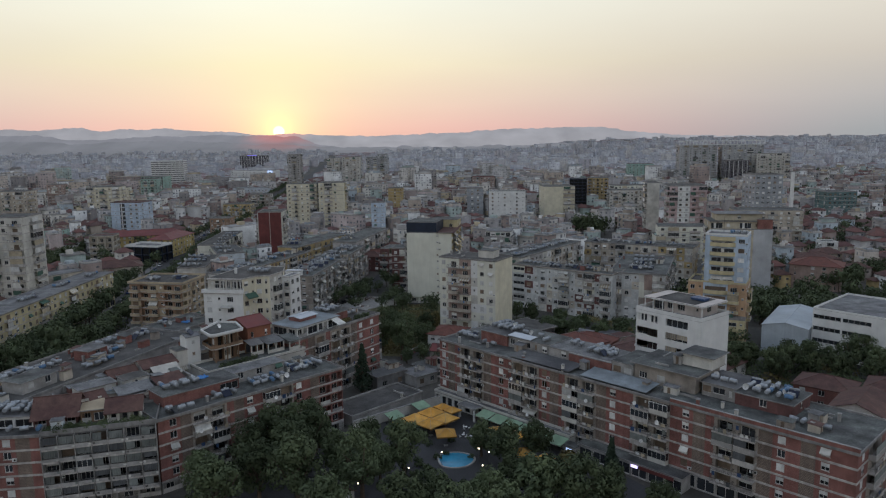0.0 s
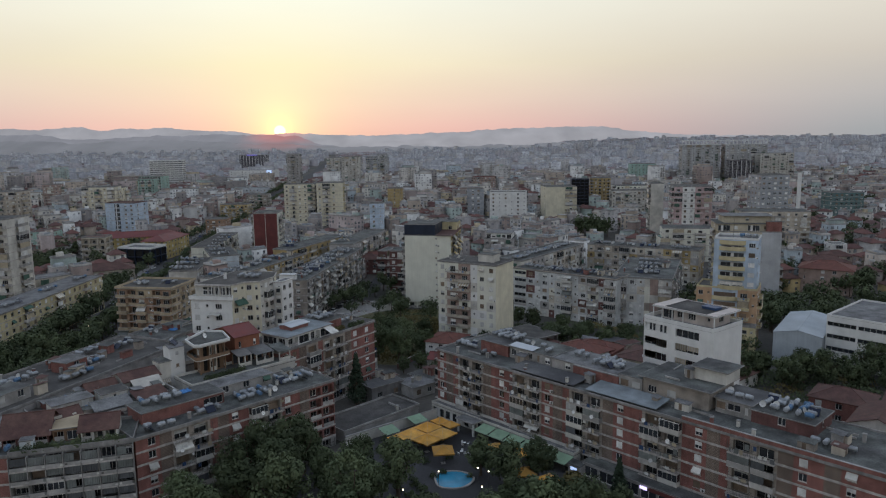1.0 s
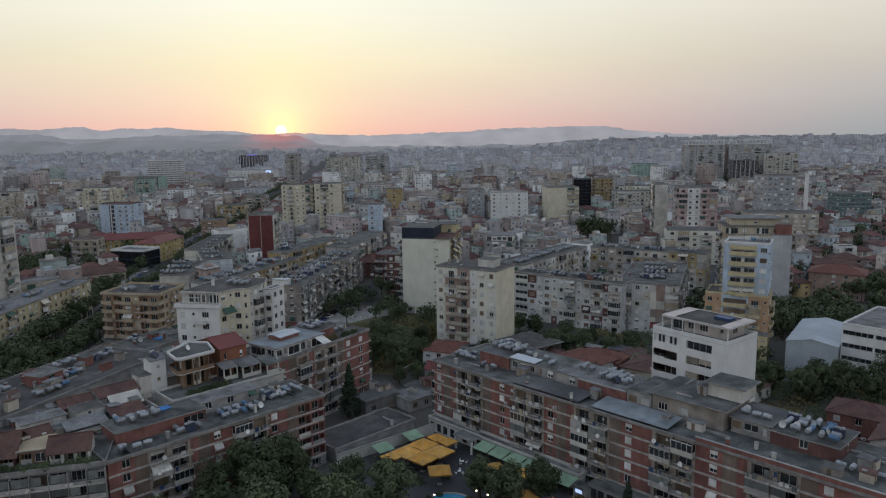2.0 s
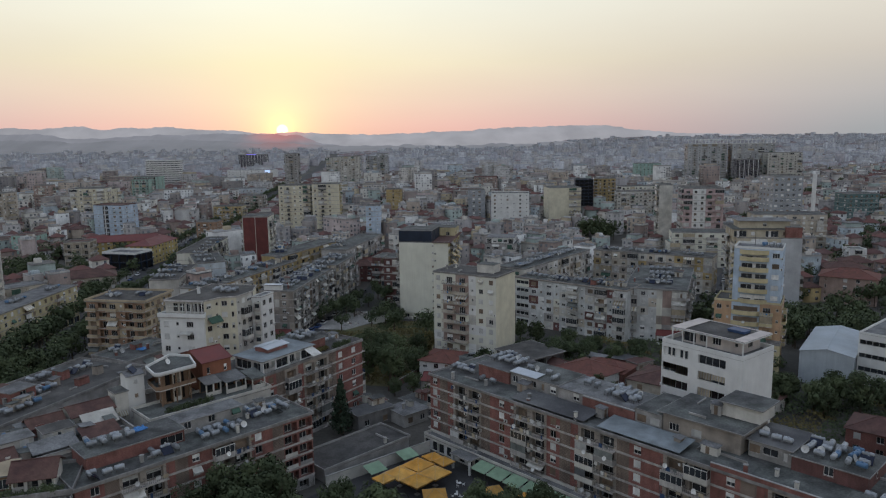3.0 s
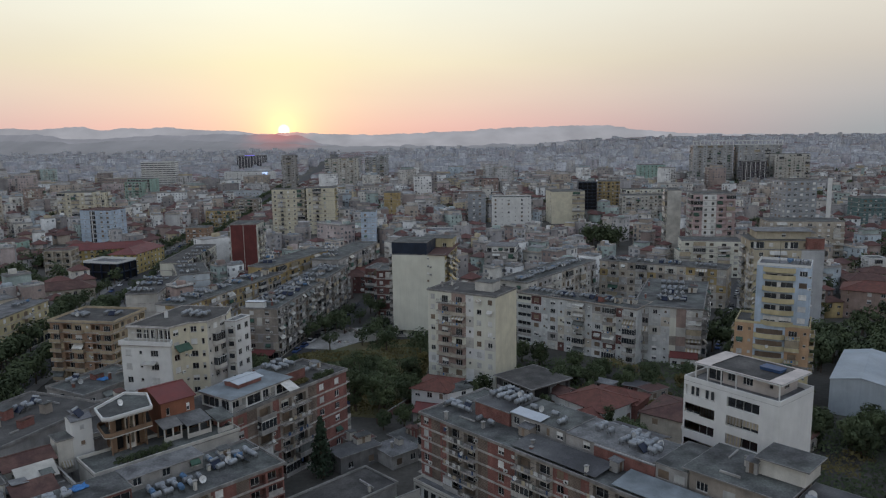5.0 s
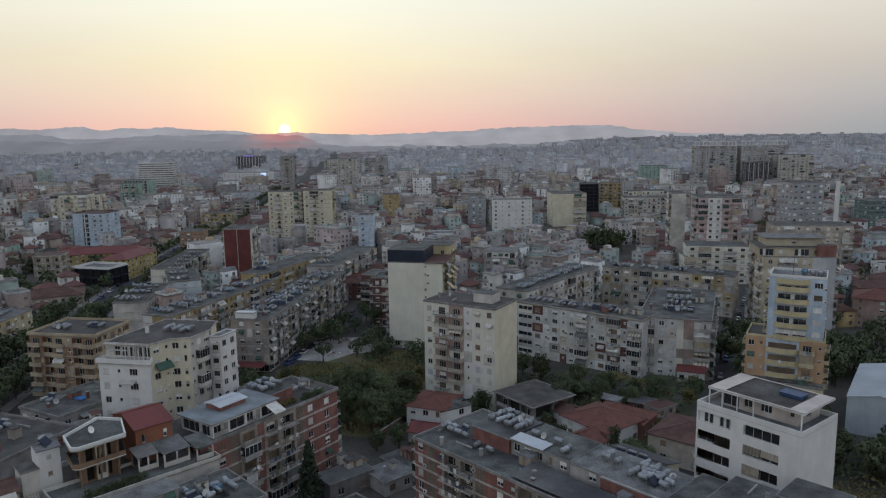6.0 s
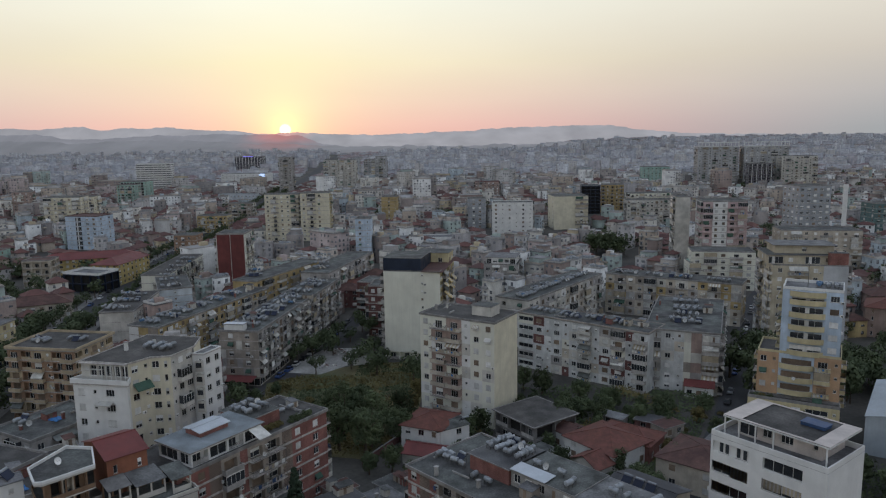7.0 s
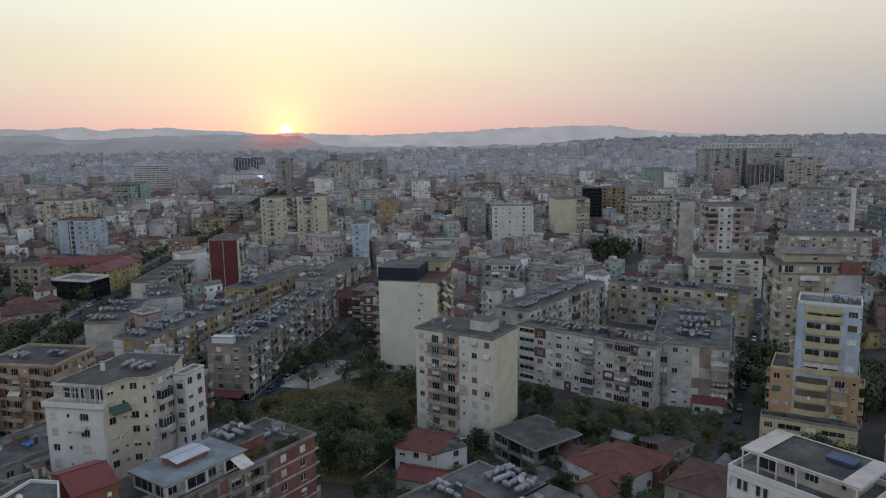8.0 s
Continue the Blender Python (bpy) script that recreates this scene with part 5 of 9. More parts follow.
kerb_wall(LX, -11.5, 14.5, 28.0, 18.0, 17.11, 0.7, "pale rendered parapet round a cluttered flat roof")
kerb_wall(LX, 24.5, 36.6, 15.0, 19.0, 16.72, 0.8, "white rendered parapet round a low roof")
gable_hut("stair_tower", "white rendered stair tower with a tilted roof", LX, 20.0, 23.6, 28.0, 31.6, 15.0, 9.3, 0.6, WHITE, DECK_L, ("s", None, None, None), 57, 0.2, "x")
storey("stair_annex", "pale lower annex beside a stair tower", LX, 17.2, 19.9, 27.6, 31.6, 15.0, 6.4, OFFWHITE, DECK, ("w", None, None, "w"), 157, 0.2)
put("solar", LX @ pose(21.8, 29.3, 24.55, 0, 0, 40))
gable_hut("roof_hut", "small pale hut with a clay tile roof among roofs", LX, 8.0, 16.0, 25.0, 32.0, 17.11, 2.6, 1.2, OFFWHITE, TILE_D, ("ww", "w", None, None), 58, 0.4, "x")
storey("roof_core", "grey courtyard roofs between the blocks", LX, -12.0, 17.0, 14.2, 33.0, 0.0, 16.9, GREYWALL, DARKDECK, (None, None, None, None), 59, 0.0, category="building")
storey("roof_core", "grey low roofs behind the brick block", LX, 24.0, 40.0, 36.3, 56.0, 0.0, 16.5, GREYWALL, DARKDECK, (None, "wwwww", None, None), 60, 0.2, category="building")
LCX, LLX = along(LC_P, LC_Q), along(LL_P, LL_Q)
gable_hut("roof_house", "brick terrace house under a wide red-brown tile roof", LCX, -2.0, 6.0, 3.6, 12.5, 16.14, 2.2, 2.9, BRICK_DARK, TILE_D, ("lWl", None, None, None), 61, 0.6, "x")
storey("terrace_shed", "pale blue shed among plants on a roof terrace", LCX, 1.7, 3.9, 0.8, 2.8, 16.14, 2.1, PALEBLUE, DECK_L, ("xs", None, None, None), 160, 0.15, category="shed")
storey("roof_terrace", "brown rendered terrace room with an ochre slab", LCX, 6.6, 11.2, 4.2, 10.5, 16.14, 2.5, HUTBROWN, TAN, ("lp", None, None, None), 161, 0.4, category="roof house")
gable_hut("roof_house", "terrace house with a clay tile roof and dark veranda", LCX, 11.8, 18.2, 2.6, 9.2, 16.14, 2.3, 1.8, OFFWHITE, TILE_D, ("lll", None, None, None), 62, 0.6, "x")
storey("roof_house", "low white roof storey with a long dark opening", LLX, 24.0, 35.0, 4.5, 12.0, 16.2, 2.3, WHITE, DECK_B, ("ppp", None, None, None), 63, 0.4)
clutter(LLX, 16.24, [(24, 1.0, 12, 2.5, 4)], 64)
clutter(LLX, 16.2 + 2.52, [(24.5, 5.5, 10, 5, 20)], 65, 0.0)
clutter(LCX, 16.24, [(-1.6, 0.8, 2.4, 2, 1)], 66, 0.6)
clutter(LX, ZL, [(3, 1.0, 6, 3, 4), (24, 2.5, 10, 5, 14), (36.5, 5, 9, 6, 14), (14, 2, 6, 3, 5)], 67, 0.05)
clutter(LX, ZL + 2.62, [(5, 8.5, 9, 4, 9)], 68, 0.1)
roof_junk(LX, ZL, 1, 45, 1, 12, 14, 69)
storey("roof_house", "pale rendered roof room with two windows", LX, 1.5, 7.0, 20.6, 25.0, 17.11, 2.4, OFFWHITE, DARKDECK, ("wsw", "w", None, "w"), 174, 0.25)
gable_hut("roof_hut", "brick roof hut under worn clay tiles", LX, 0.8, 7.0, 26.6, 31.4, 17.11, 1.9, 1.2, BRICK, TILE_D, ("ws", "w", None, None), 175, 0.4, "x")
gable_hut("roof_hut", "low hut with a rusty tile roof beside tanks", LX, -10.6, -4.5, 15.2, 20.0, 17.11, 1.7, 1.1, OFFWHITE, TILE_D, ("ws", "w", None, None), 176, 0.4, "x")
slope_roof("sheet_canopy", "bleached slanted board canopy on a flat roof", LX, 9.0, 15.5, 21.0, 24.4, 18.2, 20.0, OFFWHITE)
roof_junk(LX, 17.1, -10, 15, 16, 31, 34, 70)
clutter(LX, 17.1, [(-9, 17, 8, 4, 8), (2, 20, 7, 4, 6), (-6, 27, 8, 3, 6)], 170, 0.05)
storey("roof_house", "low pale roof room with a screed roof", LX, -8.0, 0.0, 21.5, 26.0, 17.11, 2.3, OFFWHITE, DECK_L, ("wxw", "w", None, None), 171, 0.3)
slope_roof("sheet_canopy", "tilted white sheet canopy between roofs", LX, -2.0, 6.0, 15.0, 18.5, 18.2, 19.4, DECK_L)
slope_roof("sheet_canopy", "rusty brown sheet canopy between roofs", LX, 7.0, 14.0, 15.5, 20.0, 18.0, 19.2, TILE_D)
storey("roof_house", "brick lift house on a wide flat roof", along((-90.5, 207.5), (-114.0, 145.0)), 24.0, 30.0, 8.0, 13.0, 18.75, 2.6, BRICK, DECK_L, (None, None, "w", None), 172, 0.3)
storey("roof_house", "grey roof room on a wide flat roof", along((-90.5, 207.5), (-114.0, 145.0)), 44.0, 53.0, 12.0, 18.0, 18.75, 2.5, CONC, DECK, (None, None, "ww", None), 173, 0.3)
roof_junk(LX, 16.72, 25, 38, 38, 54, 7, 71)
LWX = along((-90.5, 207.5), (-114.0, 145.0))
clutter(LWX, 18.75, [(4, 6, 9, 4, 8), (18, 10, 10, 4, 10), (33, 5, 9, 4, 8), (48, 9, 9, 4, 7)], 72, 0.05)
roof_junk(LWX, 18.75, 2, 60, 2, 18, 44, 73)
clutter(LWX, 18.75, [(10, 3, 9, 3, 9), (26, 15, 9, 3, 8), (40, 3, 10, 3, 9), (55, 14, 6, 4, 5)], 76, 0.08)


def tarp(hp, x, y, z, w, d):
    ob = thing("tarpaulin", hp @ pose(x, y, z, 0, 0, 8), "crumpled blue tarpaulin lying on a flat roof", "tarpaulin")
    g, n = Geo(), 10
    v = [(w * i / n, d * j / n, 0.25 + 0.35 * noise.noise((i * 0.5, j * 0.6, 3.3))) for j in range(n + 1) for i in range(n + 1)]
    g.add(v, [(j * (n + 1) + i, j * (n + 1) + i + 1, (j + 1) * (n + 1) + i + 1, (j + 1) * (n + 1) + i) for j in range(n) for i in range(n)], TARP)
    g.box(0.15, w - 0.15, 0.15, d - 0.15, 0.0, 0.12, TARP)
    part("sheet", g, ob)


tarp(LX, 14.5, 10.4, ZL + 2.63, 2.6, 1.9)
tarp(LX, 24.5, 40.0, 16.72, 2.6, 2.0)

# terraces on the farther brick block
ZL2 = 18.826
storey("roof_house", "glazed roof terrace under a pale flat roof", L2X, 4.0, 20.5, 1.2, 11.0, ZL2, 2.9, WHITE, BLUEDECK, ("lplp", "p", None, "p"), 81, 0.6)
gable_hut("roof_shed", "small shed with a brick front and white sheet roof", L2X, 9.0, 15.5, 5.0, 9.5, ZL2 + 3.1, 1.0, 0.3, BRICK, SHEET, (None, None, None, None), 82, 0.4, "x", "shed")
storey("roof_house", "brick roof storey with tanks on its roof", L2X, 20.8, 28.5, 4.5, 14.0, ZL2, 2.6, BRICK, DECK, ("xx", None, None, None), 83, 0.2)
slope_roof("sheet_canopy", "white awning roof over a balcony corner", L2X, 17.0, 20.0, -2.4, 1.0, 20.2, 21.6, AWN_W)
clutter(L2X, ZL2 + 2.82, [(21, 6, 7, 6, 12)], 84, 0.0)
clutter(L2X, ZL2, [(30, 6, 5, 3, 2)], 85)
roof_junk(L2X, ZL2, 29, 36, 2, 13, 4, 86)

# ---- buildings of the middle ground ----
def cream_block():
    hp = along((-73.1, 220.4), (-60.6, 215.2))
    main = poly_block("cream_apartment_building", "cream ten-storey corner apartment building with a stepped side and top loggia", hp,
                      [(1.0, -0.9), (12.2, 1.3), (13.2, 6.5), (16.8, 8.8), (16.4, 16.4), (12.5, 23.0), (-1.0, 20.0)], 0.0, 31.0, 10,
                      ("xsppppp", "ws", "wn", "swW", None, None, None), 91, CREAM, DARKDECK, {0: OFFWHITE, 1: CREAM, 2: CREAM, 3: OFFWHITE}, 0.16, BAND, 0.3, 0.35, ("dark", "half", "shut", "dark"))
    side = along((12.2, 1.3), (13.2, 6.5))
    part("awning", awning_mesh(4.2, AWN_G, 1.3, 1.6), main, "faded green canvas awning", side @ Matrix.Translation((2.9, 0, 26.4)))
    far_side = along((16.8, 8.8), (16.4, 16.4))
    for x, z in ((3.6, 24.8), (3.6, 18.6)):
        part("balcony", balcony_mesh(3.6, "glazed", 3.1, OFFWHITE), main, "closed-in balcony with dark panes", far_side @ Matrix.Translation((x, 0, z)))
    pipe = Geo()
    pipe.box(7.2, 7.6, -0.12, -0.004, 0.0, 31.2, CONC_DARK, far_side)
    part("downpipe", pipe, main, "dark drainpipe shaft")
    wing = poly_block("white_apartment_wing", "slim white stair wing with bay windows beside a cream building", hp, [(16.6, 15.6), (19.2, 16.4), (19.0, 22.5), (16.2, 22.5)], 0.0, 29.4, 9,
                      ("xn", "ww", None, None), 92, WHITE, DECK_L, None, 0.25, WHITE, 0.1, 0.3, ("dark", "dark", "half"))
    bay = along((16.6, 15.6), (19.2, 16.4))
    for z in (25.9, 22.6, 19.4, 16.2):
        g = Geo()
        g.box(0.9, 2.6, -0.7, -0.004, z - 0.2, z + 2.3, OFFWHITE, bay)
        g.box(1.1, 2.4, -0.74, -0.705, z + 0.7, z + 1.9, PANE, bay)
        part("bay_window", g, wing)
    front = poly_block("terrace_apartment_building", "cool white front wing with a railed roof terrace", hp, [(1.0, -3.3), (13.5, -0.5), (12.3, 1.2), (1.0, -1.0)], 0.0, 27.0, 8,
                       ("wsWx", None, None, "x"), 93, WHITE, DARKDECK, None, 1.0, WHITE, 0.35, 0.5, ("dark", "half", "shut"))
    face = along((1.0, -3.3), (13.5, -0.5))
    part("awning", awning_mesh(3.6, AWN_W, 0.5, 1.4), front, "white sheet awning", face @ Matrix.Translation((7.6, 0, 23.4)))
    shelf = Geo()
    shelf.box(0.4, 5.2, 0.0, 0.8, 29.4, 29.6, WHITE, along((1.0, -0.9), (12.2, 1.3)))
    for k in range(6):
        shelf.box(5.4 + k * 1.12, 5.56 + k * 1.12, -0.75, -0.6, 27.3, 30.95, WHITE, along((1.0, -0.9), (12.2, 1.3)))
    part("colonnade", shelf, main, "white terrace columns")
    over = Geo()
    over.box(0.0, 11.4, -0.9, -0.31, 31.0, 31.2, BAND, along((1.0, -0.9), (12.2, 1.3)))
    part("eaves", over, main)
    clutter(hp, 31.24, [(6.5, 10.5, 7.5, 4, 9)], 94, 0.0)
    m = hp @ pose(4.2, 8.6, 31.23)
    ob = thing("chimney", m, "slim white rendered chimney with a slab cap on a roof", "chimney", "chimneys")
    g = Geo()
    g.box(-0.35, 0.35, -0.3, 0.3, 0, 1.9, WHITE)
    part("shaft", g, ob)
    c = Geo()
    c.box(-0.45, 0.45, -0.4, 0.4, 1.9, 2.0, CONC)
    part("cap", c, ob)


cream_block()
block("grey_low_block", "grey rendered block with a cluttered flat roof beside a cream building", (-93.0, 218.0), (-80.5, 211.4), 19.0, 16.0, 5, ("wwbw", "wbww", None, None), 196, wall=GREYWALL, roof=DECK, parapet=0.5, cornice=0.2, extras=0.5)
tarp(along((-93.0, 218.0), (-80.5, 211.4)), 6.0, 9.0, 16.24, 2.8, 2.2)
roof_junk(along((-93.0, 218.0), (-80.5, 211.4)), 16.24, 1, 10, 1, 17, 6, 197)
clutter(along((-93.0, 218.0), (-80.5, 211.4)), 16.24, [(1, 4, 6, 3, 4)], 198)
block("orange_apartment_building", "orange and brown apartment building with wrap-around balconies", (-116.5, 263.6), (-95.8, 260.2), 17.0, 21.0, 6, ("blbslb", "lwbwl", None, "bw"), 95, ground="l", gh=3.0, wall=ORANGE,
      roof=DARKDECK, parapet=0.7, cornice=0.5, extras=0.2, balcony=("solid",), sides={1: TAN}, alt=([ORANGE, TAN], 0.25), ptone=TAN, cap=TAN)
clutter(along((-116.5, 263.6), (-95.8, 260.2)), 21.24, [(3, 5, 6, 4, 8), (12, 8, 6, 4, 6)], 96, 0.05)
block("yellow_apartment_row", "long pale yellow apartment row facing the boulevard", (-153.0, 190.0), (-148.5, 320.0), 13.0, 15.0, 4, ("wwwbwwwwbwwwwbwwwwbwwwwbwwwwbwww", "ww", None, "ww"), 97, ground="p", gh=3.2, wall=YELLOW,
      roof=DECK_L, parapet=0.3, cornice=0.4, extras=0.4, sides={1: CREAM, 3: CREAM})
YX = along((-153.0, 190.0), (-148.5, 320.0))
clutter(YX, 15.25, [(70, 4, 10, 3, 8), (95, 5, 10, 3, 8), (118, 4, 8, 3, 6)], 98)
block("pale_apartment_block", "pale rendered apartment block behind the yellow row", (-190.0, 300.0), (-166.0, 330.0), 12.0, 14.0, 4, ("wwbwwbww", "ww", None, "ww"), 99, wall=BEIGE, roof=DECK_L, parapet=0.4)

block("grey_slab_block", "long weathered grey apartment slab with crowded balconies", (-66.0, 291.6), (-53.2, 289.6), 84.0, 17.6, 5, ("xwxwx", "bwbbwbbwbbwbbwbbwbbwbbwb", None, "wbwwbwwbwwbwwbwwbw"), 101, ground="p", gh=3.0, wall=TAUPE,
      roof=DECK, parapet=0.4, cornice=0.3, extras=0.7, sides={1: GREYWALL, 0: TAUPE}, alt=([TAUPE, GREYWALL, CONC, BEIGE, OFFWHITE], 0.25))
GX = along((-66.0, 291.6), (-53.2, 289.6))
slope_roof("shop_canopy", "dark red canopy over a shop front at a slab's foot", GX, 1.0, 12.0, -4.6, -0.3, 2.7, 3.4, REDPANEL)
clutter(GX, 17.85, [(1, 5, 10, 5, 12), (1, 12, 10, 6, 14), (2, 20, 9, 5, 11), (2, 27, 9, 6, 14), (2, 36, 9, 6, 12), (2, 44, 9, 6, 14), (2, 55, 9, 6, 12), (2, 66, 9, 6, 12), (2, 74, 9, 6, 10)], 102, 0.04)
roof_junk(GX, 17.85, 1, 11, 3, 80, 22, 103)
storey("roof_house", "white roof shed at the end of a long slab", GX, 1.5, 8.0, 0.4, 3.0, 17.83, 2.0, WHITE, SHEET, (None, None, None, None), 104, 0.2)
block("ochre_slab_block", "long ochre and grey apartment slab", (-99.5, 302.0), (-88.2, 298.0), 64.0, 17.0, 5, ("xxx", "wbwwbwwbwwbwwbwwbw", None, "wwbww"), 105, ground="p", gh=3.0, wall=BEIGE, roof=DECK, parapet=0.4, cornice=0.3,
      extras=0.8, sides={0: WHITE, 1: OCHRE}, alt=([TAUPE, BEIGE, OCHRE], 0.35))
HX = along((-99.5, 302.0), (-88.2, 298.0))
clutter(HX, 17.25, [(1, 3, 8, 5, 11), (1, 11, 8, 5, 12), (1, 19, 8, 5, 10), (1, 28, 8, 5, 12), (1, 38, 8, 5, 11), (1, 48, 8, 5, 11)], 106, 0.04)
roof_junk(HX, 17.25, 1, 9, 3, 60, 10, 107)
block("white_slab_block", "white apartment slab with a plain gable wall", (-116.0, 368.0), (-103.5, 373.5), 30.0, 14.8, 4, ("xsx", "bwbwbwbwb", None, "wbwwbw"), 108, ground="p", gh=3.0, wall=PALE, roof=DECK, parapet=0.4,
      cornice=0.2, extras=0.7, sides={0: PALEBLUE, 1: WHITE})
clutter(along((-116.0, 368.0), (-103.5, 373.5)), 15.05, [(1, 4, 9, 5, 8), (1, 18, 9, 5, 8)], 109)
block("white_slab_block", "long white apartment slab beside the boulevard", (-123.0, 330.0), (-110.8, 331.5), 36.0, 14.5, 4, ("xx", "bwbwbwbwbwb", None, "wbwwbw"), 110, wall=OFFWHITE, roof=DARKDECK, parapet=0.4, cornice=0.2, extras=0.7)
block("white_slab_block", "long white apartment slab farther along the boulevard", (-138.0, 403.0), (-126.0, 403.6), 60.0, 14.5, 4, ("xx", "bwbwbwbwbwbwbwbw", None, "wbwwbwwb"), 111, wall=PALE, roof=DARKDECK, parapet=0.4, cornice=0.2, extras=0.5)
clutter(along((-123.0, 330.0), (-110.8, 331.5)), 14.75, [(1, 3, 9, 4, 8), (1, 16, 9, 4, 8), (1, 27, 9, 4, 6)], 114)
block("ochre_slab_block", "ochre apartment slab with grey roofs", (-86.5, 376.0), (-75.5, 372.0), 56.0, 17.0, 5, ("xwx", "wbwbwbwbwb", None, "ww"), 112, wall=OCHRE, roof=DECK, parapet=0.4, cornice=0.2, extras=0.5)
block("grey_slab_block", "grey apartment slab behind a long slab", (-60.0, 392.0), (-47.0, 389.0), 60.0, 17.0, 5, ("xwx", "wbwbwbwbwbwb", None, "ww"), 113, wall=GREYWALL, roof=DECK, parapet=0.4, cornice=0.2, extras=0.5)
for i, (x, y, n) in enumerate(((-126, 334, 3), (-129, 396, 5), (-84, 381, 4), (-57, 398, 4))):
    clutter(pose(x, y, 0, 0, 0, 8), 17.25 if i > 1 else 14.75, [(1, 2 + 12 * k, 8, 5, 6) for k in range(n)], 114 + i, 0.05)


def red_tower():
    p, q = (-109.8, 429.4), (-95.8, 429.6)
    block("red_tower_block", "tower block with a tall dark red gable between white edges", p, q, 16.0, 30.0, 9, (None, "wbwb", None, "wbwb"), 121, wall=PALE, roof=DECK, parapet=0.6, cornice=0.15, extras=0.4, sides={0: REDPANEL, 1: PALE, 3: PALE})
    hp = along(p, q)
    ob = thing("gable_strip", hp, "white vertical strips and a cap on a red gable", "trim")
    for x0, x1 in ((-0.25, 0.15), (6.8, 7.05), (13.85, 14.25)):
        g = Geo()
        g.box(x0, x1, -0.2, -0.005, 0, 29.9, OFFWHITE)
        part("strip", g, ob)


red_tower()


def school():
    m = along((-222.0, 463.0), (-172.0, 479.0))
    gable_hut("school_wing", "long yellow school wing under a hipped red roof", m, 0, 52, 6, 20, 0, 11.0, 3.2, SCHOOL, REDROOF, ("wwwwwwwwwwwwwwww", "www", None, "www"), 131, 0.7, "hip", "school")
    m2 = along((-186.5, 452.5), (-171.0, 451.0))
    gable_hut("school_wing", "yellow school wing with white-framed windows and red hipped roof", m2, 0, 15.5, 0, 34, 0, 11.5, 3.0, SCHOOL, REDROOF, ("wwww", "wwwwwwww", None, "wwwwww"), 132, 0.7, "hip", "school")
    block("dark_glass_shop", "dark glazed corner shop building with a white band", (-194.0, 438.0), (-172.5, 432.0), 15.0, 9.4, 2, ("dddd", "ddd", None, "ddd"), 133, wall=NAVY, roof=DECK_L, parapet=1.2, cap=WHITE, band=False, extras=0.1)


school()
gable_hut("tile_house", "long two-storey house with a red-brown tile roof", along((-186.0, 372.0), (-161.0, 384.0)), 0, 27, 0, 14, 0, 7.0, 3.0, BEIGE, TILE_D, ("wwwwwwww", "www", None, "www"), 134, 0.6, "hip")

# the two pale towers
A_P, A_Q = (-15.6, 316.8), (4.2, 312.6)
AX = along(A_P, A_Q)


def tower_a():
    block("pale_tower_block", "tall pale rendered tower with a blank gable wall", A_P, A_Q, 24.0, 31.6, 10, ("xxxsx", "lbwlbl", None, "wbwb"), 141, ground="l", gh=3.2, wall=PALE, roof=DECK, parapet=0.4, band=False, extras=0.9,
          sides={1: OCHRE}, balcony=("solid", "screen", "laundry"), tones={"l": YELLOW})
    storey("roof_house", "dark blue clad roof storey on a tower", AX, 0.0, 13.5, 0.0, 15.0, 31.66, 4.6, NAVY, DECK, (None, None, None, None), 142, 0.1)
    storey("roof_house", "ochre roof storey behind a dark blue one", AX, 8.0, 20.0, 15.1, 23.8, 31.66, 4.2, YELLOW, DECK, ("ww", "ww", None, None), 143, 0.3)
    slope_roof("sheet_canopy", "brown sheet roof over the top balconies of a tower", AX, 13.6, 21.4, -0.8, 24.5, 31.8, 32.7, TILE_D)

    tower = [o for o in scene.collection.objects if o.parent is None and o.get("label", "").startswith("tall pale rendered tower with a blank")][0]
    face = pose(span(A_P, A_Q), 0, 0, 0, 0, 90)
    for x, z in ((3.0, 27.6), (3.2, 24.6), (9.0, 28.0), (9.2, 22.2), (12.5, 25.2), (16.0, 27.8)):
        part("awning", awning_mesh(3.2, AWN_Y, 1.2, 1.5), tower, "faded yellow canvas awning", face @ Matrix.Translation((x, -1.0, z)))


tower_a()
B_P, B_Q = (-1.0, 265.3), (18.9, 253.2)
BX = along(B_P, B_Q)


def tower_b():
    block("cream_tower_block", "eight-storey cream tower with stacked round-fronted balconies", B_P, B_Q, 13.9, 29.0, 9, ("wbbsww", None, None, "ww"), 145, wall=PALE, roof=DARKDECK, parapet=0.35, cornice=0.2, band=False, extras=0.3,
          balcony=("solid", "solid", "bars", "laundry"), styles=("shut", "half", "dark", "shut", "brown"), ptone=BEIGE, alt=([WHITE, PALE, OFFWHITE], 0.35), tones={"b": SALMON, "s": WHITE}, sides={1: CREAM})
    storey("stair_house", "pale stair house on a tower roof", BX, 13.5, 19.5, 5.5, 10.5, 29.25, 2.6, OFFWHITE, DECK, ("x", None, None, None), 146, 0.1)
    roof_junk(BX, 29.25, 1, 12, 2, 11, 5, 147)


tower_b()

# slabs to the right of the towers
D_P, D_Q = (30.5, 306.9), (66.5, 278.6)
DX = along(D_P, D_Q)
block("white_slab_block", "six-storey off-white apartment slab with glazed balconies and patched walls", D_P, D_Q, 12.5, 18.4, 6, ("qWsWswbsWbsb", None, None, "w"), 151, band=False, balcony=("solid", "solid", "laundry", "glazed", "screen"), wall=COOLWHITE, roof=DECK, parapet=0.4, cornice=0.3,
      extras=0.8, alt=([WHITE, PALE, GREYWALL, BEIGE, OFFWHITE, WHITE, BRICK_DARK], 0.4), cap=TAUPE)
D2_P, D2_Q = (67.0, 284.4), (87.2, 276.4)
D2X = along(D2_P, D2_Q)
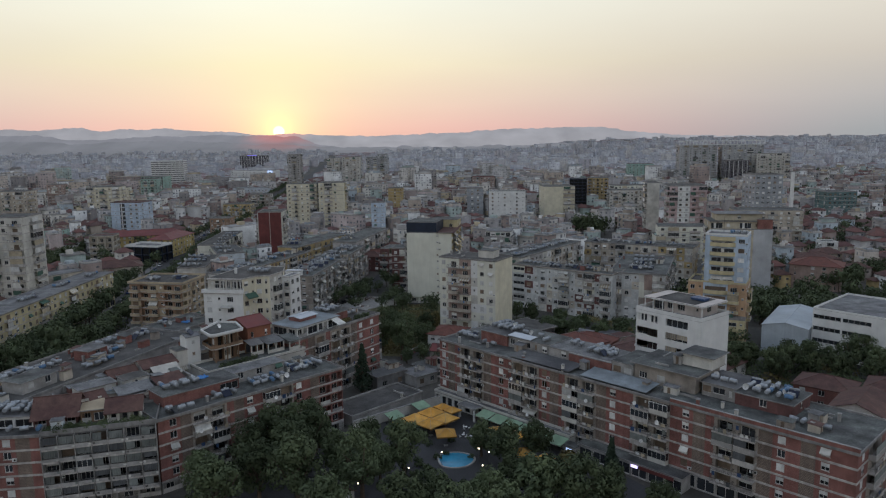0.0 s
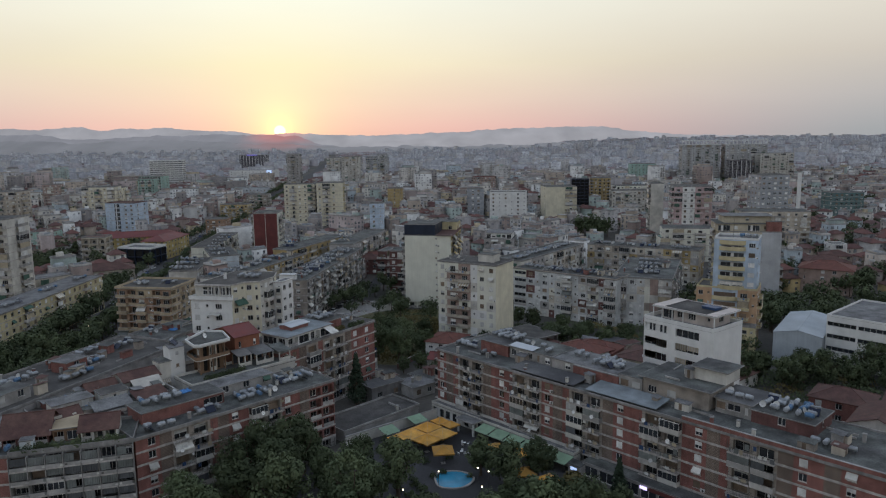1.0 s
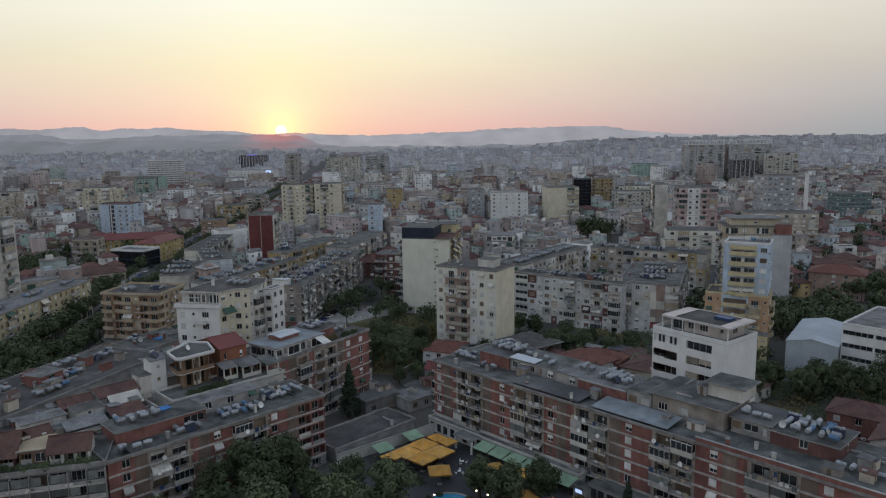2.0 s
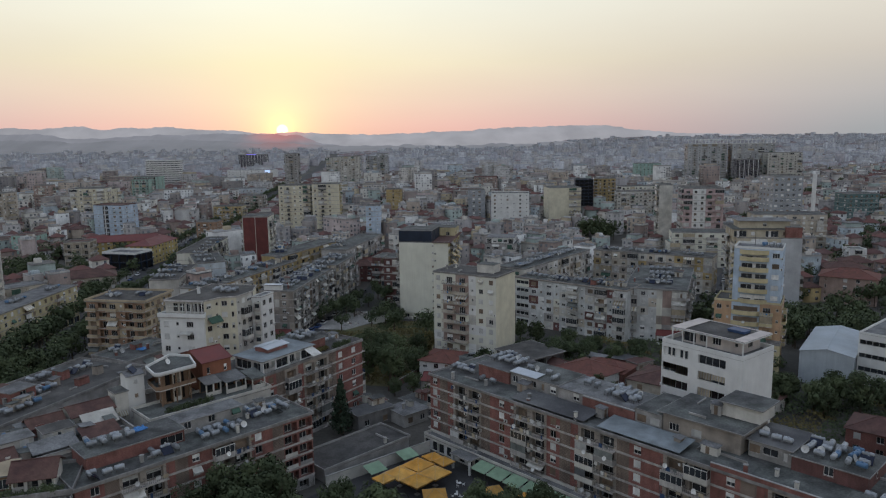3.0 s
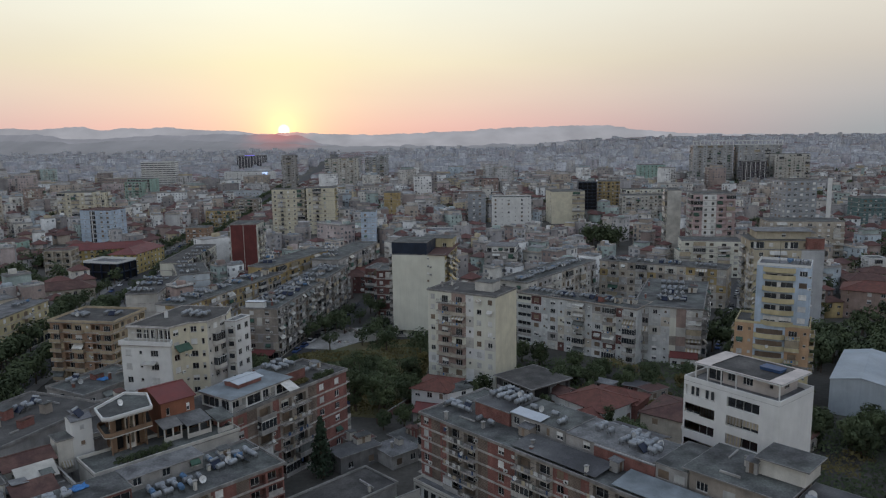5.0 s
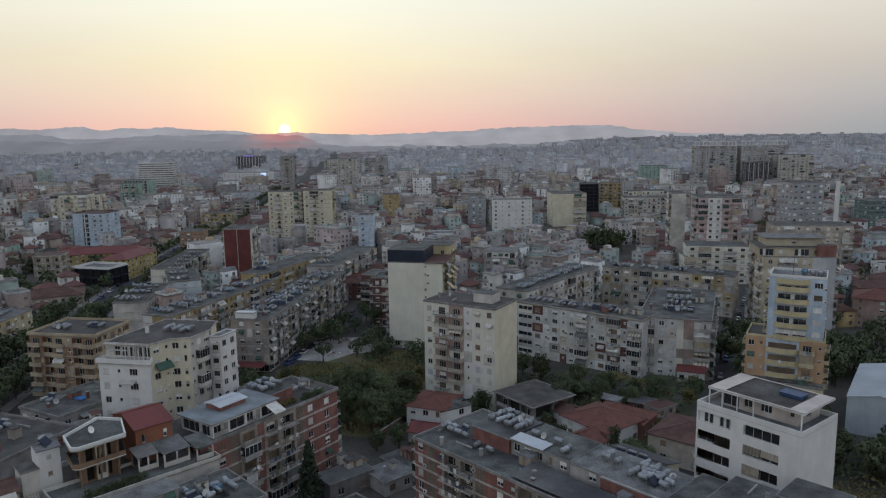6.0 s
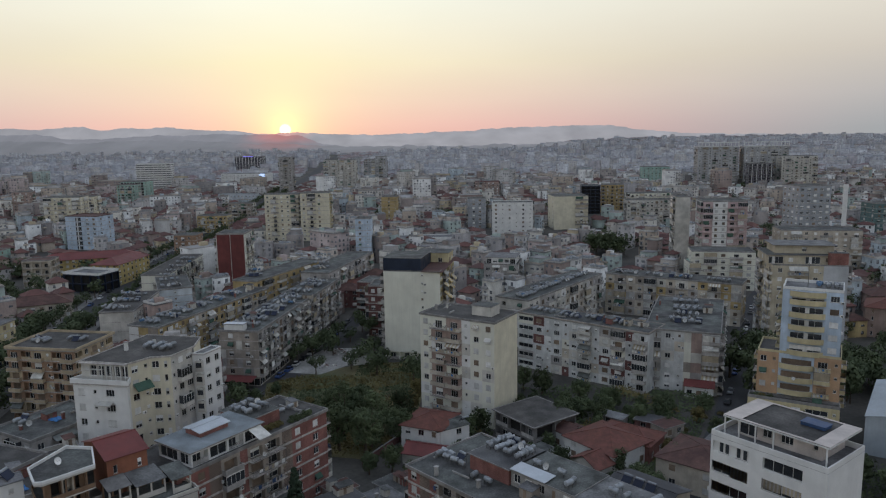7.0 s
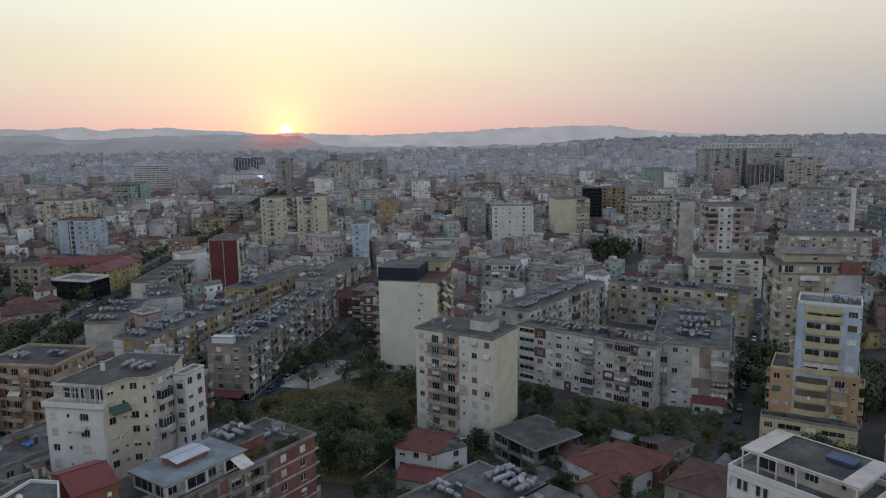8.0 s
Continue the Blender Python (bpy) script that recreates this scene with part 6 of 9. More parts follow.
block("grey_slab_block", "grey corner apartment slab with a long side of cluttered balconies", D2_P, D2_Q, 46.0, 18.62, 6, ("bwsxvb", "bbwbbwbbwbbwbb", None, "wbwwbw"), 152, band=False, tones={"x": PALE, "v": SALMON}, wall=COOLWHITE, roof=DECK, parapet=0.35, cornice=0.3, extras=0.9,
      sides={1: GREYWALL}, alt=([BEIGE, GREYWALL, TAUPE, OFFWHITE], 0.3), cap=CONC)
gable_hut("corner_kiosk", "white ground-floor annex with a dark red sloped roof", D2X, 12.5, 20.5, -4.5, -0.2, 0, 3.6, 1.2, WHITE, REDROOF, ("www", "w", None, None), 153, 0.4, "x", "annex")
clutter(DX, 18.65, [(2, 4, 9, 5, 9), (13, 3, 8, 5, 9), (22, 5, 6, 5, 6), (29, 4, 9, 6, 13)], 154, 0.0)
clutter(D2X, 18.86, [(6, 9, 10, 6, 16), (7, 18, 8, 5, 10), (6, 26, 10, 6, 14), (5, 37, 9, 5, 8)], 155, 0.0)
roof_junk(DX, 18.65, 1, 42, 2, 10, 14, 156)
roof_junk(D2X, 18.86, 1, 18, 2, 44, 8, 157)
E_P, E_Q = (36.0, 326.0), (73.0, 375.0)
block("beige_slab_block", "beige apartment slab with bright stairwell walls", E_P, E_Q, 14.0, 17.8, 5, ("bwbwwbwwbwwbwwb", "ww", None, "ww"), 158, wall=OFFWHITE, roof=DECK, parapet=0.4, cornice=0.2, extras=0.8, alt=([GREYWALL, WHITE, BEIGE, TAUPE], 0.45))
clutter(along(E_P, E_Q), 18.05, [(2, 3, 10, 5, 13), (14, 4, 9, 5, 11), (24, 4, 10, 5, 13), (36, 4, 9, 5, 11), (47, 4, 10, 5, 11)], 159, 0.05)
F_P, F_Q = (76.0, 380.0), (124.0, 352.0)
block("ochre_slab_block", "ochre and grey apartment slab across a yard", F_P, F_Q, 13.0, 17.0, 5, ("wbwwbwwbwwbww", "ww", None, "ww"), 161, wall=BEIGE, roof=DECK, parapet=0.4, cornice=0.2, extras=0.8, alt=([OCHRE, TAUPE, GREYWALL, OFFWHITE], 0.5))
clutter(along(F_P, F_Q), 17.25, [(3, 3, 10, 5, 11), (16, 3, 8, 5, 8), (26, 3, 10, 5, 11), (41, 3, 10, 5, 10)], 162, 0.05)
block("white_modern_house", "white and grey apartment house with a set-back top floor", (24.5, 419.0), (41.0, 415.4), 18.0, 15.0, 4, ("WbWb", "WbW", None, "WW"), 163, wall=GREYWALL, roof=DECK, parapet=0.4, extras=0.4)
storey("roof_house", "white set-back roof storey with ribbon windows", along((24.5, 419.0), (41.0, 415.4)), 1.0, 15.6, 1.0, 16.0, 15.06, 3.2, WHITE, DECK_L, ("pWWWp", "WWp", None, None), 164, 0.5)


def blue_tower():
    p, q = (92.4, 250.2), (104.4, 243.6)
    hp = along(p, q)
    block("blue_tower_block", "tall light blue tower with curved yellow balconies", p, q, 11.0, 38.2, 5, ("xcW", "swsws", None, "wbw"), 171, z0=0.0, ground="p", gh=21.7, wall=BLUE, roof=DECK_L, parapet=0.7, band=False, extras=0.35,
          balcony=("solid", "solid", "glazed"), ptone=YELLOW, cap=WHITE)
    a, b = hp @ Vector((-5.0, -0.9, 0)), hp @ Vector((14.2, -0.9, 0))
    block("tower_podium", "peach and blue lower tower floors with planted terraces", a, b, 12.6, 21.5, 4, ("wscbs", "wbw", None, "wbw"), 172, ground="p", gh=8.0, wall=PEACH, roof=DARKDECK, parapet=0.6, band=False, extras=0.5,
          tones={"c": BLUE}, ptone=YELLOW, cap=YELLOW)
    a, b = hp @ Vector((-6.5, -4.5, 0)), hp @ Vector((14.6, -4.5, 0))
    block("tower_terrace", "yellow two-storey base with a planted terrace", a, b, 3.5, 9.8, 3, ("WqWqs", "w", None, "w"), 173, wall=YELLOW, roof=DARKDECK, parapet=0.7, band=False, extras=0.3)
    part("balcony", balcony_mesh(8.3, "curved", 3.3, YELLOW), bpy.data.objects["blue_tower_block"], mx=Matrix.Translation((5.8, 0, 37.0)))
    clutter(hp, 38.3, [(7, 4, 6, 5, 6)], 174, 0.3)
    mast = thing("roof_mast", hp @ pose(5.5, 4.0, 38.25), "thin steel mast on a tower roof", "mast")
    g = Geo()
    g.tube((0, 0, 0), (0, 0, 6.5), 0.09, 0.05, RAIL, 6)
    part("pole", g, mast)


blue_tower()
block("cream_tower_block", "cream and grey tower with a blank grey side wall", (124.5, 327.0), (149.5, 322.5), 20.0, 29.8, 9, ("wbwxxx", "bwb", None, "bwb"), 176, tones={"w": DUNCREAM, "x": HAZEGREY}, wall=DUNCREAM, sides={1: BRICK_DARK}, roof=DECK, parapet=0.4, band=False, extras=0.6, balcony=("solid", "laundry", "screen"))
storey("roof_house", "cream two-level roof storey with dark openings on a tower", along((124.5, 327.0), (149.5, 322.5)), -1.0, 24.0, 3.0, 19.0, 29.86, 3.3, DUNCREAM, DECK, ("pwxpwx", "ww", None, "w"), 177, 0.6)
storey("roof_house", "rust-red brick roof room at a tower corner", along((124.5, 327.0), (149.5, 322.5)), 19.2, 25.2, 0.2, 2.8, 29.86, 4.6, BRICK, DECK, ("xx", "x", None, None), 179, 0.1)
storey("roof_house", "cream top storey on a tower roof", along((124.5, 327.0), (149.5, 322.5)), 2.0, 22.0, 6.0, 18.0, 33.36, 3.0, DUNCREAM, DECK_L, ("xxwxx", None, None, None), 178, 1.0)


def white_house():
    p, q = (50.6, 183.8), (62.3, 169.0)
    hp = along(p, q)
    w = span(p, q)
    block("white_apartment_house", "white rendered apartment house with striped blinds and a terrace storey", p, q, 12.4, 28.3, 8, ("kxkxx", None, None, "wbw"), 189, wall=WHITE, roof=DECK_L, parapet=0.9, band=False, extras=0.6)
    top = storey("roof_house", "white terrace storey with posts and an overhanging roof", hp, 2.6, 16.4, 3.6, 11.2, 28.4, 2.9, BLUSH, DARKDECK, ("pwWxs", "W", None, "w"), 182, 1.7, None, 0.0)
    for nm, bx in (("front", (0, 17.2, 0, 0.55)), ("back", (0, 17.2, 10.6, 11.0)), ("side", (0, 3.0, 0.55, 10.6)), ("side", (14.6, 17.2, 0.55, 10.6))):
        g = Geo()
        g.box(bx[0] - 1.7, bx[1] - 1.7, bx[2] - 1.7, bx[3] - 1.7, 3.21, 3.27, BLUSH)
        part(nm + "_rim", g, top)
    for i, x in enumerate((1.1, 3.6, 6.4, 9.4, 17.6)):
        post = thing("terrace_post", hp @ pose(x, 2.2, 28.4), "slim white post under a terrace roof", "post", "terrace posts")
        g = Geo()
        g.box(-0.1, 0.1, -0.1, 0.1, 0, 2.9, WHITE)
        part("shaft", g, post)
    a = thing("skylight_box", hp @ pose(11, 7.5, 31.6), "dark blue box with a sheet lid on a white house roof", "roof box")
    g = Geo()
    g.box(0, 3.8, 0, 2.4, 0, 0.5, BLUEBOX)
    g.box(-0.1, 3.9, -0.1, 2.5, 0.5, 0.58, BLUEBOX)
    part("box", g, a)



white_house()

# sheds, offices and small houses
gable_hut("warehouse", "pale blue-white sheet metal warehouse with a shallow roof", along((107.4, 235.9), (119.0, 227.8)), 0, 14.2, 0, 31, 0, 9.6, 1.4, WAREHOUSE, WAREHOUSE, (None, None, None, None), 191, 0.2, "y", "warehouse")
block("white_office_building", "white office building with bands of dark windows", (122.0, 231.5), (137.5, 214.0), 30.0, 15.8, 4, ("qqxx", None, None, "qq"), 192, wall=WHITE, roof=DECK_L, parapet=0.6, band=False, extras=0.1)
gable_hut("tile_house", "pale villa with a hipped red-brown roof behind trees", along((165.0, 337.0), (184.0, 325.0)), 0, 22, 0, 16, 0, 11.5, 3.0, SALMON, TILE, ("nxwwn", "www", None, "www"), 193, 0.7, "hip")
gable_hut("white_villa", "white villa under a hipped red tile roof with a roof heater", along((-5.4, 243.0), (5.2, 238.6)), 0, 11, 0, 12, 0, 6.0, 2.0, WHITE, TILE, ("www", "ww", None, "ww"), 194, 0.5, "hip")
gable_hut("white_villa", "white villa annex with a low flat top beside a red roof", along((4.0, 238.4), (12.6, 243.8)), 0, 9.5, 0.3, 8, 0, 5.6, 0.6, WHITE, DECK, ("xw", "w", None, None), 195, 0.2, "x")
gable_hut("villa_porch", "red sheet porch roof in front of a white villa", along((-4.6, 233.5), (8.0, 229.0)), 0, 13, 0, 7, 0, 2.8, 1.4, OFFWHITE, REDROOF, ("xx", None, None, None), 196, 0.4, "x", "porch")
put("solar", pose(10.5, 243.5, 6.4, 0, 0, -150))
block("grey_low_house", "unfinished two-storey grey concrete house with a flat roof", (18.9, 249.5), (27.6, 237.6), 14.5, 7.0, 2, ("ldl", "dl", None, None), 197, wall=CONC_DARK, roof=DARKDECK, parapet=0.0, cornice=0.7, band=False, extras=0.1)
gable_hut("tile_house", "house with a broad red tile hip roof and white walls", along((35.0, 237.0), (43.5, 226.0)), 0, 15, 0, 14, 0, 5.2, 2.6, WHITE, TILE, ("wwx", "ww", None, "www"), 198, 0.6, "hip")
gable_hut("tile_house", "low tile-roofed wing stepping down before a larger house", along((35.0, 237.0), (43.5, 226.0)), 7.5, 15.5, -6.0, -0.7, 0, 3.9, 1.9, OFFWHITE, TILE, ("ww", "w", None, "w"), 1198, 0.5, "y")
gable_hut("tile_house", "small white annex under a worn tile roof", along((35.0, 237.0), (43.5, 226.0)), -5.5, -0.7, 2.0, 9.0, 0, 4.4, 1.3, WHITE, TILE_D, ("wn", "w", None, "w"), 1199, 0.4, "x")
gable_hut("tile_house", "low house with a red tile roof between yards", along((43.0, 240.0), (55.0, 231.0)), 0, 14, 0, 10, 0, 4.4, 2.2, BRICK, TILE, ("ww", "ww", None, "ww"), 199, 0.5, "hip")
gable_hut("tile_house", "brown-roofed house beside a white apartment house", along((53.0, 222.0), (64.0, 213.0)), 0, 15, 0, 15, 0, 6.6, 2.0, BEIGE, TILE_D, ("ww", "ww", None, "ww"), 200, 0.5, "hip")
gable_hut("dark_roof_house", "house with a dark felt roof behind the brick block", along((37.0, 205.0), (47.0, 195.0)), 0, 13, 0, 12, 0, 7.5, 1.6, BEIGE, DECK_B, ("ww", "ww", None, "ww"), 201, 0.5, "x")
for i in range(3):
    put("solar", along((37.0, 205.0), (47.0, 195.0)) @ pose(3.5 + 2.6 * i, 4.0, 8.75, 0, 0, 0))
for i, (x, y, w, d, h, rz, hip) in enumerate(((95, 188, 14, 11, 6.0, -40, "hip"), (88, 158, 18, 13, 5.5, -42, "x"), (104, 162, 16, 12, 6.2, 48, "x"), (112, 184, 13, 11, 6.0, -38, "hip"), (122, 170, 14, 11, 5.6, -40, "x"),
                                              (84, 206, 12, 9, 4.0, 40, "x"), (135, 190, 14, 12, 6.0, -35, "hip"), (120, 150, 14, 12, 6, 40, "hip"))):
    gable_hut("tile_house", "low brick house with a weathered red tile roof" if i % 2 else "small rendered house under a red-brown tile roof", pose(x, y, 0, 0, 0, rz), 0, w, 0, d, 0, h, 2.3, (BRICK, BEIGE, OFFWHITE)[i % 3], TILE_D,
              ("www", "ww", None, "ww"), 210 + i, 0.5, hip)
gable_hut("tile_house", "old brick house with a large red tile roof beyond the yards", pose(-48, 404, 0, 0, 0, 12), 0, 20, 0, 14, 0, 6.5, 3, BRICK, TILE, ("wwww", "www", None, "www"), 221, 0.6, "hip")
block("brown_apartment_house", "brown brick apartment house with white-edged balconies", (-33.0, 379.0), (-17.0, 374.0), 14.0, 15.0, 4, ("bwbb", "wb", None, "bw"), 222, wall=BRICK_DARK, roof=DECK, parapet=0.4, extras=0.5)

# ---- garden between the brick blocks ----
def slab(name, pts, z0, z1, mat, label, category):
    g = Geo()
    g.prism(pts, z0, z1, mat, mat)
    return tagged(new(name, g.mesh(name)), label, category, kind="structure")


slab("paving_garden", [(-12, 196), (4, 184), (40, 146), (56, 120), (-20, 120), (-50, 144), (-24, 172)], 0.0, 0.06, ASPHALT, "dark paved garden court", "paving")
slab("dry_field", [(-52, 292), (-22, 312), (0, 312), (-2, 268), (-8, 252), (-14, 236), (-34, 240), (-46, 262)], 0.0, 0.05, SCRUB, "overgrown dry grass plot", "grass")
slab("pale_yard", [(-50, 303), (-40, 328), (-24, 331), (-26, 312), (-36, 300)], 0.0, 0.09, YARD, "pale worn concrete yard beside a street", "yard")


def rubble():
    """Broken blocks and spoil heaped over the yard."""
    g = Geo()
    r = random.Random(9)
    for hx, hy, rad, n in ((-34, 325, 4.0, 70), (-29, 322, 3.0, 50), (-36, 309, 4.0, 16)):
        for _ in range(n):
            a, q = r.uniform(0, 6.28), rad * r.random() ** 0.7
            k = r.uniform(0.15, 0.55)
            z = 0.09 + max(0.0, 1.0 - q / rad) * r.uniform(0, 1.1)
            g.box(-k, k, -k * 0.6, k * 0.6, 0, k * 0.8, r.choice((CONC, OFFWHITE, OFFWHITE, BRICK_DARK)), pose(hx + q * math.cos(a), hy + q * math.sin(a), z - 0.05, r.uniform(-25, 25), r.uniform(-25, 25), r.uniform(0, 180)))
    tagged(new("rubble", g.mesh("rubble")), "broken concrete and brick rubble heaped in a yard", "rubble", kind="stuff")


rubble()


def wall_run(p, q, h, mat, label, thick=0.3):
    g = Geo()
    ln = span(p, q)
    g.box(0, ln, 0, thick, 0, h, mat)
    g.box(-0.05, ln + 0.05, -0.06, thick + 0.06, h, h + 0.12, CONC)
    ob = new("garden_wall", g.mesh("garden_wall"))
    ob.matrix_world = along(p, q)
    tagged(ob, label, "wall")


wall_run((-23.0, 173.5), (-1.2, 191.0), 2.6, OFFWHITE, "pale rendered garden wall with a coping")
wall_run((-14, 232), (-4, 250), 1.8, BRICK_DARK, "old brick plot wall")
wall_run((-26, 309), (-19, 311), 3.2, WHITE, "white rendered wall end of a yard")

for i, (x, y, w, d, h, rz, mt) in enumerate(((-23.6, 175.8, 24.5, 10.5, 2.7, 45, DARKDECK), (-19.5, 203, 11, 6, 4.0, 40, DECK_B), (-17.5, 211, 6, 5, 3.8, 40, TILE_D), (-8, 205, 8, 8, 3.2, 40, DECK_L), (-10, 218, 9, 6, 3.0, -45, DECK))):
    m = pose(x, y, 0, 0, 0, rz)
    storey("low_workshop", "low flat-roofed workshop behind the garden wall", m, 0, w, 0, d, 0, h, (CONC, CONC_DARK, TAUPE)[i % 3], mt, ("ww" if i else "xxxx", "w", None, None), 230 + i, 0.3, category="workshop", parapet=0.0 if i else 0.45)
    roof_junk(m, h + 0.21, 1, w - 2, 1, d - 2, 2, 240 + i)


def umbrella(m, size, mat, h=3.2):
    ob = thing("garden_parasol", m, "large square orange canvas parasol over cafe tables" if mat is CANVAS else "square canvas parasol in the garden", "parasol", "garden parasols")
    g = Geo()
    a = size / 2
    n = 6
    ring = []
    for k in range(n):
        r = a * (1 - k / (n - 1))
        z = h + 0.28 * size * (k / (n - 1)) ** 1.1
        ring.append([(sx * r, sy * r, z) for sx, sy in ((-1, -1), (1, -1), (1, 1), (-1, 1))])
    v = [p for r in ring for p in r]
    f = [(k * 4 + i, k * 4 + (i + 1) % 4, (k + 1) * 4 + (i + 1) % 4, (k + 1) * 4 + i) for k in range(n - 1) for i in range(4)]
    g.add(v, f, mat)
    g.add([(x, y, z - 0.04) for x, y, z in v], [q[::-1] for q in f], mat)
    for i in range(4):
        (x0, y0, z0), (x1, y1, z1) = ring[0][i], ring[0][(i + 1) % 4]
        g.add([(x0, y0, z0), (x1, y1, z1), (x1, y1, z1 - 0.3), (x0, y0, z0 - 0.3)], ((0, 1, 2, 3), (3, 2, 1, 0)), mat)
    for i in range(4):
        for low, high in zip(ring, ring[1:]):
            g.tube(Vector(low[i]) + Vector((0, 0, 0.02)), Vector(high[i]) + Vector((0, 0, 0.02)), 0.03, 0.03, AWN_T, 4)
    part("canopy", g, ob)
    s = Geo()
    s.tube((0, 0, 0), (0, 0, h + 0.28 * size), 0.06, 0.05, RAIL, 6)
    part("pole", s, ob)
    b = Geo()
    b.box(-0.5, 0.5, -0.5, 0.5, 0, 0.14, CONC)
    part("base", b, ob)


for x, y, size, rz, mt in ((-3.5, 177.7, 5.3, 45, CANVAS), (0.2, 174.0, 5.3, 45, CANVAS), (-7.3, 174.0, 5.3, 45, CANVAS), (-3.5, 170.3, 5.3, 45, CANVAS), (-10.4, 171.6, 3.9, 43, CANVAS), (-0.4, 181.6, 3.7, 40, CANVAS), (2.1, 179.0, 3.7, 42, CANVAS),
                           (0.3, 164.2, 4.9, 4, CANVAS), (12.1, 165.6, 4.0, 20, CANVAS), (16.9, 162.3, 4.2, 10, CANVAS), (17.6, 153.2, 4.2, 10, CANVAS), (22.0, 150.0, 3.6, 30, CANVAS)):
    umbrella(pose(x, y, 0.06, 0, 0, rz + 3 * math.sin(x * 3)), size * 0.97, mt, 3.1 + 0.1 * math.sin(x * 5 + y))


def cafe_set():
    """Small round tables with chairs round them, on the open part of the court."""
    table = thing("cafe_table", pose(5.4, 173.7, 0.06), "small round pale cafe table in the garden court", "table", "cafe tables")
    g = Geo()
    n = 12
    ring = [(0.42 * math.cos(2 * math.pi * i / n), 0.42 * math.sin(2 * math.pi * i / n)) for i in range(n)]
    g.prism(ring, 0.71, 0.75, WHITE, WHITE)
    part("tabletop", g, table)
    g = Geo()
    g.tube((0, 0, 0.02), (0, 0, 0.71), 0.04, 0.03, RAIL, 6)
    g.tube((0, 0, 0), (0, 0, 0.03), 0.26, 0.24, RAIL, 8)
    part("pedestal", g, table)
    chair = thing("cafe_chair", pose(5.4, 172.8, 0.06), "pale plastic cafe chair beside a round table", "chair", "cafe chairs")
    g = Geo()
    g.box(-0.23, 0.23, -0.22, 0.22, 0.42, 0.46, SHUTTER)
    part("seat", g, chair)
    g = Geo()
    g.add([(-0.22, -0.22, 0.46), (0.22, -0.22, 0.46), (0.2, -0.32, 0.85), (-0.2, -0.32, 0.85), (-0.22, -0.26, 0.46), (0.22, -0.26, 0.46), (0.2, -0.36, 0.85), (-0.2, -0.36, 0.85)],
          ((0, 1, 2, 3), (7, 6, 5, 4), (3, 2, 6, 7), (0, 3, 7, 4), (2, 1, 5, 6)), SHUTTER)
    part("backrest", g, chair)
    for x in (-0.2, 0.2):
        for y in (-0.19, 0.19):
            g = Geo()
            g.tube((x, y, 0), (x * 0.9, y * 0.9, 0.42), 0.02, 0.02, SHUTTER, 5)
            part("leg", g, chair)
    first = True
    for j, (x, y) in enumerate(((5.4, 173.7), (6.4, 168.0), (4.6, 168.9), (8.2, 170.6), (8.6, 166.4))):
        if j:
            copy_thing(table, pose(x, y, 0.06))
        for k in range(3 if j < 3 else 2):
            a = j * 0.7 + k * 2.1
            m = pose(x + 0.8 * math.cos(a), y + 0.8 * math.sin(a), 0.06, 0, 0, math.degrees(a) + 90)
            if first:
                chair.matrix_world, first = m, False
            else:
                copy_thing(chair, m)


cafe_set()


def pool():
    ob = thing("garden_pool", pose(2.4, 156.0, 0.06), "blue garden pool with a pale stone rim", "pool")
    g = Geo()
    n = 28
    rim = [((3.9 + 0.35 * math.sin(3 * t + 1.0)) * math.cos(t), (4.1 + 0.3 * math.cos(2 * t)) * math.sin(t)) for t in (2 * math.pi * i / n for i in range(n))]
    outer = [(x * 1.12, y * 1.12) for x, y in rim]
    g.add([(x, y, 0.25) for x, y in outer] + [(x, y, 0.25) for x, y in rim] + [(x, y, 0) for x, y in outer] + [(x, y, 0.02) for x, y in rim],
          [(i, (i + 1) % n, n + (i + 1) % n, n + i) for i in range(n)] + [(2 * n + i, 2 * n + (i + 1) % n, (i + 1) % n, i) for i in range(n)] + [(n + i, n + (i + 1) % n, 3 * n + (i + 1) % n, 3 * n + i) for i in range(n)], CONC)
    part("rim", g, ob)
    w = Geo()
    w.add([(x, y, 0.14) for x, y in rim], [tuple(range(n))], POOL)
    part("water", w, ob)


pool()


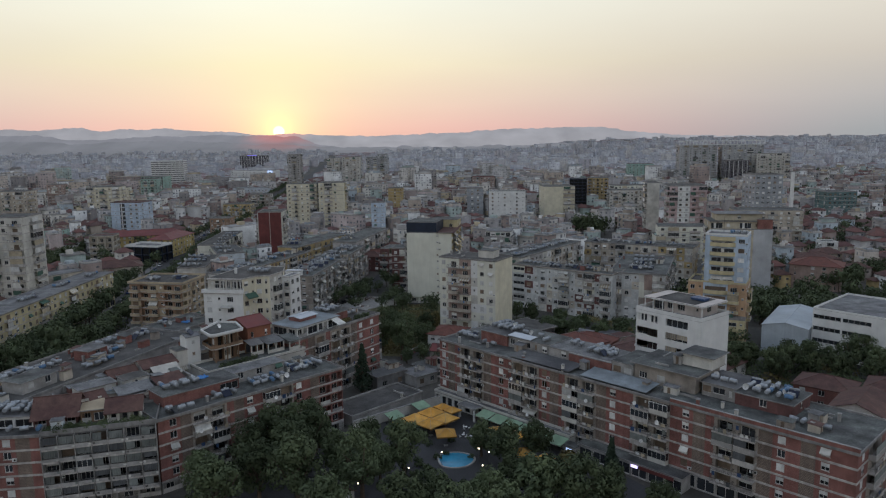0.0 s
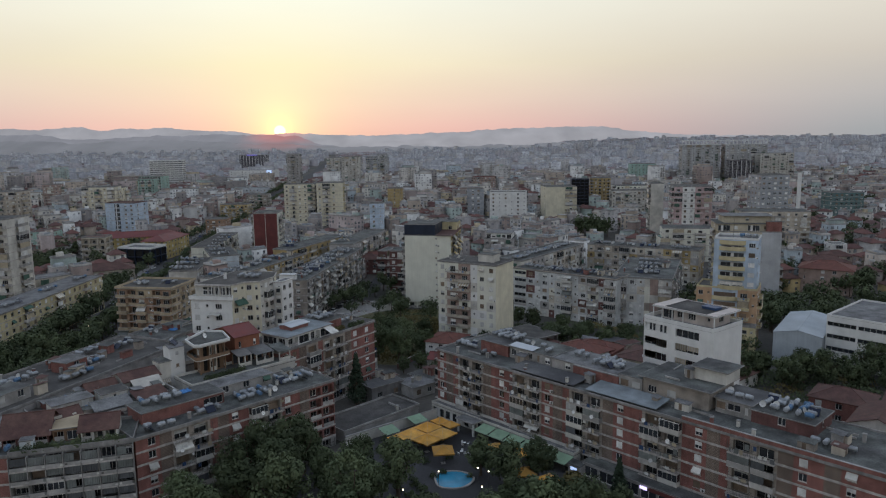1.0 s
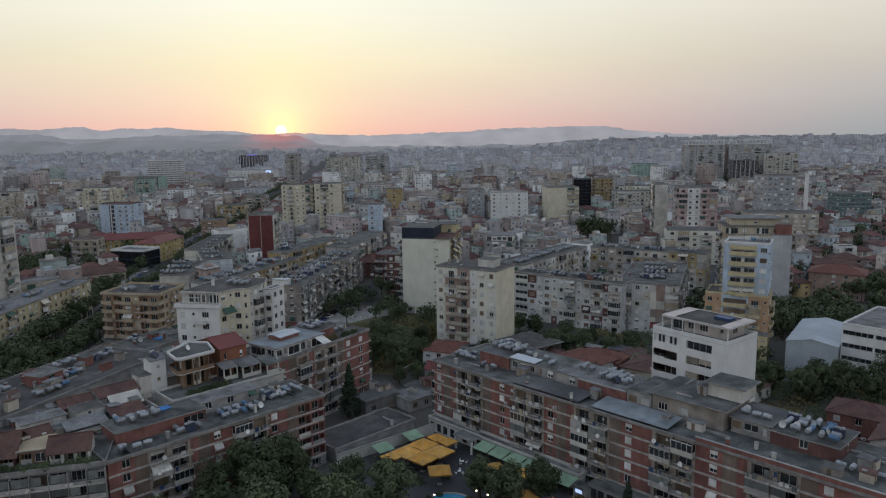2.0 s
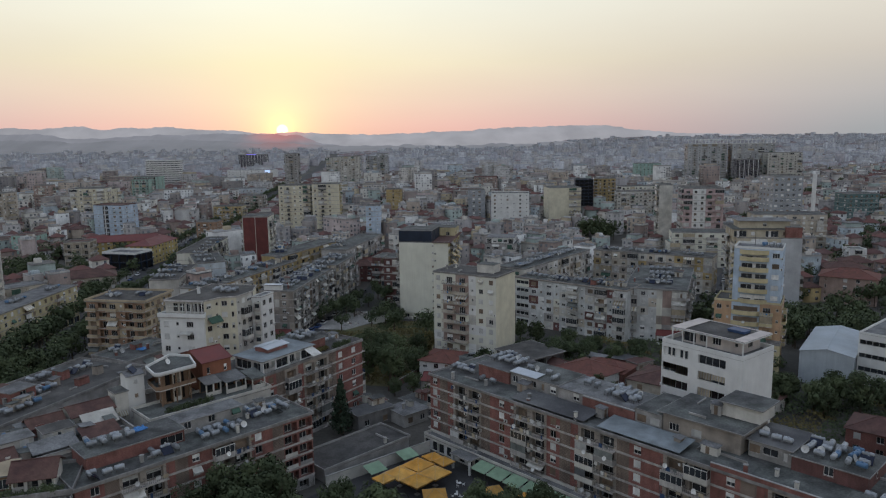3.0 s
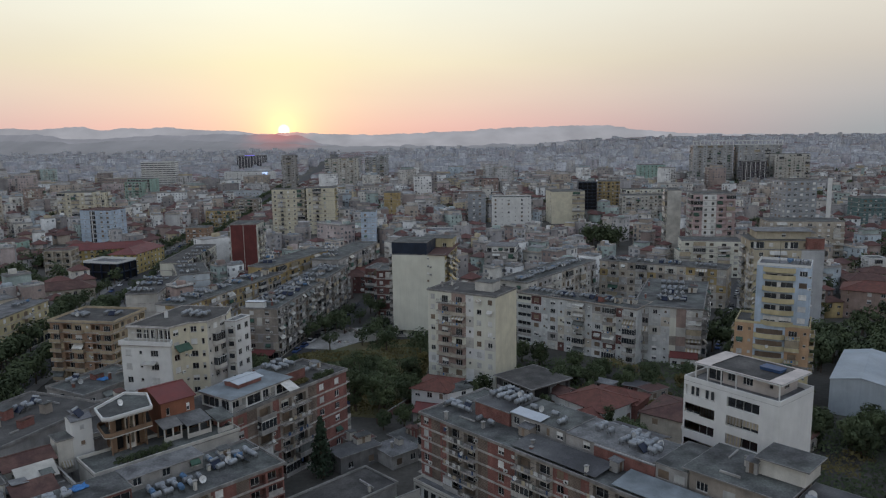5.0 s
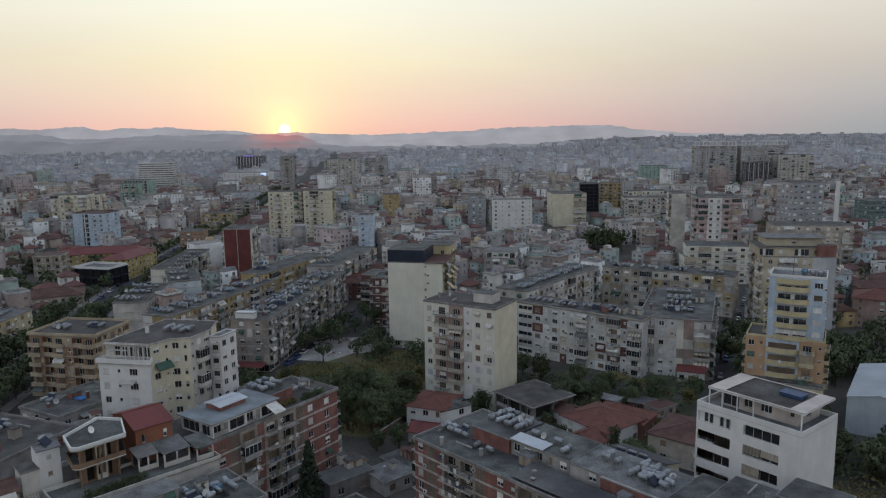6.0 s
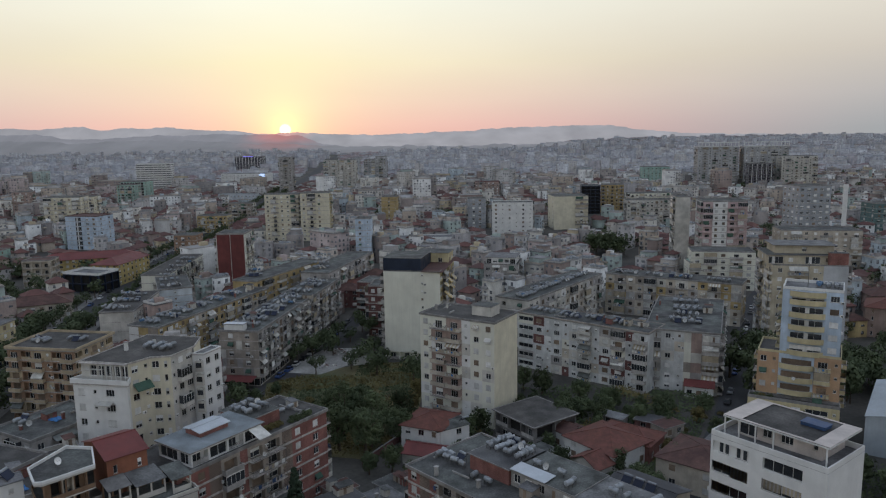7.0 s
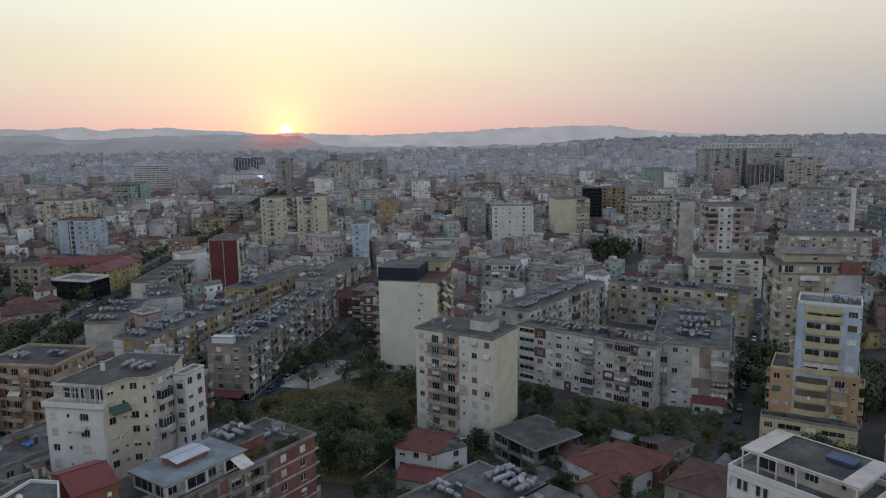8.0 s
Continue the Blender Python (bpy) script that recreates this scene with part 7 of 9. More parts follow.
def arcade():
    """The green canopies and white posts along the foot of the long block."""
    wall = along((-23.0, 173.5), (-1.2, 191.0))
    for m in [RX @ pose(20.0 + i * 4.6, -7.0, 0.06) for i in range(6)] + [wall @ pose(8.2, -5.2, 0.06), wall @ pose(17.6, -4.1, 0.06)]:
        ob = thing("shop_canopy", m, "pale green canvas canopy over a cafe terrace", "canopy", "shop canopies")
        g = Geo()
        v = [(0, 0, 2.3), (4.2, 0, 2.3), (4.2, 3.6, 3.0), (0, 3.6, 3.0)]
        g.add(v + [(x, y, z + 0.06) for x, y, z in v], ((3, 2, 1, 0), (4, 5, 6, 7), (0, 1, 5, 4), (1, 2, 6, 5), (2, 3, 7, 6), (3, 0, 4, 7)), CANVAS_G)
        part("canvas", g, ob)
        for x in (0.1, 4.0):
            s = Geo()
            s.box(x, x + 0.07, 0.3, 0.37, 0, 2.35, RAIL)
            part("post", s, ob)
    ob = thing("entrance_portal", RX @ pose(13.6, -6.4, 0.06), "white concrete entrance portal with a grey roof slab", "portal")
    for x in (0, 5.2):
        g = Geo()
        g.box(x, x + 0.45, 0, 0.45, 0, 3.3, WHITE)
        part("post", g, ob)
    g = Geo()
    g.box(-0.3, 5.95, -0.3, 3.0, 3.3, 3.6, CONC)
    g.box(-0.2, 5.85, -0.2, 2.9, 3.6, 3.63, DECK_L)
    part("slab", g, ob)
    storey("shop_row", "low row of shops with a white parapet before the block", RX, 1.0, 47.0, -3.2, -0.6, 0.06, 3.0, OFFWHITE, DECK_L, ("ppxppxppxppx", "x", None, "x"), 233, 0.05, None, 0.55, category="annex")
    storey("shop_row", "dark shop annex with wide glass fronts before the block", RX, 50.0, 76.0, -4.2, -0.6, 0.06, 3.1, CONC, DECK, ("ppxpppp", "x", None, "x"), 234, 0.1, category="annex")
    fa = thing("shop_fascia", RX @ pose(66.2, -4.56, 2.35), "dark red fascia board above a shop front", "fascia")
    g = Geo()
    g.box(0, 8.0, 0, 0.2, 0, 0.7, REDPANEL)
    part("board", g, fa)
    sg = thing("shop_sign", RX @ pose(64.2, -4.4, 2.3), "small lit lilac shop sign on a shop annex", "sign")
    g = Geo()
    g.box(0, 1.6, -0.12, 0.0, 0, 0.6, SIGN)
    part("panel", g, sg)
    lamp = thing("lit_kiosk", RX @ pose(47.6, -6.0, 0.06), "kiosk with a white lit front under the block", "kiosk")
    g = Geo()
    g.box(0, 3.0, 0, 2.4, 0, 2.6, GREYWALL)
    g.box(-0.15, 3.15, -0.15, 2.55, 2.6, 2.72, DECK)
    part("wall", g, lamp)
    g = Geo()
    g.box(0.6, 2.2, -0.06, -0.004, 1.4, 2.1, SCREEN)
    part("panel", g, lamp)


arcade()


def street_lamp(m):
    ob = thing("street_lamp", m, "slim grey street lamp with a lit head", "street lamp", "street lamps")
    g = Geo()
    g.tube((0, 0, 0), (0, 0, 7.5), 0.1, 0.06, RAIL, 7)
    g.tube((0, 0, 7.4), (1.2, 0, 7.8), 0.05, 0.04, RAIL, 5)
    part("pole", g, ob)
    h = Geo()
    h.box(1.0, 1.7, -0.14, 0.14, 7.74, 7.88, RAIL)
    part("head", h, ob)
    b = Geo()
    b.box(1.1, 1.6, -0.1, 0.1, 7.69, 7.735, BULB)
    part("lens", b, ob)


for x, y in ((-118, 205), (-122, 232), (-128, 262), (-133, 290), (-130, 190)):
    street_lamp(pose(x, y, 0.1, 0, 0, 180 if x > -125 else 0))


def garden_lamp(m):
    ob = thing("garden_lamp", m, "small lit globe lamp on a thin garden post", "lamp", "garden lamps")
    g = Geo()
    g.tube((0, 0, 0), (0, 0, 3.2), 0.05, 0.04, RAIL, 6)
    part("post", g, ob)
    b = Geo()
    n = 8
    rows = [(0.16 * math.sin(math.pi * k / 6), 3.36 - 0.16 * math.cos(math.pi * k / 6)) for k in range(7)]
    b.add([(r * math.cos(2 * math.pi * i / n), r * math.sin(2 * math.pi * i / n), z) for r, z in rows for i in range(n)],
          [(k * n + i, k * n + (i + 1) % n, (k + 1) * n + (i + 1) % n, (k + 1) * n + i) for k in range(6) for i in range(n)], BULB)
    part("globe", b, ob, "glowing white globe")


for x, y in ((7.7, 154.8), (9.9, 153.0), (8.1, 146.3), (4.9, 138.9), (-8.0, 138.8), (-17.9, 138.9), (-0.7, 153.3), (-7.8, 145.5), (24.5, 162.1)):
    garden_lamp(pose(x, y, 0.06))
gable_hut("garden_kiosk", "low garden kiosk under a brown tile roof", pose(-26.5, 137.0, 0.06, 0, 0, -32), 0, 6.5, 0, 4.6, 0, 2.6, 1.2, OFFWHITE, TILE_D, ("ww", "w", None, "w"), 251, 0.5, "x", "kiosk")


# ---- trees ----
def make_tree(seed, h, r, leaf, shape="round", leaves=1700, size=0.42):
    rng = random.Random(seed)
    ob = new("tree")
    tg = Geo()
    th = h * (0.42 if shape != "cone" else 0.9)
    pts = [Vector((0, 0, 0)), Vector((rng.uniform(-.15, .15), rng.uniform(-.15, .15), th * 0.5)), Vector((rng.uniform(-.3, .3), rng.uniform(-.3, .3), th))]
    tr = 0.04 * h
    for i, (a, b) in enumerate(zip(pts, pts[1:])):
        tg.tube(a, b, tr * (1 - 0.3 * i), tr * (0.7 - 0.3 * i), BARK, 7)
    clumps = []
    if shape == "round":
        for i in range(9):
            a = 2.4 * i + rng.uniform(-.3, .3)
            rad, z = r * rng.uniform(0.35, 0.75), h * rng.uniform(0.5, 0.85)
            e = Vector((rad * math.cos(a), rad * math.sin(a), z))
            tg.tube(pts[1 + i % 2], e, tr * 0.4, tr * 0.12, BARK, 5)
        for i in range(38):
            a, k = rng.uniform(0, 6.283), math.sqrt(rng.random())
            zz = rng.uniform(-1, 1)
            rr = r * 0.8 * math.sqrt(max(0.05, 1 - zz * zz * 0.8)) * k
            clumps.append((Vector((rr * math.cos(a), rr * math.sin(a), h * 0.6 + zz * h * 0.33)), r * rng.uniform(0.2, 0.38)))
    elif shape == "cone":
        for i in range(40):
            k = i / 40
            a = 2.4 * i
            rr = r * (1 - k) * rng.uniform(0.35, 0.8)
            clumps.append((Vector((rr * math.cos(a), rr * math.sin(a), h * (0.12 + 0.85 * k))), r * (0.45 * (1 - k) + 0.1)))
    else:
        for i in range(14):
            a = rng.uniform(0, 6.283)
            rr = r * math.sqrt(rng.random()) * 0.8
            clumps.append((Vector((rr * math.cos(a), rr * math.sin(a), h * rng.uniform(0.2, 0.65))), r * rng.uniform(0.3, 0.45)))
    part("trunk", tg, ob)
    g = Geo()
    per = leaves // len(clumps)
    for c, cr in clumps:
        for _ in range(per):
            d = Vector((rng.gauss(0, 1), rng.gauss(0, 1), rng.gauss(0, 0.8)))
            d.normalize()
            p = c + d * cr * (0.55 + 0.5 * rng.random() ** 0.5)
            if p.z < h * 0.06:
                p.z = h * 0.06 + rng.random() * 0.3
            n = (d + Vector((rng.uniform(-.45, .45), rng.uniform(-.45, .45), rng.uniform(-.1, .6)))).normalized()
            t = n.orthogonal().normalized()
            t.rotate(Matrix.Rotation(rng.uniform(0, 6.28), 3, n))
            b = n.cross(t)
            s = size * rng.uniform(0.6, 1.3)
            g.add([p - t * s, p - b * s * 0.6, p + t * s, p + b * s * 0.6], ((0, 1, 2, 3),), leaf)
    part("crown", g, ob)
    return ob


TREES = {
    "a": tagged(make_tree(1, 9.5, 4.0, LEAF, leaves=1900, size=0.34), "broad leafy dark green tree", "tree", "trees"),
    "b": tagged(make_tree(2, 8.0, 3.4, LEAF, leaves=1800, size=0.33), "rounded leafy dark green tree", "tree", "trees"),
    "c": tagged(make_tree(3, 11.5, 4.4, LEAF, leaves=2200, size=0.35), "tall leafy dark green tree", "tree", "trees"),
    "A": tagged(make_tree(11, 9.5, 4.0, LEAF, leaves=3900, size=0.235), "broad leafy dark green garden tree", "tree", "trees"),
    "B": tagged(make_tree(12, 8.0, 3.4, LEAF, leaves=3500, size=0.225), "rounded leafy dark green garden tree", "tree", "trees"),
    "C": tagged(make_tree(13, 11.5, 4.2, LEAF, leaves=4200, size=0.245), "tall leafy dark green garden tree", "tree", "trees"),
    "h": tagged(make_tree(14, 1.5, 1.2, LEAF, "bush", 260, 0.16), "leafy green shrub on a roof terrace", "shrub", "terrace shrubs"),
    "k": tagged(make_tree(4, 12.0, 2.6, LEAF_D, "cone", 1800, 0.33), "tall dark green conical conifer", "tree", "conifers"),
    "s": tagged(make_tree(5, 2.6, 2.2, LEAF_O, "bush", 600, 0.3), "low brown-green bush in dry grass", "bush", "bushes"),
    "o": tagged(make_tree(6, 7.0, 3.2, LEAF_O, leaves=1300), "thin brownish leafy tree", "tree", "trees"),
}
PLACED = set()


FAR_LEAVES, FAR_TRUNKS = Geo(), Geo()


def far_tree(x, y, k, rng):
    """A tree too far off to pick out: a short trunk and ragged clumps of leaves."""
    z = terrain(x, y)
    h, r = 8.5 * k, 3.6 * k
    FAR_TRUNKS.tube((x, y, z), (x, y, z + h * 0.5), 0.25, 0.15, BARK, 5, False)
    n = int(64 * max(1.0, k * k)) if y > 420 else 400
    lobes = [(Vector((0, 0, h * 0.66)), 0.62)]
    for i in range(6):
        a, q = 1.05 * i + rng.uniform(-.4, .4), r * rng.uniform(0.4, 0.7)
        lobes.append((Vector((q * math.cos(a), q * math.sin(a), h * rng.uniform(0.42, 0.78))), rng.uniform(0.32, 0.55)))
    for _ in range(n):
        a, c = rng.uniform(0, 6.283), rng.uniform(-1, 1)
        mid, big = rng.choice(lobes)
        q = math.sqrt(1 - c * c) * r * big * rng.uniform(0.7, 1.1)
        p = Vector((x, y, z)) + mid + Vector((q * math.cos(a), q * math.sin(a), c * r * big))
        nrm = Vector((math.sqrt(1 - c * c) * math.cos(a) + rng.uniform(-.5, .5), math.sqrt(1 - c * c) * math.sin(a) + rng.uniform(-.5, .5), c + rng.uniform(-.1, .6))).normalized()
        t = nrm.orthogonal().normalized()
        b = nrm.cross(t)
        s = (0.85 if y > 420 else 0.43 * k) * rng.uniform(0.6, 1.3)
        FAR_LEAVES.add([p - t * s, p - b * s * 0.7, p + t * s, p + b * s * 0.7], ((0, 1, 2, 3),), LEAF)


def plant(kind, x, y, k=1.0, rz=0.0, z=0.0):
    if y > (292 if -52 < x < 90 else 236):
        far_tree(x, y, k, rng)
        return
    m = pose(x, y, z + terrain(x, y), 0, 0, rz) @ Matrix.Scale(k, 4)
    if kind not in PLACED:
        PLACED.add(kind)
        TREES[kind].matrix_world = m
    else:
        c = copy_thing(TREES[kind], pose(x, y, z + terrain(x, y), 0, 0, rz))
        c.matrix_basis = m


rng = random.Random(77)
# garden
for kind, x, y, k in (("c", -38, 156, 1.15), ("a", -31, 156, 1.35), ("c", -43, 148, 1.05), ("b", -18, 158, 1.05), ("a", -9, 148.5, 1.15), ("c", -17, 138, 1.15), ("b", 9, 131, 1.1), ("a", -3, 131, 0.92), ("b", 18, 131, 1.35),
                      ("k", 35.5, 145, 0.85), ("a", -30, 137, 1.35), ("b", 13.5, 152, 1.15), ("b", 20.5, 155, 1.05), ("b", 8.5, 158, 0.95), ("o", 26, 143, 1.1), ("a", 25, 129, 1.2),
                      ("a", -50, 140, 0.95), ("b", 32, 132, 1.1), ("b", 41, 128, 0.9), ("a", -38, 138, 1.2), ("a", -8, 122, 1.2), ("b", 10, 121, 1.3), ("b", -22, 126, 1.3), ("a", -33, 148, 1.2),
                      ("b", 14, 138, 1.0), ("b", -14, 146, 1.0), ("a", 2, 121, 1.1), ("b", 22, 139, 1.0), ("a", -44, 130, 1.2), ("b", -30, 164, 0.9), ("b", -24, 150, 1.1), ("b", -21, 143, 0.9)):
    plant(kind.upper() if kind in "abc" else kind, x, y, k * (1.18 if kind in "abc" else 1.0), rng.uniform(0, 360))
plant("k", -23.6, 202, 1.25)
for i in range(26):
    a = 0.9 + i * 2.4
    q = 6.0 + (i * 37 % 11)
    plant("h", 2.0 + 1.1 * q * math.cos(a), 153.0 + q * math.sin(a) * 0.9, 0.8 + 0.5 * (i * 7 % 5) / 5, i * 77)
for i in range(13):
    v = LX @ Vector((24.5 + i * 0.78, 19.0 + 0.7 * math.sin(i * 2.3), 0))
    plant("h", v.x, v.y, 0.6 + 0.5 * ((i * 7) % 5) / 5, i * 77, 17.57)
for i in range(8):
    v = L2X @ Vector((28.9 + 0.75 * i, 1.4 + 0.4 * math.sin(i * 3.1), 0))
    plant("h", v.x, v.y, 0.8 + 0.4 * ((i * 3) % 4) / 4, i * 50, ZL2)
for i in range(14):
    v = along((92.4, 250.2), (104.4, 243.6)) @ Vector((-5.8 + 1.45 * i, -3.2 + 0.5 * math.sin(i * 2.1), 0))
    plant("h", v.x, v.y, 0.6 + 0.5 * ((i * 3) % 5) / 5, i * 61, 9.87)
# wild plot
for kind, x, y, k in (("C", -21, 254, 1.2), ("C", -12, 251, 1.15), ("C", -14, 238, 1.2), ("A", -21, 241, 1.3), ("A", -26, 262, 0.9), ("A", -18, 263, 1.0), ("B", -13, 243, 1.2), ("C", -6, 259, 0.95), ("A", -27, 250, 0.9), ("o", -4, 268, 0.8), ("B", -6, 246, 1.2), ("B", -12, 228, 0.7), ("o", -3, 280, 0.7)):
    plant(kind, x, y, k, rng.uniform(0, 360))
for _ in range(12):
    x, y = rng.uniform(-48, 0), rng.uniform(244, 308)
    if x > -52 + (y - 292) * 1.4 and x > -46 - (y - 262) * 0.1:
        plant("s", x, y, rng.uniform(0.6, 1.3), rng.uniform(0, 360))
def scrub(name, label, inside, box, count, tall, seed):
    """Brush and hedges over open plots: one mesh of leaf tufts."""
    g = Geo()
    r = random.Random(seed)
    n = tries = 0
    while n < count and tries < count * 20:
        tries += 1
        x, y = r.uniform(box[0], box[1]), r.uniform(box[2], box[3])
        if not inside(x, y):
            continue
        n += 1
        hgt = 0.3 + tall * max(0.0, noise.noise((x * 0.13, y * 0.13, 4.0)) + 0.25)
        p = Vector((x, y, 0.05 + hgt * r.random() ** 0.6))
        t = Vector((r.uniform(-1, 1), r.uniform(-1, 1), r.uniform(-0.3, 1))).normalized()
        b = t.orthogonal().normalized()
        s = r.uniform(0.25, 0.5)
        k = noise.noise((x * 0.07, y * 0.07, 8.0))
        g.add([p - t * s, p - b * s * 0.6, p + t * s, p + b * s * 0.6], ((0, 1, 2, 3),), LEAF_O if k > (-0.05 if tall < 2.5 else 0.2) else LEAF)
    tagged(new(name, g.mesh(name)), label, "scrub", kind="stuff")


FOOT = []
for ob in list(scene.collection.objects):
    if ob.parent is None and ob.type == "EMPTY" and ob.get("category") in ("building", "house", "annex", "shed", "workshop", "porch", "warehouse"):
        for c in ob.children:
            if c.name.startswith("wall"):
                co = np.array([v.co for v in c.data.vertices])
                FOOT.append((ob.matrix_basis.inverted(), co[:, 0].min(), co[:, 0].max(), co[:, 1].min(), co[:, 1].max()))


def clear_of_houses(x, y):
    for inv, x0, x1, y0, y1 in FOOT:
        p = inv @ Vector((x, y, 0))
        if x0 - 0.6 < p.x < x1 + 0.6 and y0 - 0.6 < p.y < y1 + 0.6:
            return False
    return True


def off_road(x, y):
    for line, half in ((SIDE_STREET, 5.5), (G_STREET, 4.5), ([(-20, 244), (20, 236), (60, 214), (100, 170)], 3.5)):
        for p, q in zip(line, line[1:]):
            a, b = Vector(p), Vector(q)
            t = max(0.0, min(1.0, (Vector((x, y)) - a).dot(b - a) / (b - a).length_squared))
            if (Vector((x, y)) - a - t * (b - a)).length < half:
                return False
    return True


scrub("dry_scrub", "tangled brown-green scrub over a vacant plot",
      lambda x, y: not (x < -52 + max(0, y - 292) * 1.4 or (x < -24 and y > 298) or y < 236 + max(0, -20 - x) * 0.7 or x > -2 - max(0, 268 - y) * 0.4), (-50, 0, 238, 311), 9000, 1.9, 31)
scrub("yard_greenery", "dark hedges and weeds in the yards behind the blocks", lambda x, y: noise.noise((x * 0.06, y * 0.06, 2.0)) > -0.12 and clear_of_houses(x, y) and off_road(x, y), (4, 86, 200, 282), 12000, 3.0, 32)
for i in range(11):
    plant("h", *(LCX @ Vector((0.8 + 1.8 * i, 0.9, 0))).xy, rng.uniform(0.8, 1.4), rng.uniform(0, 360), 16.15)
scrub("grove_undergrowth", "dark bushes under the trees beside a warehouse", lambda x, y: clear_of_houses(x, y) and noise.noise((x * 0.05, y * 0.05, 6.0)) > -0.25, (72, 128, 158, 226), 9000, 3.6, 33)
for i in range(4):
    plant("s", *(along((92.4, 250.2), (104.4, 243.6)) @ Vector((-3.5 + 4.2 * i, -3.0, 0))).xy, rng.uniform(0.35, 0.5), rng.uniform(0, 360), 9.86)
for i in range(4):
    plant("s", *(L2X @ Vector((21.5 + 1.7 * i, 2.5, 0))).xy, rng.uniform(0.4, 0.55), rng.uniform(0, 360), ZL2)
# by the long slabs and the towers
for kind, x, y, k in (("B", -46, 280, 0.6), ("B", -50, 272, 0.7), ("o", -57, 276, 0.7), ("B", -60, 283, 0.55), ("s", -45, 287, 1.0), ("s", -54, 268, 1.1), ("B", -66, 282, 0.6)):
    plant(kind, x, y, k, rng.uniform(0, 360))
for kind, x, y, k in (("c", -42, 319, 0.9), ("c", -38, 330, 1.0), ("a", -36, 342, 0.9), ("a", -21, 306, 1.0), ("b", -17, 300, 0.9), ("o", -28, 352, 1.2), ("o", -24, 344, 1.1), ("a", -31, 338, 0.8), ("b", -16, 310, 0.8),
                      ("a", 45, 270, 0.85), ("b", 35, 279, 1.0), ("b", 30, 284, 0.9), ("b", 68, 263, 0.7), ("a", 37, 251, 0.9), ("b", 15, 250, 0.9), ("b", 12, 247, 0.8), ("b", 8, 250, 0.6), ("b", 52, 268, 0.7), ("b", 60, 262, 0.7),
                      ("b", 27, 262, 0.7), ("o", 74, 255, 0.7), ("b", 78, 262, 0.8), ("a", 96, 262, 0.9), ("b", 103, 270, 1.0), ("a", 112, 286, 1.0), ("b", 120, 300, 0.9), ("b", 46, 250, 0.6), ("s", 60, 240, 1.2), ("s", 30, 232, 1.2)):
    plant(kind, x, y, k, rng.uniform(0, 360))
for kind, x, y, k in (("a", -46, 312, 1.00), ("a", -43, 322, 1.10), ("a", -39, 326, 1.10), ("a", -35, 321, 1.00), ("a", -23, 311, 1.15), ("a", -20, 320, 1.00), ("a", -17, 299, 1.00)):
    plant(kind, x, y, k, rng.uniform(0, 360))
# hedges, small trees and sheds in the yards behind the brick block
YARDS = ((12, 62, 254, 270, 22), (20, 62, 226, 250, 12), (64, 84, 224, 262, 10), (-12, 14, 222, 236, 6), (14, 60, 212, 226, 8), (74, 100, 214, 246, 12))
for x0, x1, y0, y1, n in YARDS:
    for _ in range(n):
        x, y = rng.uniform(x0, x1), rng.uniform(y0, y1)
        if min(abs(x - 22) + abs(y - 250) - 8, 99) > 3:
            plant(rng.choice("bbas"), x, y, rng.uniform(0.45, 0.8), rng.uniform(0, 360))
for i, (x, y, w, d, h, rz) in enumerate(((40, 262, 16, 4, 2.6, -38), (56, 252, 9, 5, 2.8, -30), (62, 245, 7, 5, 3.0, 30), (28, 230, 6, 5, 3.0, 40), (70, 238, 8, 6, 3.2, -40), (20, 218, 8, 5, 3.0, -45), (74, 228, 10, 6, 3.4, -42),
                                         (80, 244, 6, 5, 2.8, 20), (30, 214, 9, 6, 4.0, -45), (5, 222, 7, 6, 3.2, -45))):
    m = pose(x, y, 0, 0, 0, rz)
    storey("yard_shed", "low shed with a weathered sheet roof in a yard", m, 0, w, 0, d, 0, h, (CONC, BRICK_DARK, TAUPE)[i % 3], (DECK_L, DECK_B, TILE_D, DECK)[i % 4], ("ww", None, None, None), 260 + i, 0.35, category="shed")
# dense trees on the right
for i in range(26):
    x, y = 84 + i * 2.3 + rng.uniform(-2, 2), 214 - 0.1 * i + rng.uniform(-7, 7)
    plant(rng.choice("aabc"), x, y, rng.uniform(0.75, 1.05), rng.uniform(0, 360))
# along the boulevard
for i in range(46):
    y = 150 + i * 4.6
    x = float(np.interp(y, [b[1] for b in BOULEVARD], [b[0] for b in BOULEVARD]))
    plant(rng.choice("aac"), x - 9.5 + rng.uniform(-1.5, 1.5), y, rng.uniform(1.1, 1.45), rng.uniform(0, 360), 0.1)
    if i % 2 or y > 200:
        plant(rng.choice("aac"), x + 7.5 + rng.uniform(-1.5, 1.5), y + 2, rng.uniform(1.05, 1.4), rng.uniform(0, 360), 0.1)
for i in range(70):
    y = 365 + i * 11
    x = float(np.interp(y, [b[1] for b in BOULEVARD], [b[0] for b in BOULEVARD]))
    for s in (-9, 9):
        plant(rng.choice("abo"), x + s, y + rng.uniform(-2, 2), rng.uniform(0.7, 1.05), rng.uniform(0, 360))


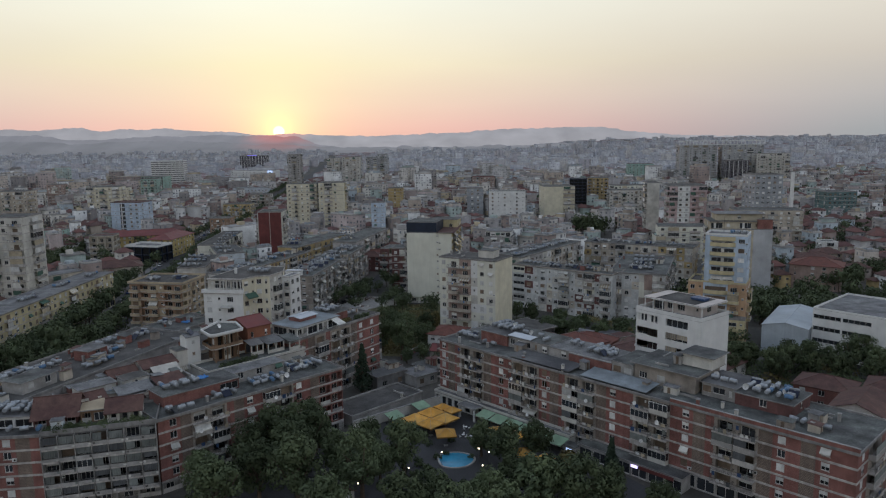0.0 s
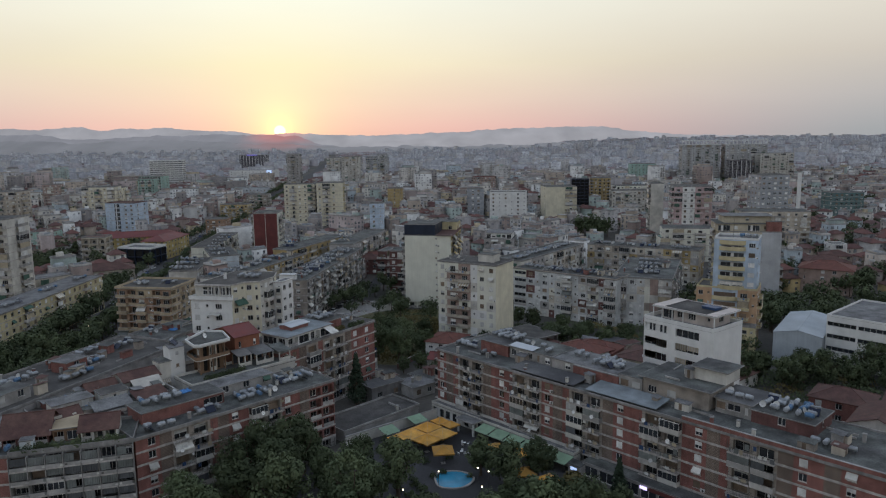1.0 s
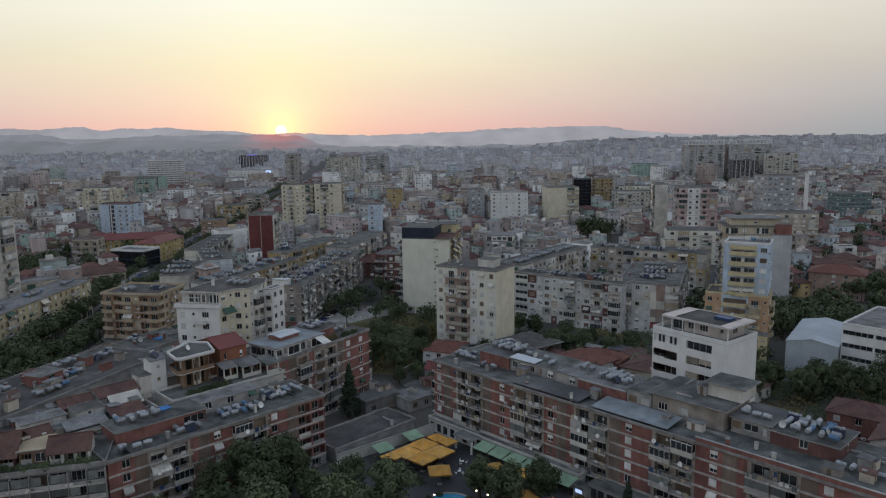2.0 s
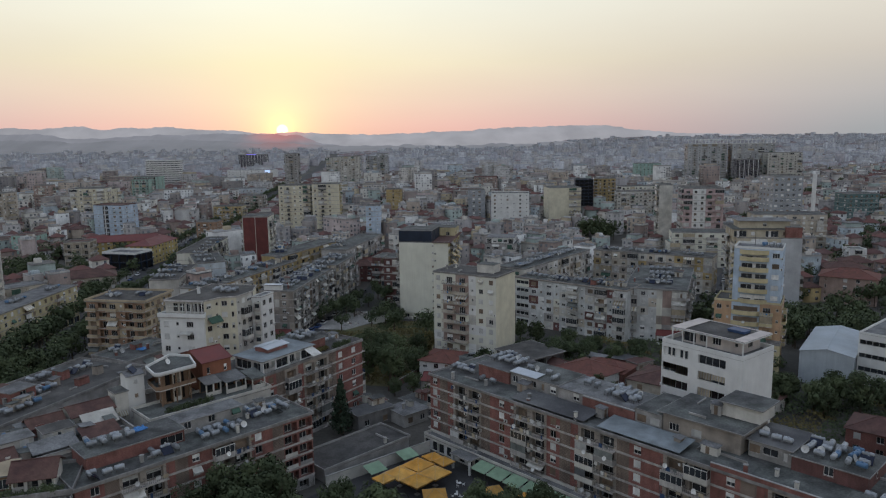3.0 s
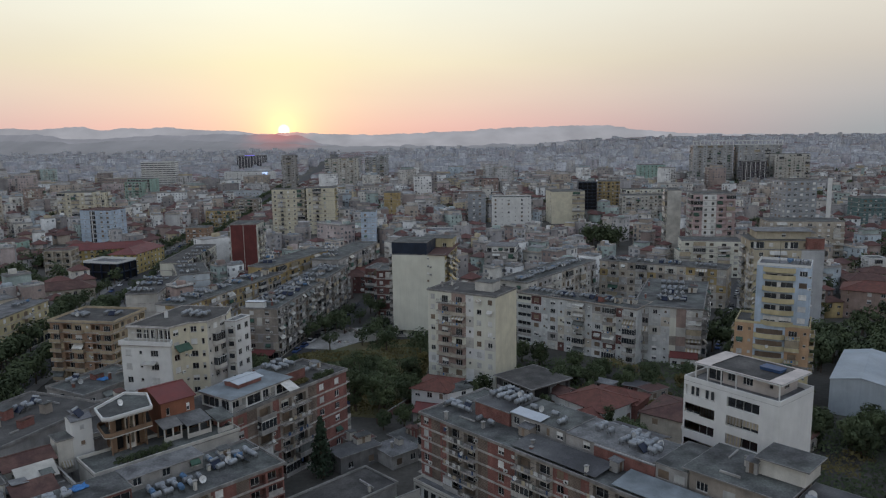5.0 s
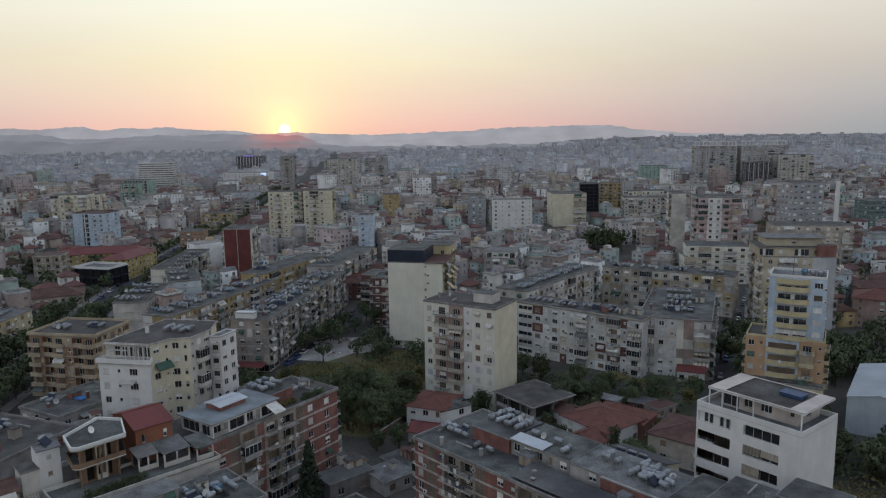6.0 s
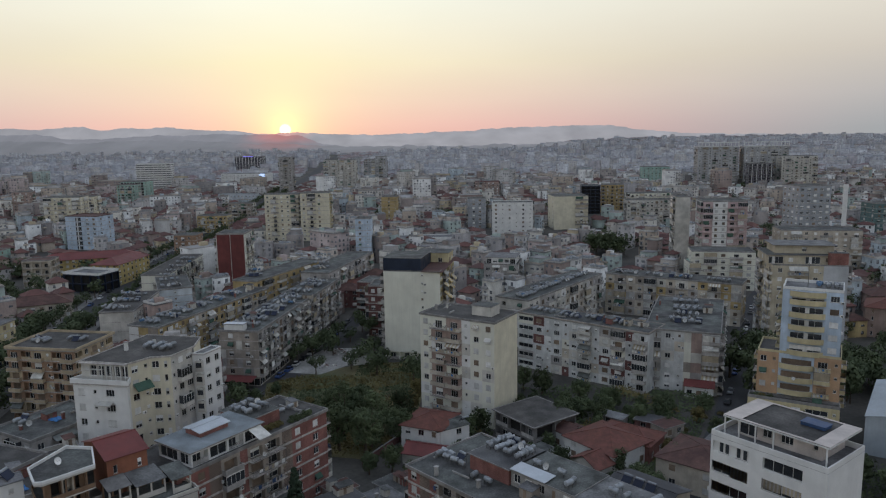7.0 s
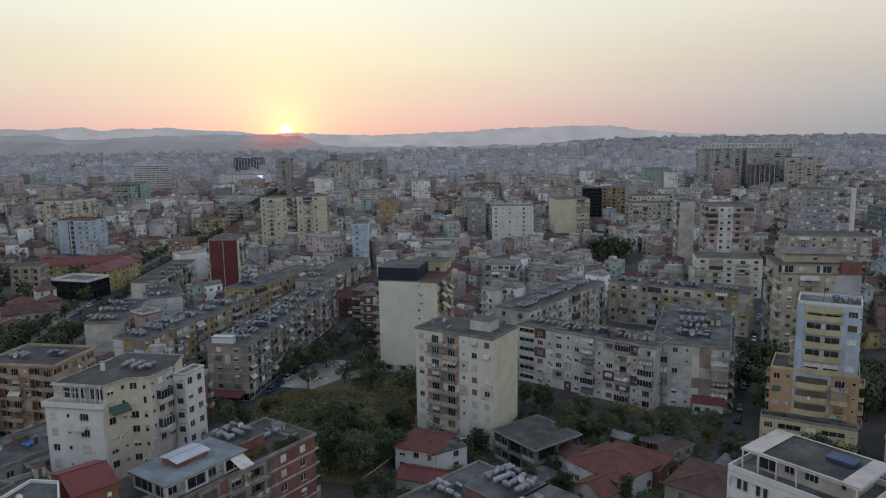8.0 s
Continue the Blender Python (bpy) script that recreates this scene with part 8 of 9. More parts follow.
# ---- parked cars ----
def make_car(paint):
    ob = new("parked_car")
    g = Geo()
    sec = [(-2.1, 0.35, 0.62), (-2.0, 0.3, 0.82), (-1.2, 0.28, 0.92), (0.6, 0.28, 0.95), (1.7, 0.28, 0.86), (2.1, 0.32, 0.62)]
    v, f = [], []
    for x, lo, hi in sec:
        v += [(x, -0.84, lo), (x, -0.86, (lo + hi) / 2), (x, -0.78, hi), (x, 0.78, hi), (x, 0.86, (lo + hi) / 2), (x, 0.84, lo)]
    for i in range(len(sec) - 1):
        f += [(i * 6 + j, i * 6 + (j + 1) % 6, (i + 1) * 6 + (j + 1) % 6, (i + 1) * 6 + j) for j in range(6)]
    f += [(5, 4, 3, 2, 1, 0), tuple(range(30, 36))]
    g.add(v, [q[::-1] for q in f], paint)
    g.add([(-1.0, -0.62, 1.42), (0.35, -0.62, 1.42), (0.35, 0.62, 1.42), (-1.0, 0.62, 1.42), (-1.0, -0.62, 1.47), (0.3, -0.62, 1.47), (0.3, 0.62, 1.47), (-1.0, 0.62, 1.47)],
          ((4, 5, 6, 7), (0, 1, 5, 4), (1, 2, 6, 5), (2, 3, 7, 6), (3, 0, 4, 7)), paint)
    part("body", g, ob)
    c = Geo()
    lo = [(-1.75, -0.76, 0.9), (1.05, -0.76, 0.93), (1.05, 0.76, 0.93), (-1.75, 0.76, 0.9)]
    hi = [(-1.0, -0.62, 1.42), (0.35, -0.62, 1.42), (0.35, 0.62, 1.42), (-1.0, 0.62, 1.42)]
    c.add(lo + hi, ((0, 1, 5, 4), (1, 2, 6, 5), (2, 3, 7, 6), (3, 0, 4, 7)), CARGLASS)
    part("windows", c, ob, "dark car glass")
    for x in (-1.3, 1.3):
        for y in (-0.8, 0.62):
            w = Geo()
            w.tube((x, y, 0.31), (x, y + 0.18, 0.31), 0.31, 0.31, TYRE, 12)
            part("wheel", w, ob)
    return ob


CARS = [tagged(make_car(p), lab + " car parked at the kerb", "car", "parked cars") for p, lab in zip(PAINTS, ("white hatchback", "silver grey hatchback", "black hatchback", "dark blue hatchback", "dark grey hatchback"))]
spots = []
FAR_CARS = Geo()
for i in range(16):
    t = i / 15
    x, y = np.interp(t, [0, 1], [88, 150]), np.interp(t, [0, 1], [258, 388])
    spots.append((x + 3.2, y, 64))
    if i % 3:
        spots.append((x - 4.6, y + 3, 64))
for i in range(12):
    y = 298 + i * 6.2
    x = float(np.interp(y, [b[1] for b in G_STREET], [b[0] for b in G_STREET]))
    spots.append((x - 2.4, y, 76))
for i in range(40):
    y = 330 + i * 7.5
    x = float(np.interp(y, [b[1] for b in BOULEVARD], [b[0] for b in BOULEVARD]))
    spots.append((x + (5.5 if i % 2 else -5.5), y, 99))
for i, (x, y, rz) in enumerate(spots):
    m = pose(x, y, 0.04, 0, 0, rz + rng.uniform(-3, 3) + (180 if rng.random() < 0.5 else 0))
    if y > 400:
        for c in CARS[i % len(CARS)].children:
            src = SOURCE[c.data.name]
            n = len(FAR_CARS.v)
            FAR_CARS.v += [tuple(m @ Vector(p)) for p in src.v]
            FAR_CARS.f += [tuple(t + n for t in q) for q in src.f]
            FAR_CARS.m += src.m
    elif i < len(CARS):
        CARS[i].matrix_world = m
    else:
        copy_thing(rng.choice(CARS), m)

# ---- landmarks farther off ----
def far_block(name, label, x, y, rz, w, d, h, floors, wall, walls, seed, **kw):
    p = (x, y)
    q = (x + w * math.cos(radians(rz)), y + w * math.sin(radians(rz)))
    return block(name, label, p, q, d, h, floors, walls, seed, z0=terrain(x, y), wall=wall, **kw)


far_block("pink_tower_block", "tall pink and white tower with stacked balconies", 146, 461, -8, 23, 20, 40, 12, PINK, ("bwwbb", "wbw", None, "wb"), 301, ptone=PINK, extras=0.1, tones={"w": WHITE}, sides={1: OFFWHITE, 3: OFFWHITE}, parapet=0.8)
far_block("pale_tower_block", "pale blank-sided tower beside a pink one", 137, 480, -8, 8, 18, 41, 12, OFFWHITE, (None, None, None, "wb"), 302)
far_block("glass_tower", "slim grey glazed tower with a tall white pylon", 226, 519, 6, 21, 18, 43, 12, GLAZED, ("WWWWW", "WWWW", None, "WWWW"), 303, extras=0.0, band=True)
pylon = thing("tower_pylon", pose(237.5, 488, 0), "tall white concrete pylon beside a glazed tower", "pylon")
g = Geo()
g.box(-1.0, 1.0, -0.8, 0.8, 0, 46.5, WHITE)
part("shaft", g, pylon)
far_block("yellow_tower_block", "yellow tower block with white bands", -104, 612, 0, 22, 16, 36, 11, CREAM, ("wbwxx", "wbw", None, "wb"), 304, extras=0.3, sides={1: YELLOW})
far_block("yellow_slab_block", "yellow stepped apartment block", -132, 616, 0, 26, 14, 35, 10, CREAM, ("wbwwb", None, None, "ww"), 305, extras=0.3)
far_block("blue_office_block", "light blue office block with a dark glass strip", -268.6, 585, -12, 26, 18, 24, 7, BLUE, ("xsxpxWW", "ww", None, "ww"), 306, extras=0.1, roof=TILE_D, cap=TILE_D)
far_block("beige_tower_block", "beige tower with projecting balconies", -314, 640, 6, 28, 18, 33, 10, CREAM, ("bwbwb", "wbw", None, "bw"), 307, extras=0.3)
far_block("beige_tower_block", "beige and brown tower beside the boulevard", -372, 600, -6, 26, 18, 33, 10, BEIGE, ("bwbwb", "wbw", None, "bw"), 308, extras=0.3)
far_block("pale_tower_block", "pale tower with crowded balconies at the edge of the town", -187, 293, 0, 15.5, 16, 43, 13, OFFWHITE, ("bwb", "xxbx", None, None), 309, extras=0.6)
far_block("white_office_block", "white apartment block with small windows", 41, 618, -5, 31, 18, 26, 8, WHITE, ("wswsws", "wbwb", None, "ww"), 310, extras=0.2, band=False)
far_block("cream_office_block", "cream block with a plain gable", 94, 656, 4, 28, 24, 27, 8, CREAM, ("xxxxb", "wbwb", None, "ww"), 311, extras=0.2, band=False)
far_block("dark_glass_tower", "dark glazed office tower", 136.7, 768, -6, 18, 18, 27, 8, NAVY, ("dddd", None, None, None), 312, extras=0.0, band=False)
far_block("ochre_tower_block", "ochre apartment block with dark balconies", 158, 780, -12, 22, 18, 27, 8, OCHRE, ("lwlwl", "wlw", None, "ww"), 313, extras=0.2)
far_block("mint_office_block", "mint green office block", -405, 980, -6, 30, 24, 25, 7, GREEN, ("pppp", "ww", None, "ww"), 314, extras=0.0)
hotel = far_block("dark_hotel_block", "dark clad hotel block with a blue top edge", -481, 1740, -8, 58, 40, 34, 8, HOTEL, ("pppppppp", "ppp", None, None), 315, extras=0.0, band=False)
far_block("white_office_block", "white office block with a lit screen on its corner", -366, 1262, -6, 78, 30, 19, 5, WHITE, ("wwwwwwwwwwww", "www", None, None), 316, extras=0.0)
g = Geo()
g.box(20, 44, -0.8, -0.1, 34.2, 35.6, NEON)
part("lit_sign", g, hotel, "dim violet lit roof sign")
bb = thing("billboard_screen", pose(-289.5, 1228, 0), "lit blue-white advertising screen on a steel post", "billboard")
g = Geo()
g.box(-4.0, 4.0, -0.4, 0, 11.5, 20.5, SCREEN)
part("screen", g, bb)
g = Geo()
g.box(-0.6, 0.6, 0, 1.0, 0, 20, RAIL)
part("post", g, bb)
T1 = far_block("twin_tower_block", "tall grey apartment slab with a white crown of posts", 345, 1050, -8, 52, 26, 56, 17, HAZEGREY, ("wbwbwbwb", "wb", None, "wbwb"), 318, extras=0.0, cornice=1.0, cap=WHITE)
T2 = far_block("twin_tower_block", "second tall grey apartment slab with a white crown of posts", 404, 1042, -8, 56, 26, 56, 17, HAZEGREY, ("wbwbwbwb", "wb", None, "wbwb"), 319, extras=0.0, cornice=1.0, cap=WHITE)
for house, ln in ((T1, 52), (T2, 56)):
    crown = Geo()
    for i in range(12):
        crown.box(i * ln / 11 - 0.4, i * ln / 11 + 0.4, 0, 0.8, 57.2, 61.7, WHITE)
    part("crown_posts", crown, house)["kind"] = "stuff"
    g = Geo()
    g.box(-1, ln + 1, -0.5, 1.5, 61.7, 62.8, WHITE)
    part("crown_beam", g, house, "white roof beam")
far_block("dark_glass_tower", "dark glazed block in front of tall slabs", 398, 1010, -6, 30, 20, 35, 10, HOTEL, ("ppppp", "ppp", None, "ppp"), 320, extras=0.0, band=False)
far_block("pale_tower_block", "pale tower slab beside tall grey slabs", 440, 1010, -6, 44, 22, 44, 13, OFFWHITE, ("wbwbwbwb", "wb", None, "wb"), 321, extras=0.0)
far_block("white_house_row", "long low white building with a flat roof", -26, 560, 4, 44, 16, 8, 2, WHITE, ("wwwwwwwww", "ww", None, "ww"), 322, extras=0.1, roof=DECK_L)
far_block("teal_block", "dark teal glazed block", 317, 590, 4, 25, 18, 24, 7, TEAL, ("WWWWWW", "WWW", None, "WW"), 323, extras=0.0)
far_block("grey_stepped_block", "stepped grey-beige apartment block", 185, 452, -10, 40, 18, 25, 8, BEIGE, ("wbwwbwwb", "wb", None, "ww"), 325, extras=0.4)
far_block("grey_stepped_block", "pale grey block with a set-back roof", 128, 424, -12, 30, 16, 19, 6, PALE, ("WbWbW", "wb", None, "ww"), 326, extras=0.4)

# more blocks that stand out over the roofs: place, turn, width, depth, height, storeys, wall, bays
STANDOUT = [("white_block", "white block of flats with dark windows above tile roofs", 222, 416, -6, 9, 9, 9.5, 3, WHITE, ("wbw", "wb", None, "ww"), {}),
            ("green_roofed_house", "grey house with a pale green roof", 127, 424, -6, 20, 12, 13.5, 4, PALE, ("bwwb", "wb", None, "ww"), {"roof": GREEN}),
            ("grey_glazed_tower", "grey-green tower with glazed strips", 24, 671, 0, 15, 14, 25, 8, GLAZED, ("xWWx", "wb", None, "wb"), {}),
            ("red_block", "faded red apartment block", 41, 960, -4, 30, 16, 20, 6, SALMON, ("wbwwbw", "wb", None, "wb"), {"cap": REDROOF}),
            ("light_blue_tower", "slim light blue tower", -49.5, 507, 0, 9.5, 11, 28, 8, BLUE, ("ws", "w", None, "ws"), {}),
            ("ochre_block", "ochre gabled apartment block", -54, 735, 0, 15, 14, 22, 7, OCHRE, ("xws", "wb", None, "wb"), {}),
            ("mint_block", "pale mint office block", 286, 1105, -4, 38, 20, 28, 8, GREEN, ("wwwwwww", "ww", None, "ww"), {}),
            ("mint_block", "mint green apartment block beside dark trees", -373, 899, 4, 20, 18, 26, 8, GREEN, ("wbwbw", "wb", None, "wb"), {}),
            ("white_tower_block", "white tower with long banded balconies", -473, 1186, 4, 52, 20, 40, 12, WHITE, ("qqqqqqqq", "qq", None, "qq"), {}),
            ("pink_block", "faded red and pink apartment block", -441, 809, 4, 17, 14, 26, 8, SALMON, ("wbw", "wb", None, "wb"), {})]
STANDOUT += [("cream_wing", "cream apartment block behind a taller tower", -338, 724, 4, 22, 16, 27, 8, CREAM, ("wbwb", "wb", None, "wb"), {}),
            ("beige_house", "beige house with deep loggias", -221, 448, 6, 14.5, 12, 14.6, 4, BEIGE, ("lll", "ll", None, "w"), {"roof": TILE_D}),
            ("mint_house", "mint green town house with small windows", -283, 500, 4, 17, 13, 12, 4, GREEN, ("wwww", "ws", None, "w"), {"roof": TILE_D}),
            ("yellow_green_row", "faded yellow-green terraced row along the boulevard", -202, 667, -2, 25, 14, 14, 4, OCHRE, ("wbwbwbw", "wbwb", None, "w"), {"sides": {1: YELLOW}}),
            ("orange_house", "orange rendered town house", -177, 548, -2, 15, 13, 14, 4, ORANGE, ("wbws", "wsw", None, "w"), {}),
            ("brown_block", "brownish apartment block beside the boulevard", -203, 757, -2, 22, 14, 16, 5, TAUPE, ("wbwbw", "wbwb", None, "w"), {}),
            ("low_white_hall", "long low blue-white hall", -278, 964, -2, 47, 16, 9, 2, SHEET, ("wwwwwwwwww", "ww", None, "w"), {"roof": BLUEDECK})]
STANDOUT += [("pale_slab_block", "pale grey apartment slab among low houses", 156, 668, -2, 38, 14, 22, 7, OFFWHITE, ("wbwbwwbwbw", "wb", None, "wb"), {}),
            ("white_slab_tower", "pale slab over a low white roof", 181, 757, 4, 40, 16, 20, 6, PALE, ("bwbwbwbwb", "wb", None, "wb"), {}),
            ("grey_tower_block", "slim grey tower in the haze", -227, 1079, 0, 18, 18, 50, 15, GREYWALL, ("wbw", "wb", None, "wb"), {}),
            ("pale_tower_block", "pale tower in the haze", -146, 1074, 0, 26, 18, 45, 14, OFFWHITE, ("wbwbw", "wb", None, "wb"), {}),
            ("white_tower_block", "white tower in the haze", -50, 1076, 0, 17, 16, 30, 9, WHITE, ("xwx", "wb", None, "wb"), {}),
            ("brown_brick_house", "dark red brick apartment house with small balconies", -24.5, 346, -6, 9, 12, 20, 6, BRICK_DARK, ("wb", "wb", None, "wb"), {})]
STANDOUT += [("white_tower_block", "white tower with banded balconies in the haze", -208, 1330, 0, 23, 16, 37, 12, OFFWHITE, ("bwb", "wb", None, "wb"), {}),
            ("grey_tower_block", "grey tower among pale towers", -187, 1340, 0, 14, 16, 34, 11, GREYWALL, ("wb", "wb", None, "wb"), {}),
            ("grey_tower_block", "brownish grey tower among pale towers", -174, 1345, 0, 13, 16, 37, 12, TAUPE, ("wb", "wb", None, "wb"), {}),
            ("pale_tower_block", "slim pale tower among grey ones", -161, 1350, 0, 13, 16, 39, 13, HAZEGREY, ("xw", "wb", None, "wb"), {}),
            ("grey_tower_block", "blue-grey tower with balconies in the haze", -127, 1250, 0, 17, 16, 40, 13, GLAZED, ("bwb", "wb", None, "wb"), {}),
            ("pale_tower_block", "pale blue-grey tower in the haze", -110, 1255, 0, 18, 16, 44, 14, HAZEGREY, ("wbw", "wb", None, "wb"), {})]
for i, (nm, lab, x, y, rz, w, d, h, fl, wl, bays, more) in enumerate(STANDOUT):
    far_block(nm, lab, x, y, rz, w, d, h, fl, wl, bays, 400 + i, far=True, extras=0.25, **more)
for x, y, w, d, wl in ((174, 344, 17, 12, SALMON), (186, 369, 20, 14, SALMON), (203, 385, 14, 11, BEIGE), (82, 512, 13, 9, OFFWHITE), (160, 372, 15, 11, TAUPE), (-46, 395, 12, 9, BRICK_DARK), (-40, 412, 14, 10, OFFWHITE), (-36, 430, 11, 9, TAUPE)):
    gable_hut("tile_roofed_house", "town house under a wide red-brown tile roof", pose(x, y, 0, 0, 0, -6), 0, w, 0, d, 0, 8.2, 2.6, wl, TILE_D, ("wsw", "ws", None, "ws"), int(x) + 900, 0.6, "hip", far={})

# ---- the rest of the town ----
TAKEN = []
for ob in list(scene.collection.objects):
    if ob.parent is None and ob.type == "EMPTY" and ob.get("category") in ("building", "house", "school", "warehouse", "roof house", "annex", "pylon"):
        for c in ob.children:
            if c.name.startswith("wall") or c.name.startswith("shaft"):
                cs = [ob.matrix_world @ Vector(b) for b in c.bound_box]
                TAKEN.append((min(v.x for v in cs), max(v.x for v in cs), min(v.y for v in cs), max(v.y for v in cs)))


TAKEN += [(x - 4, x + w + 4, y - min(50, 0.07 * y), y) for _, _, x, y, _, w, *_ in STANDOUT]
TAKEN += [(128, 196, 258, 324), (-260, -195, 398, 440), (92, 128, 470, 545), (-40, 14, 738, 762), (108, 165, 1262, 1290), (225, 250, 480, 520), (170, 200, 310, 345), (112, 150, 262, 316), (105, 190, 690, 780), (36, 80, 545, 620), (84, 130, 580, 660), (-135, -78, 545, 612), (-275, -228, 520, 575), (130, 172, 420, 460), (-235, -165, 440, 470),
          (-60, 92, 100, 314), (-60, -14, 300, 352), (28, 112, 262, 345), (-165, -85, 100, 296), (92, 150, 100, 262), (-10, 30, 300, 330)]


def free(x, y, r):
    if any(a - r < x < b + r and c - r < y < d + r for a, b, c, d in TAKEN):
        return False
    for line, half in ((BOULEVARD, 13), (SIDE_STREET, 8), (G_STREET, 7)):
        for p, q in zip(line, line[1:]):
            a, b = Vector(p), Vector(q)
            t = max(0.0, min(1.0, (Vector((x, y)) - a).dot(b - a) / (b - a).length_squared))
            if (Vector((x, y)) - a - t * (b - a)).length < r + half:
                return False
    return True


TOWN_WALL = islands_material("town_render", [(0.436, 0.420, 0.403), (0.512, 0.480, 0.436), (0.654, 0.643, 0.616), (0.327, 0.311, 0.305), (0.589, 0.561, 0.501), (0.392, 0.332, 0.273), (0.698, 0.698, 0.676), (0.436, 0.371, 0.256), (0.294, 0.234, 0.207),
                                             (0.436, 0.365, 0.343), (0.371, 0.420, 0.441), (0.251, 0.196, 0.174), (0.436, 0.425, 0.409), (0.262, 0.240, 0.229), (0.447, 0.392, 0.338), (0.316, 0.283, 0.262), (0.338, 0.398, 0.365), (0.273, 0.229, 0.207)])
TOWN_ROOF = islands_material("town_roofs", [(0.264, 0.264, 0.264), (0.348, 0.348, 0.348), (0.190, 0.190, 0.196), (0.295, 0.284, 0.280), (0.422, 0.417, 0.412), (0.221, 0.221, 0.221)])
TOWN_TILE = islands_material("town_tiles", [(0.151, 0.076, 0.067), (0.129, 0.071, 0.064), (0.168, 0.084, 0.073), (0.129, 0.081, 0.074), (0.112, 0.060, 0.056)])
TOWN_SLAB = islands_material("town_balconies", [(0.338, 0.322, 0.305), (0.436, 0.420, 0.392), (0.262, 0.256, 0.245), (0.382, 0.338, 0.283)])
# Beyond 1250 m: distance haze is put into these pale, bluish, low-contrast colours.
FAR_WALL = islands_material("hazed_render", [(0.44, 0.445, 0.475), (0.48, 0.485, 0.50), (0.40, 0.41, 0.44), (0.54, 0.545, 0.565), (0.46, 0.44, 0.435), (0.56, 0.565, 0.585), (0.48, 0.46, 0.44), (0.42, 0.40, 0.415)])
FAR_ROOF = islands_material("hazed_roofs", [(0.345, 0.356, 0.38), (0.402, 0.414, 0.437), (0.299, 0.31, 0.333)])
FAR_TILE = islands_material("hazed_tiles", [(0.26, 0.19, 0.19), (0.24, 0.185, 0.185)])
# Panes lighter than PANE, most so far out: haze lifts their colour.
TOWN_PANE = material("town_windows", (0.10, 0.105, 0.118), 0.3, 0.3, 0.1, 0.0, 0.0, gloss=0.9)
FAR_PANE = material("hazed_windows", (0.29, 0.30, 0.335), 0.4, 0.2, 0.1, 0.0, 0.0, gloss=0.9)


class Bulk:
    """Very many boxes in one mesh."""
    Q = np.array([(4, 5, 6, 7), (0, 1, 5, 4), (1, 2, 6, 5), (2, 3, 7, 6), (3, 0, 4, 7)])

    def __init__(self):
        self.v, self.f, self.n = [], [], 0

    def boxes(self, lo, hi, origin, ang, faces=None):
        """lo, hi: arrays of corners in the local pose of one building."""
        lo, hi = np.atleast_2d(lo), np.atleast_2d(hi)
        k = len(lo)
        v = np.empty((k, 8, 3))
        for j, (a, b, c) in enumerate(((0, 0, 0), (1, 0, 0), (1, 1, 0), (0, 1, 0), (0, 0, 1), (1, 0, 1), (1, 1, 1), (0, 1, 1))):
            v[:, j, 0] = hi[:, 0] if a else lo[:, 0]
            v[:, j, 1] = hi[:, 1] if b else lo[:, 1]
            v[:, j, 2] = hi[:, 2] if c else lo[:, 2]
        ca, sa = math.cos(ang), math.sin(ang)
        x = v[..., 0] * ca - v[..., 1] * sa + origin[0]
        y = v[..., 0] * sa + v[..., 1] * ca + origin[1]
        v[..., 0], v[..., 1] = x, y
        v[..., 2] += origin[2]
        self.v.append(v.reshape(-1, 3))
        q = self.Q if faces is None else self.Q[faces]
        self.f.append((q[None] + (np.arange(k) * 8)[:, None, None] + self.n).reshape(-1, 4))
        self.n += 8 * k

    def raw(self, v, f):
        self.v.append(np.array(v, float))
        self.f.append(np.array(f) + self.n)
        self.n += len(v)

    def child(self, name, mat, parent):
        ob = self.link(name, mat, "", "")
        ob.parent = parent
        del ob["kind"]
        return ob

    def link(self, name, mat, label, category):
        v, f = np.concatenate(self.v), np.concatenate(self.f)
        me = bpy.data.meshes.new(name)
        me.vertices.add(len(v))
        me.vertices.foreach_set("co", v.ravel())
        me.loops.add(f.size)
        me.loops.foreach_set("vertex_index", f.ravel())
        me.polygons.add(len(f))
        me.polygons.foreach_set("loop_start", np.arange(0, f.size, 4))
        me.materials.append(mat)
        me.update(calc_edges=True)
        return tagged(new(name, me), label, category, kind="stuff")


HOUSE_TONES = [(GREYWALL, "grey rendered"), (TAUPE, "brownish rendered"), (BEIGE, "beige rendered"), (OFFWHITE, "off-white rendered"), (BRICK_DARK, "dark brick"), (CONC, "bare concrete"), (WHITE, "white rendered"),
               (SALMON, "faded pink"), (OCHRE, "ochre rendered"), (BRICK, "red brick")]
OWN = 356


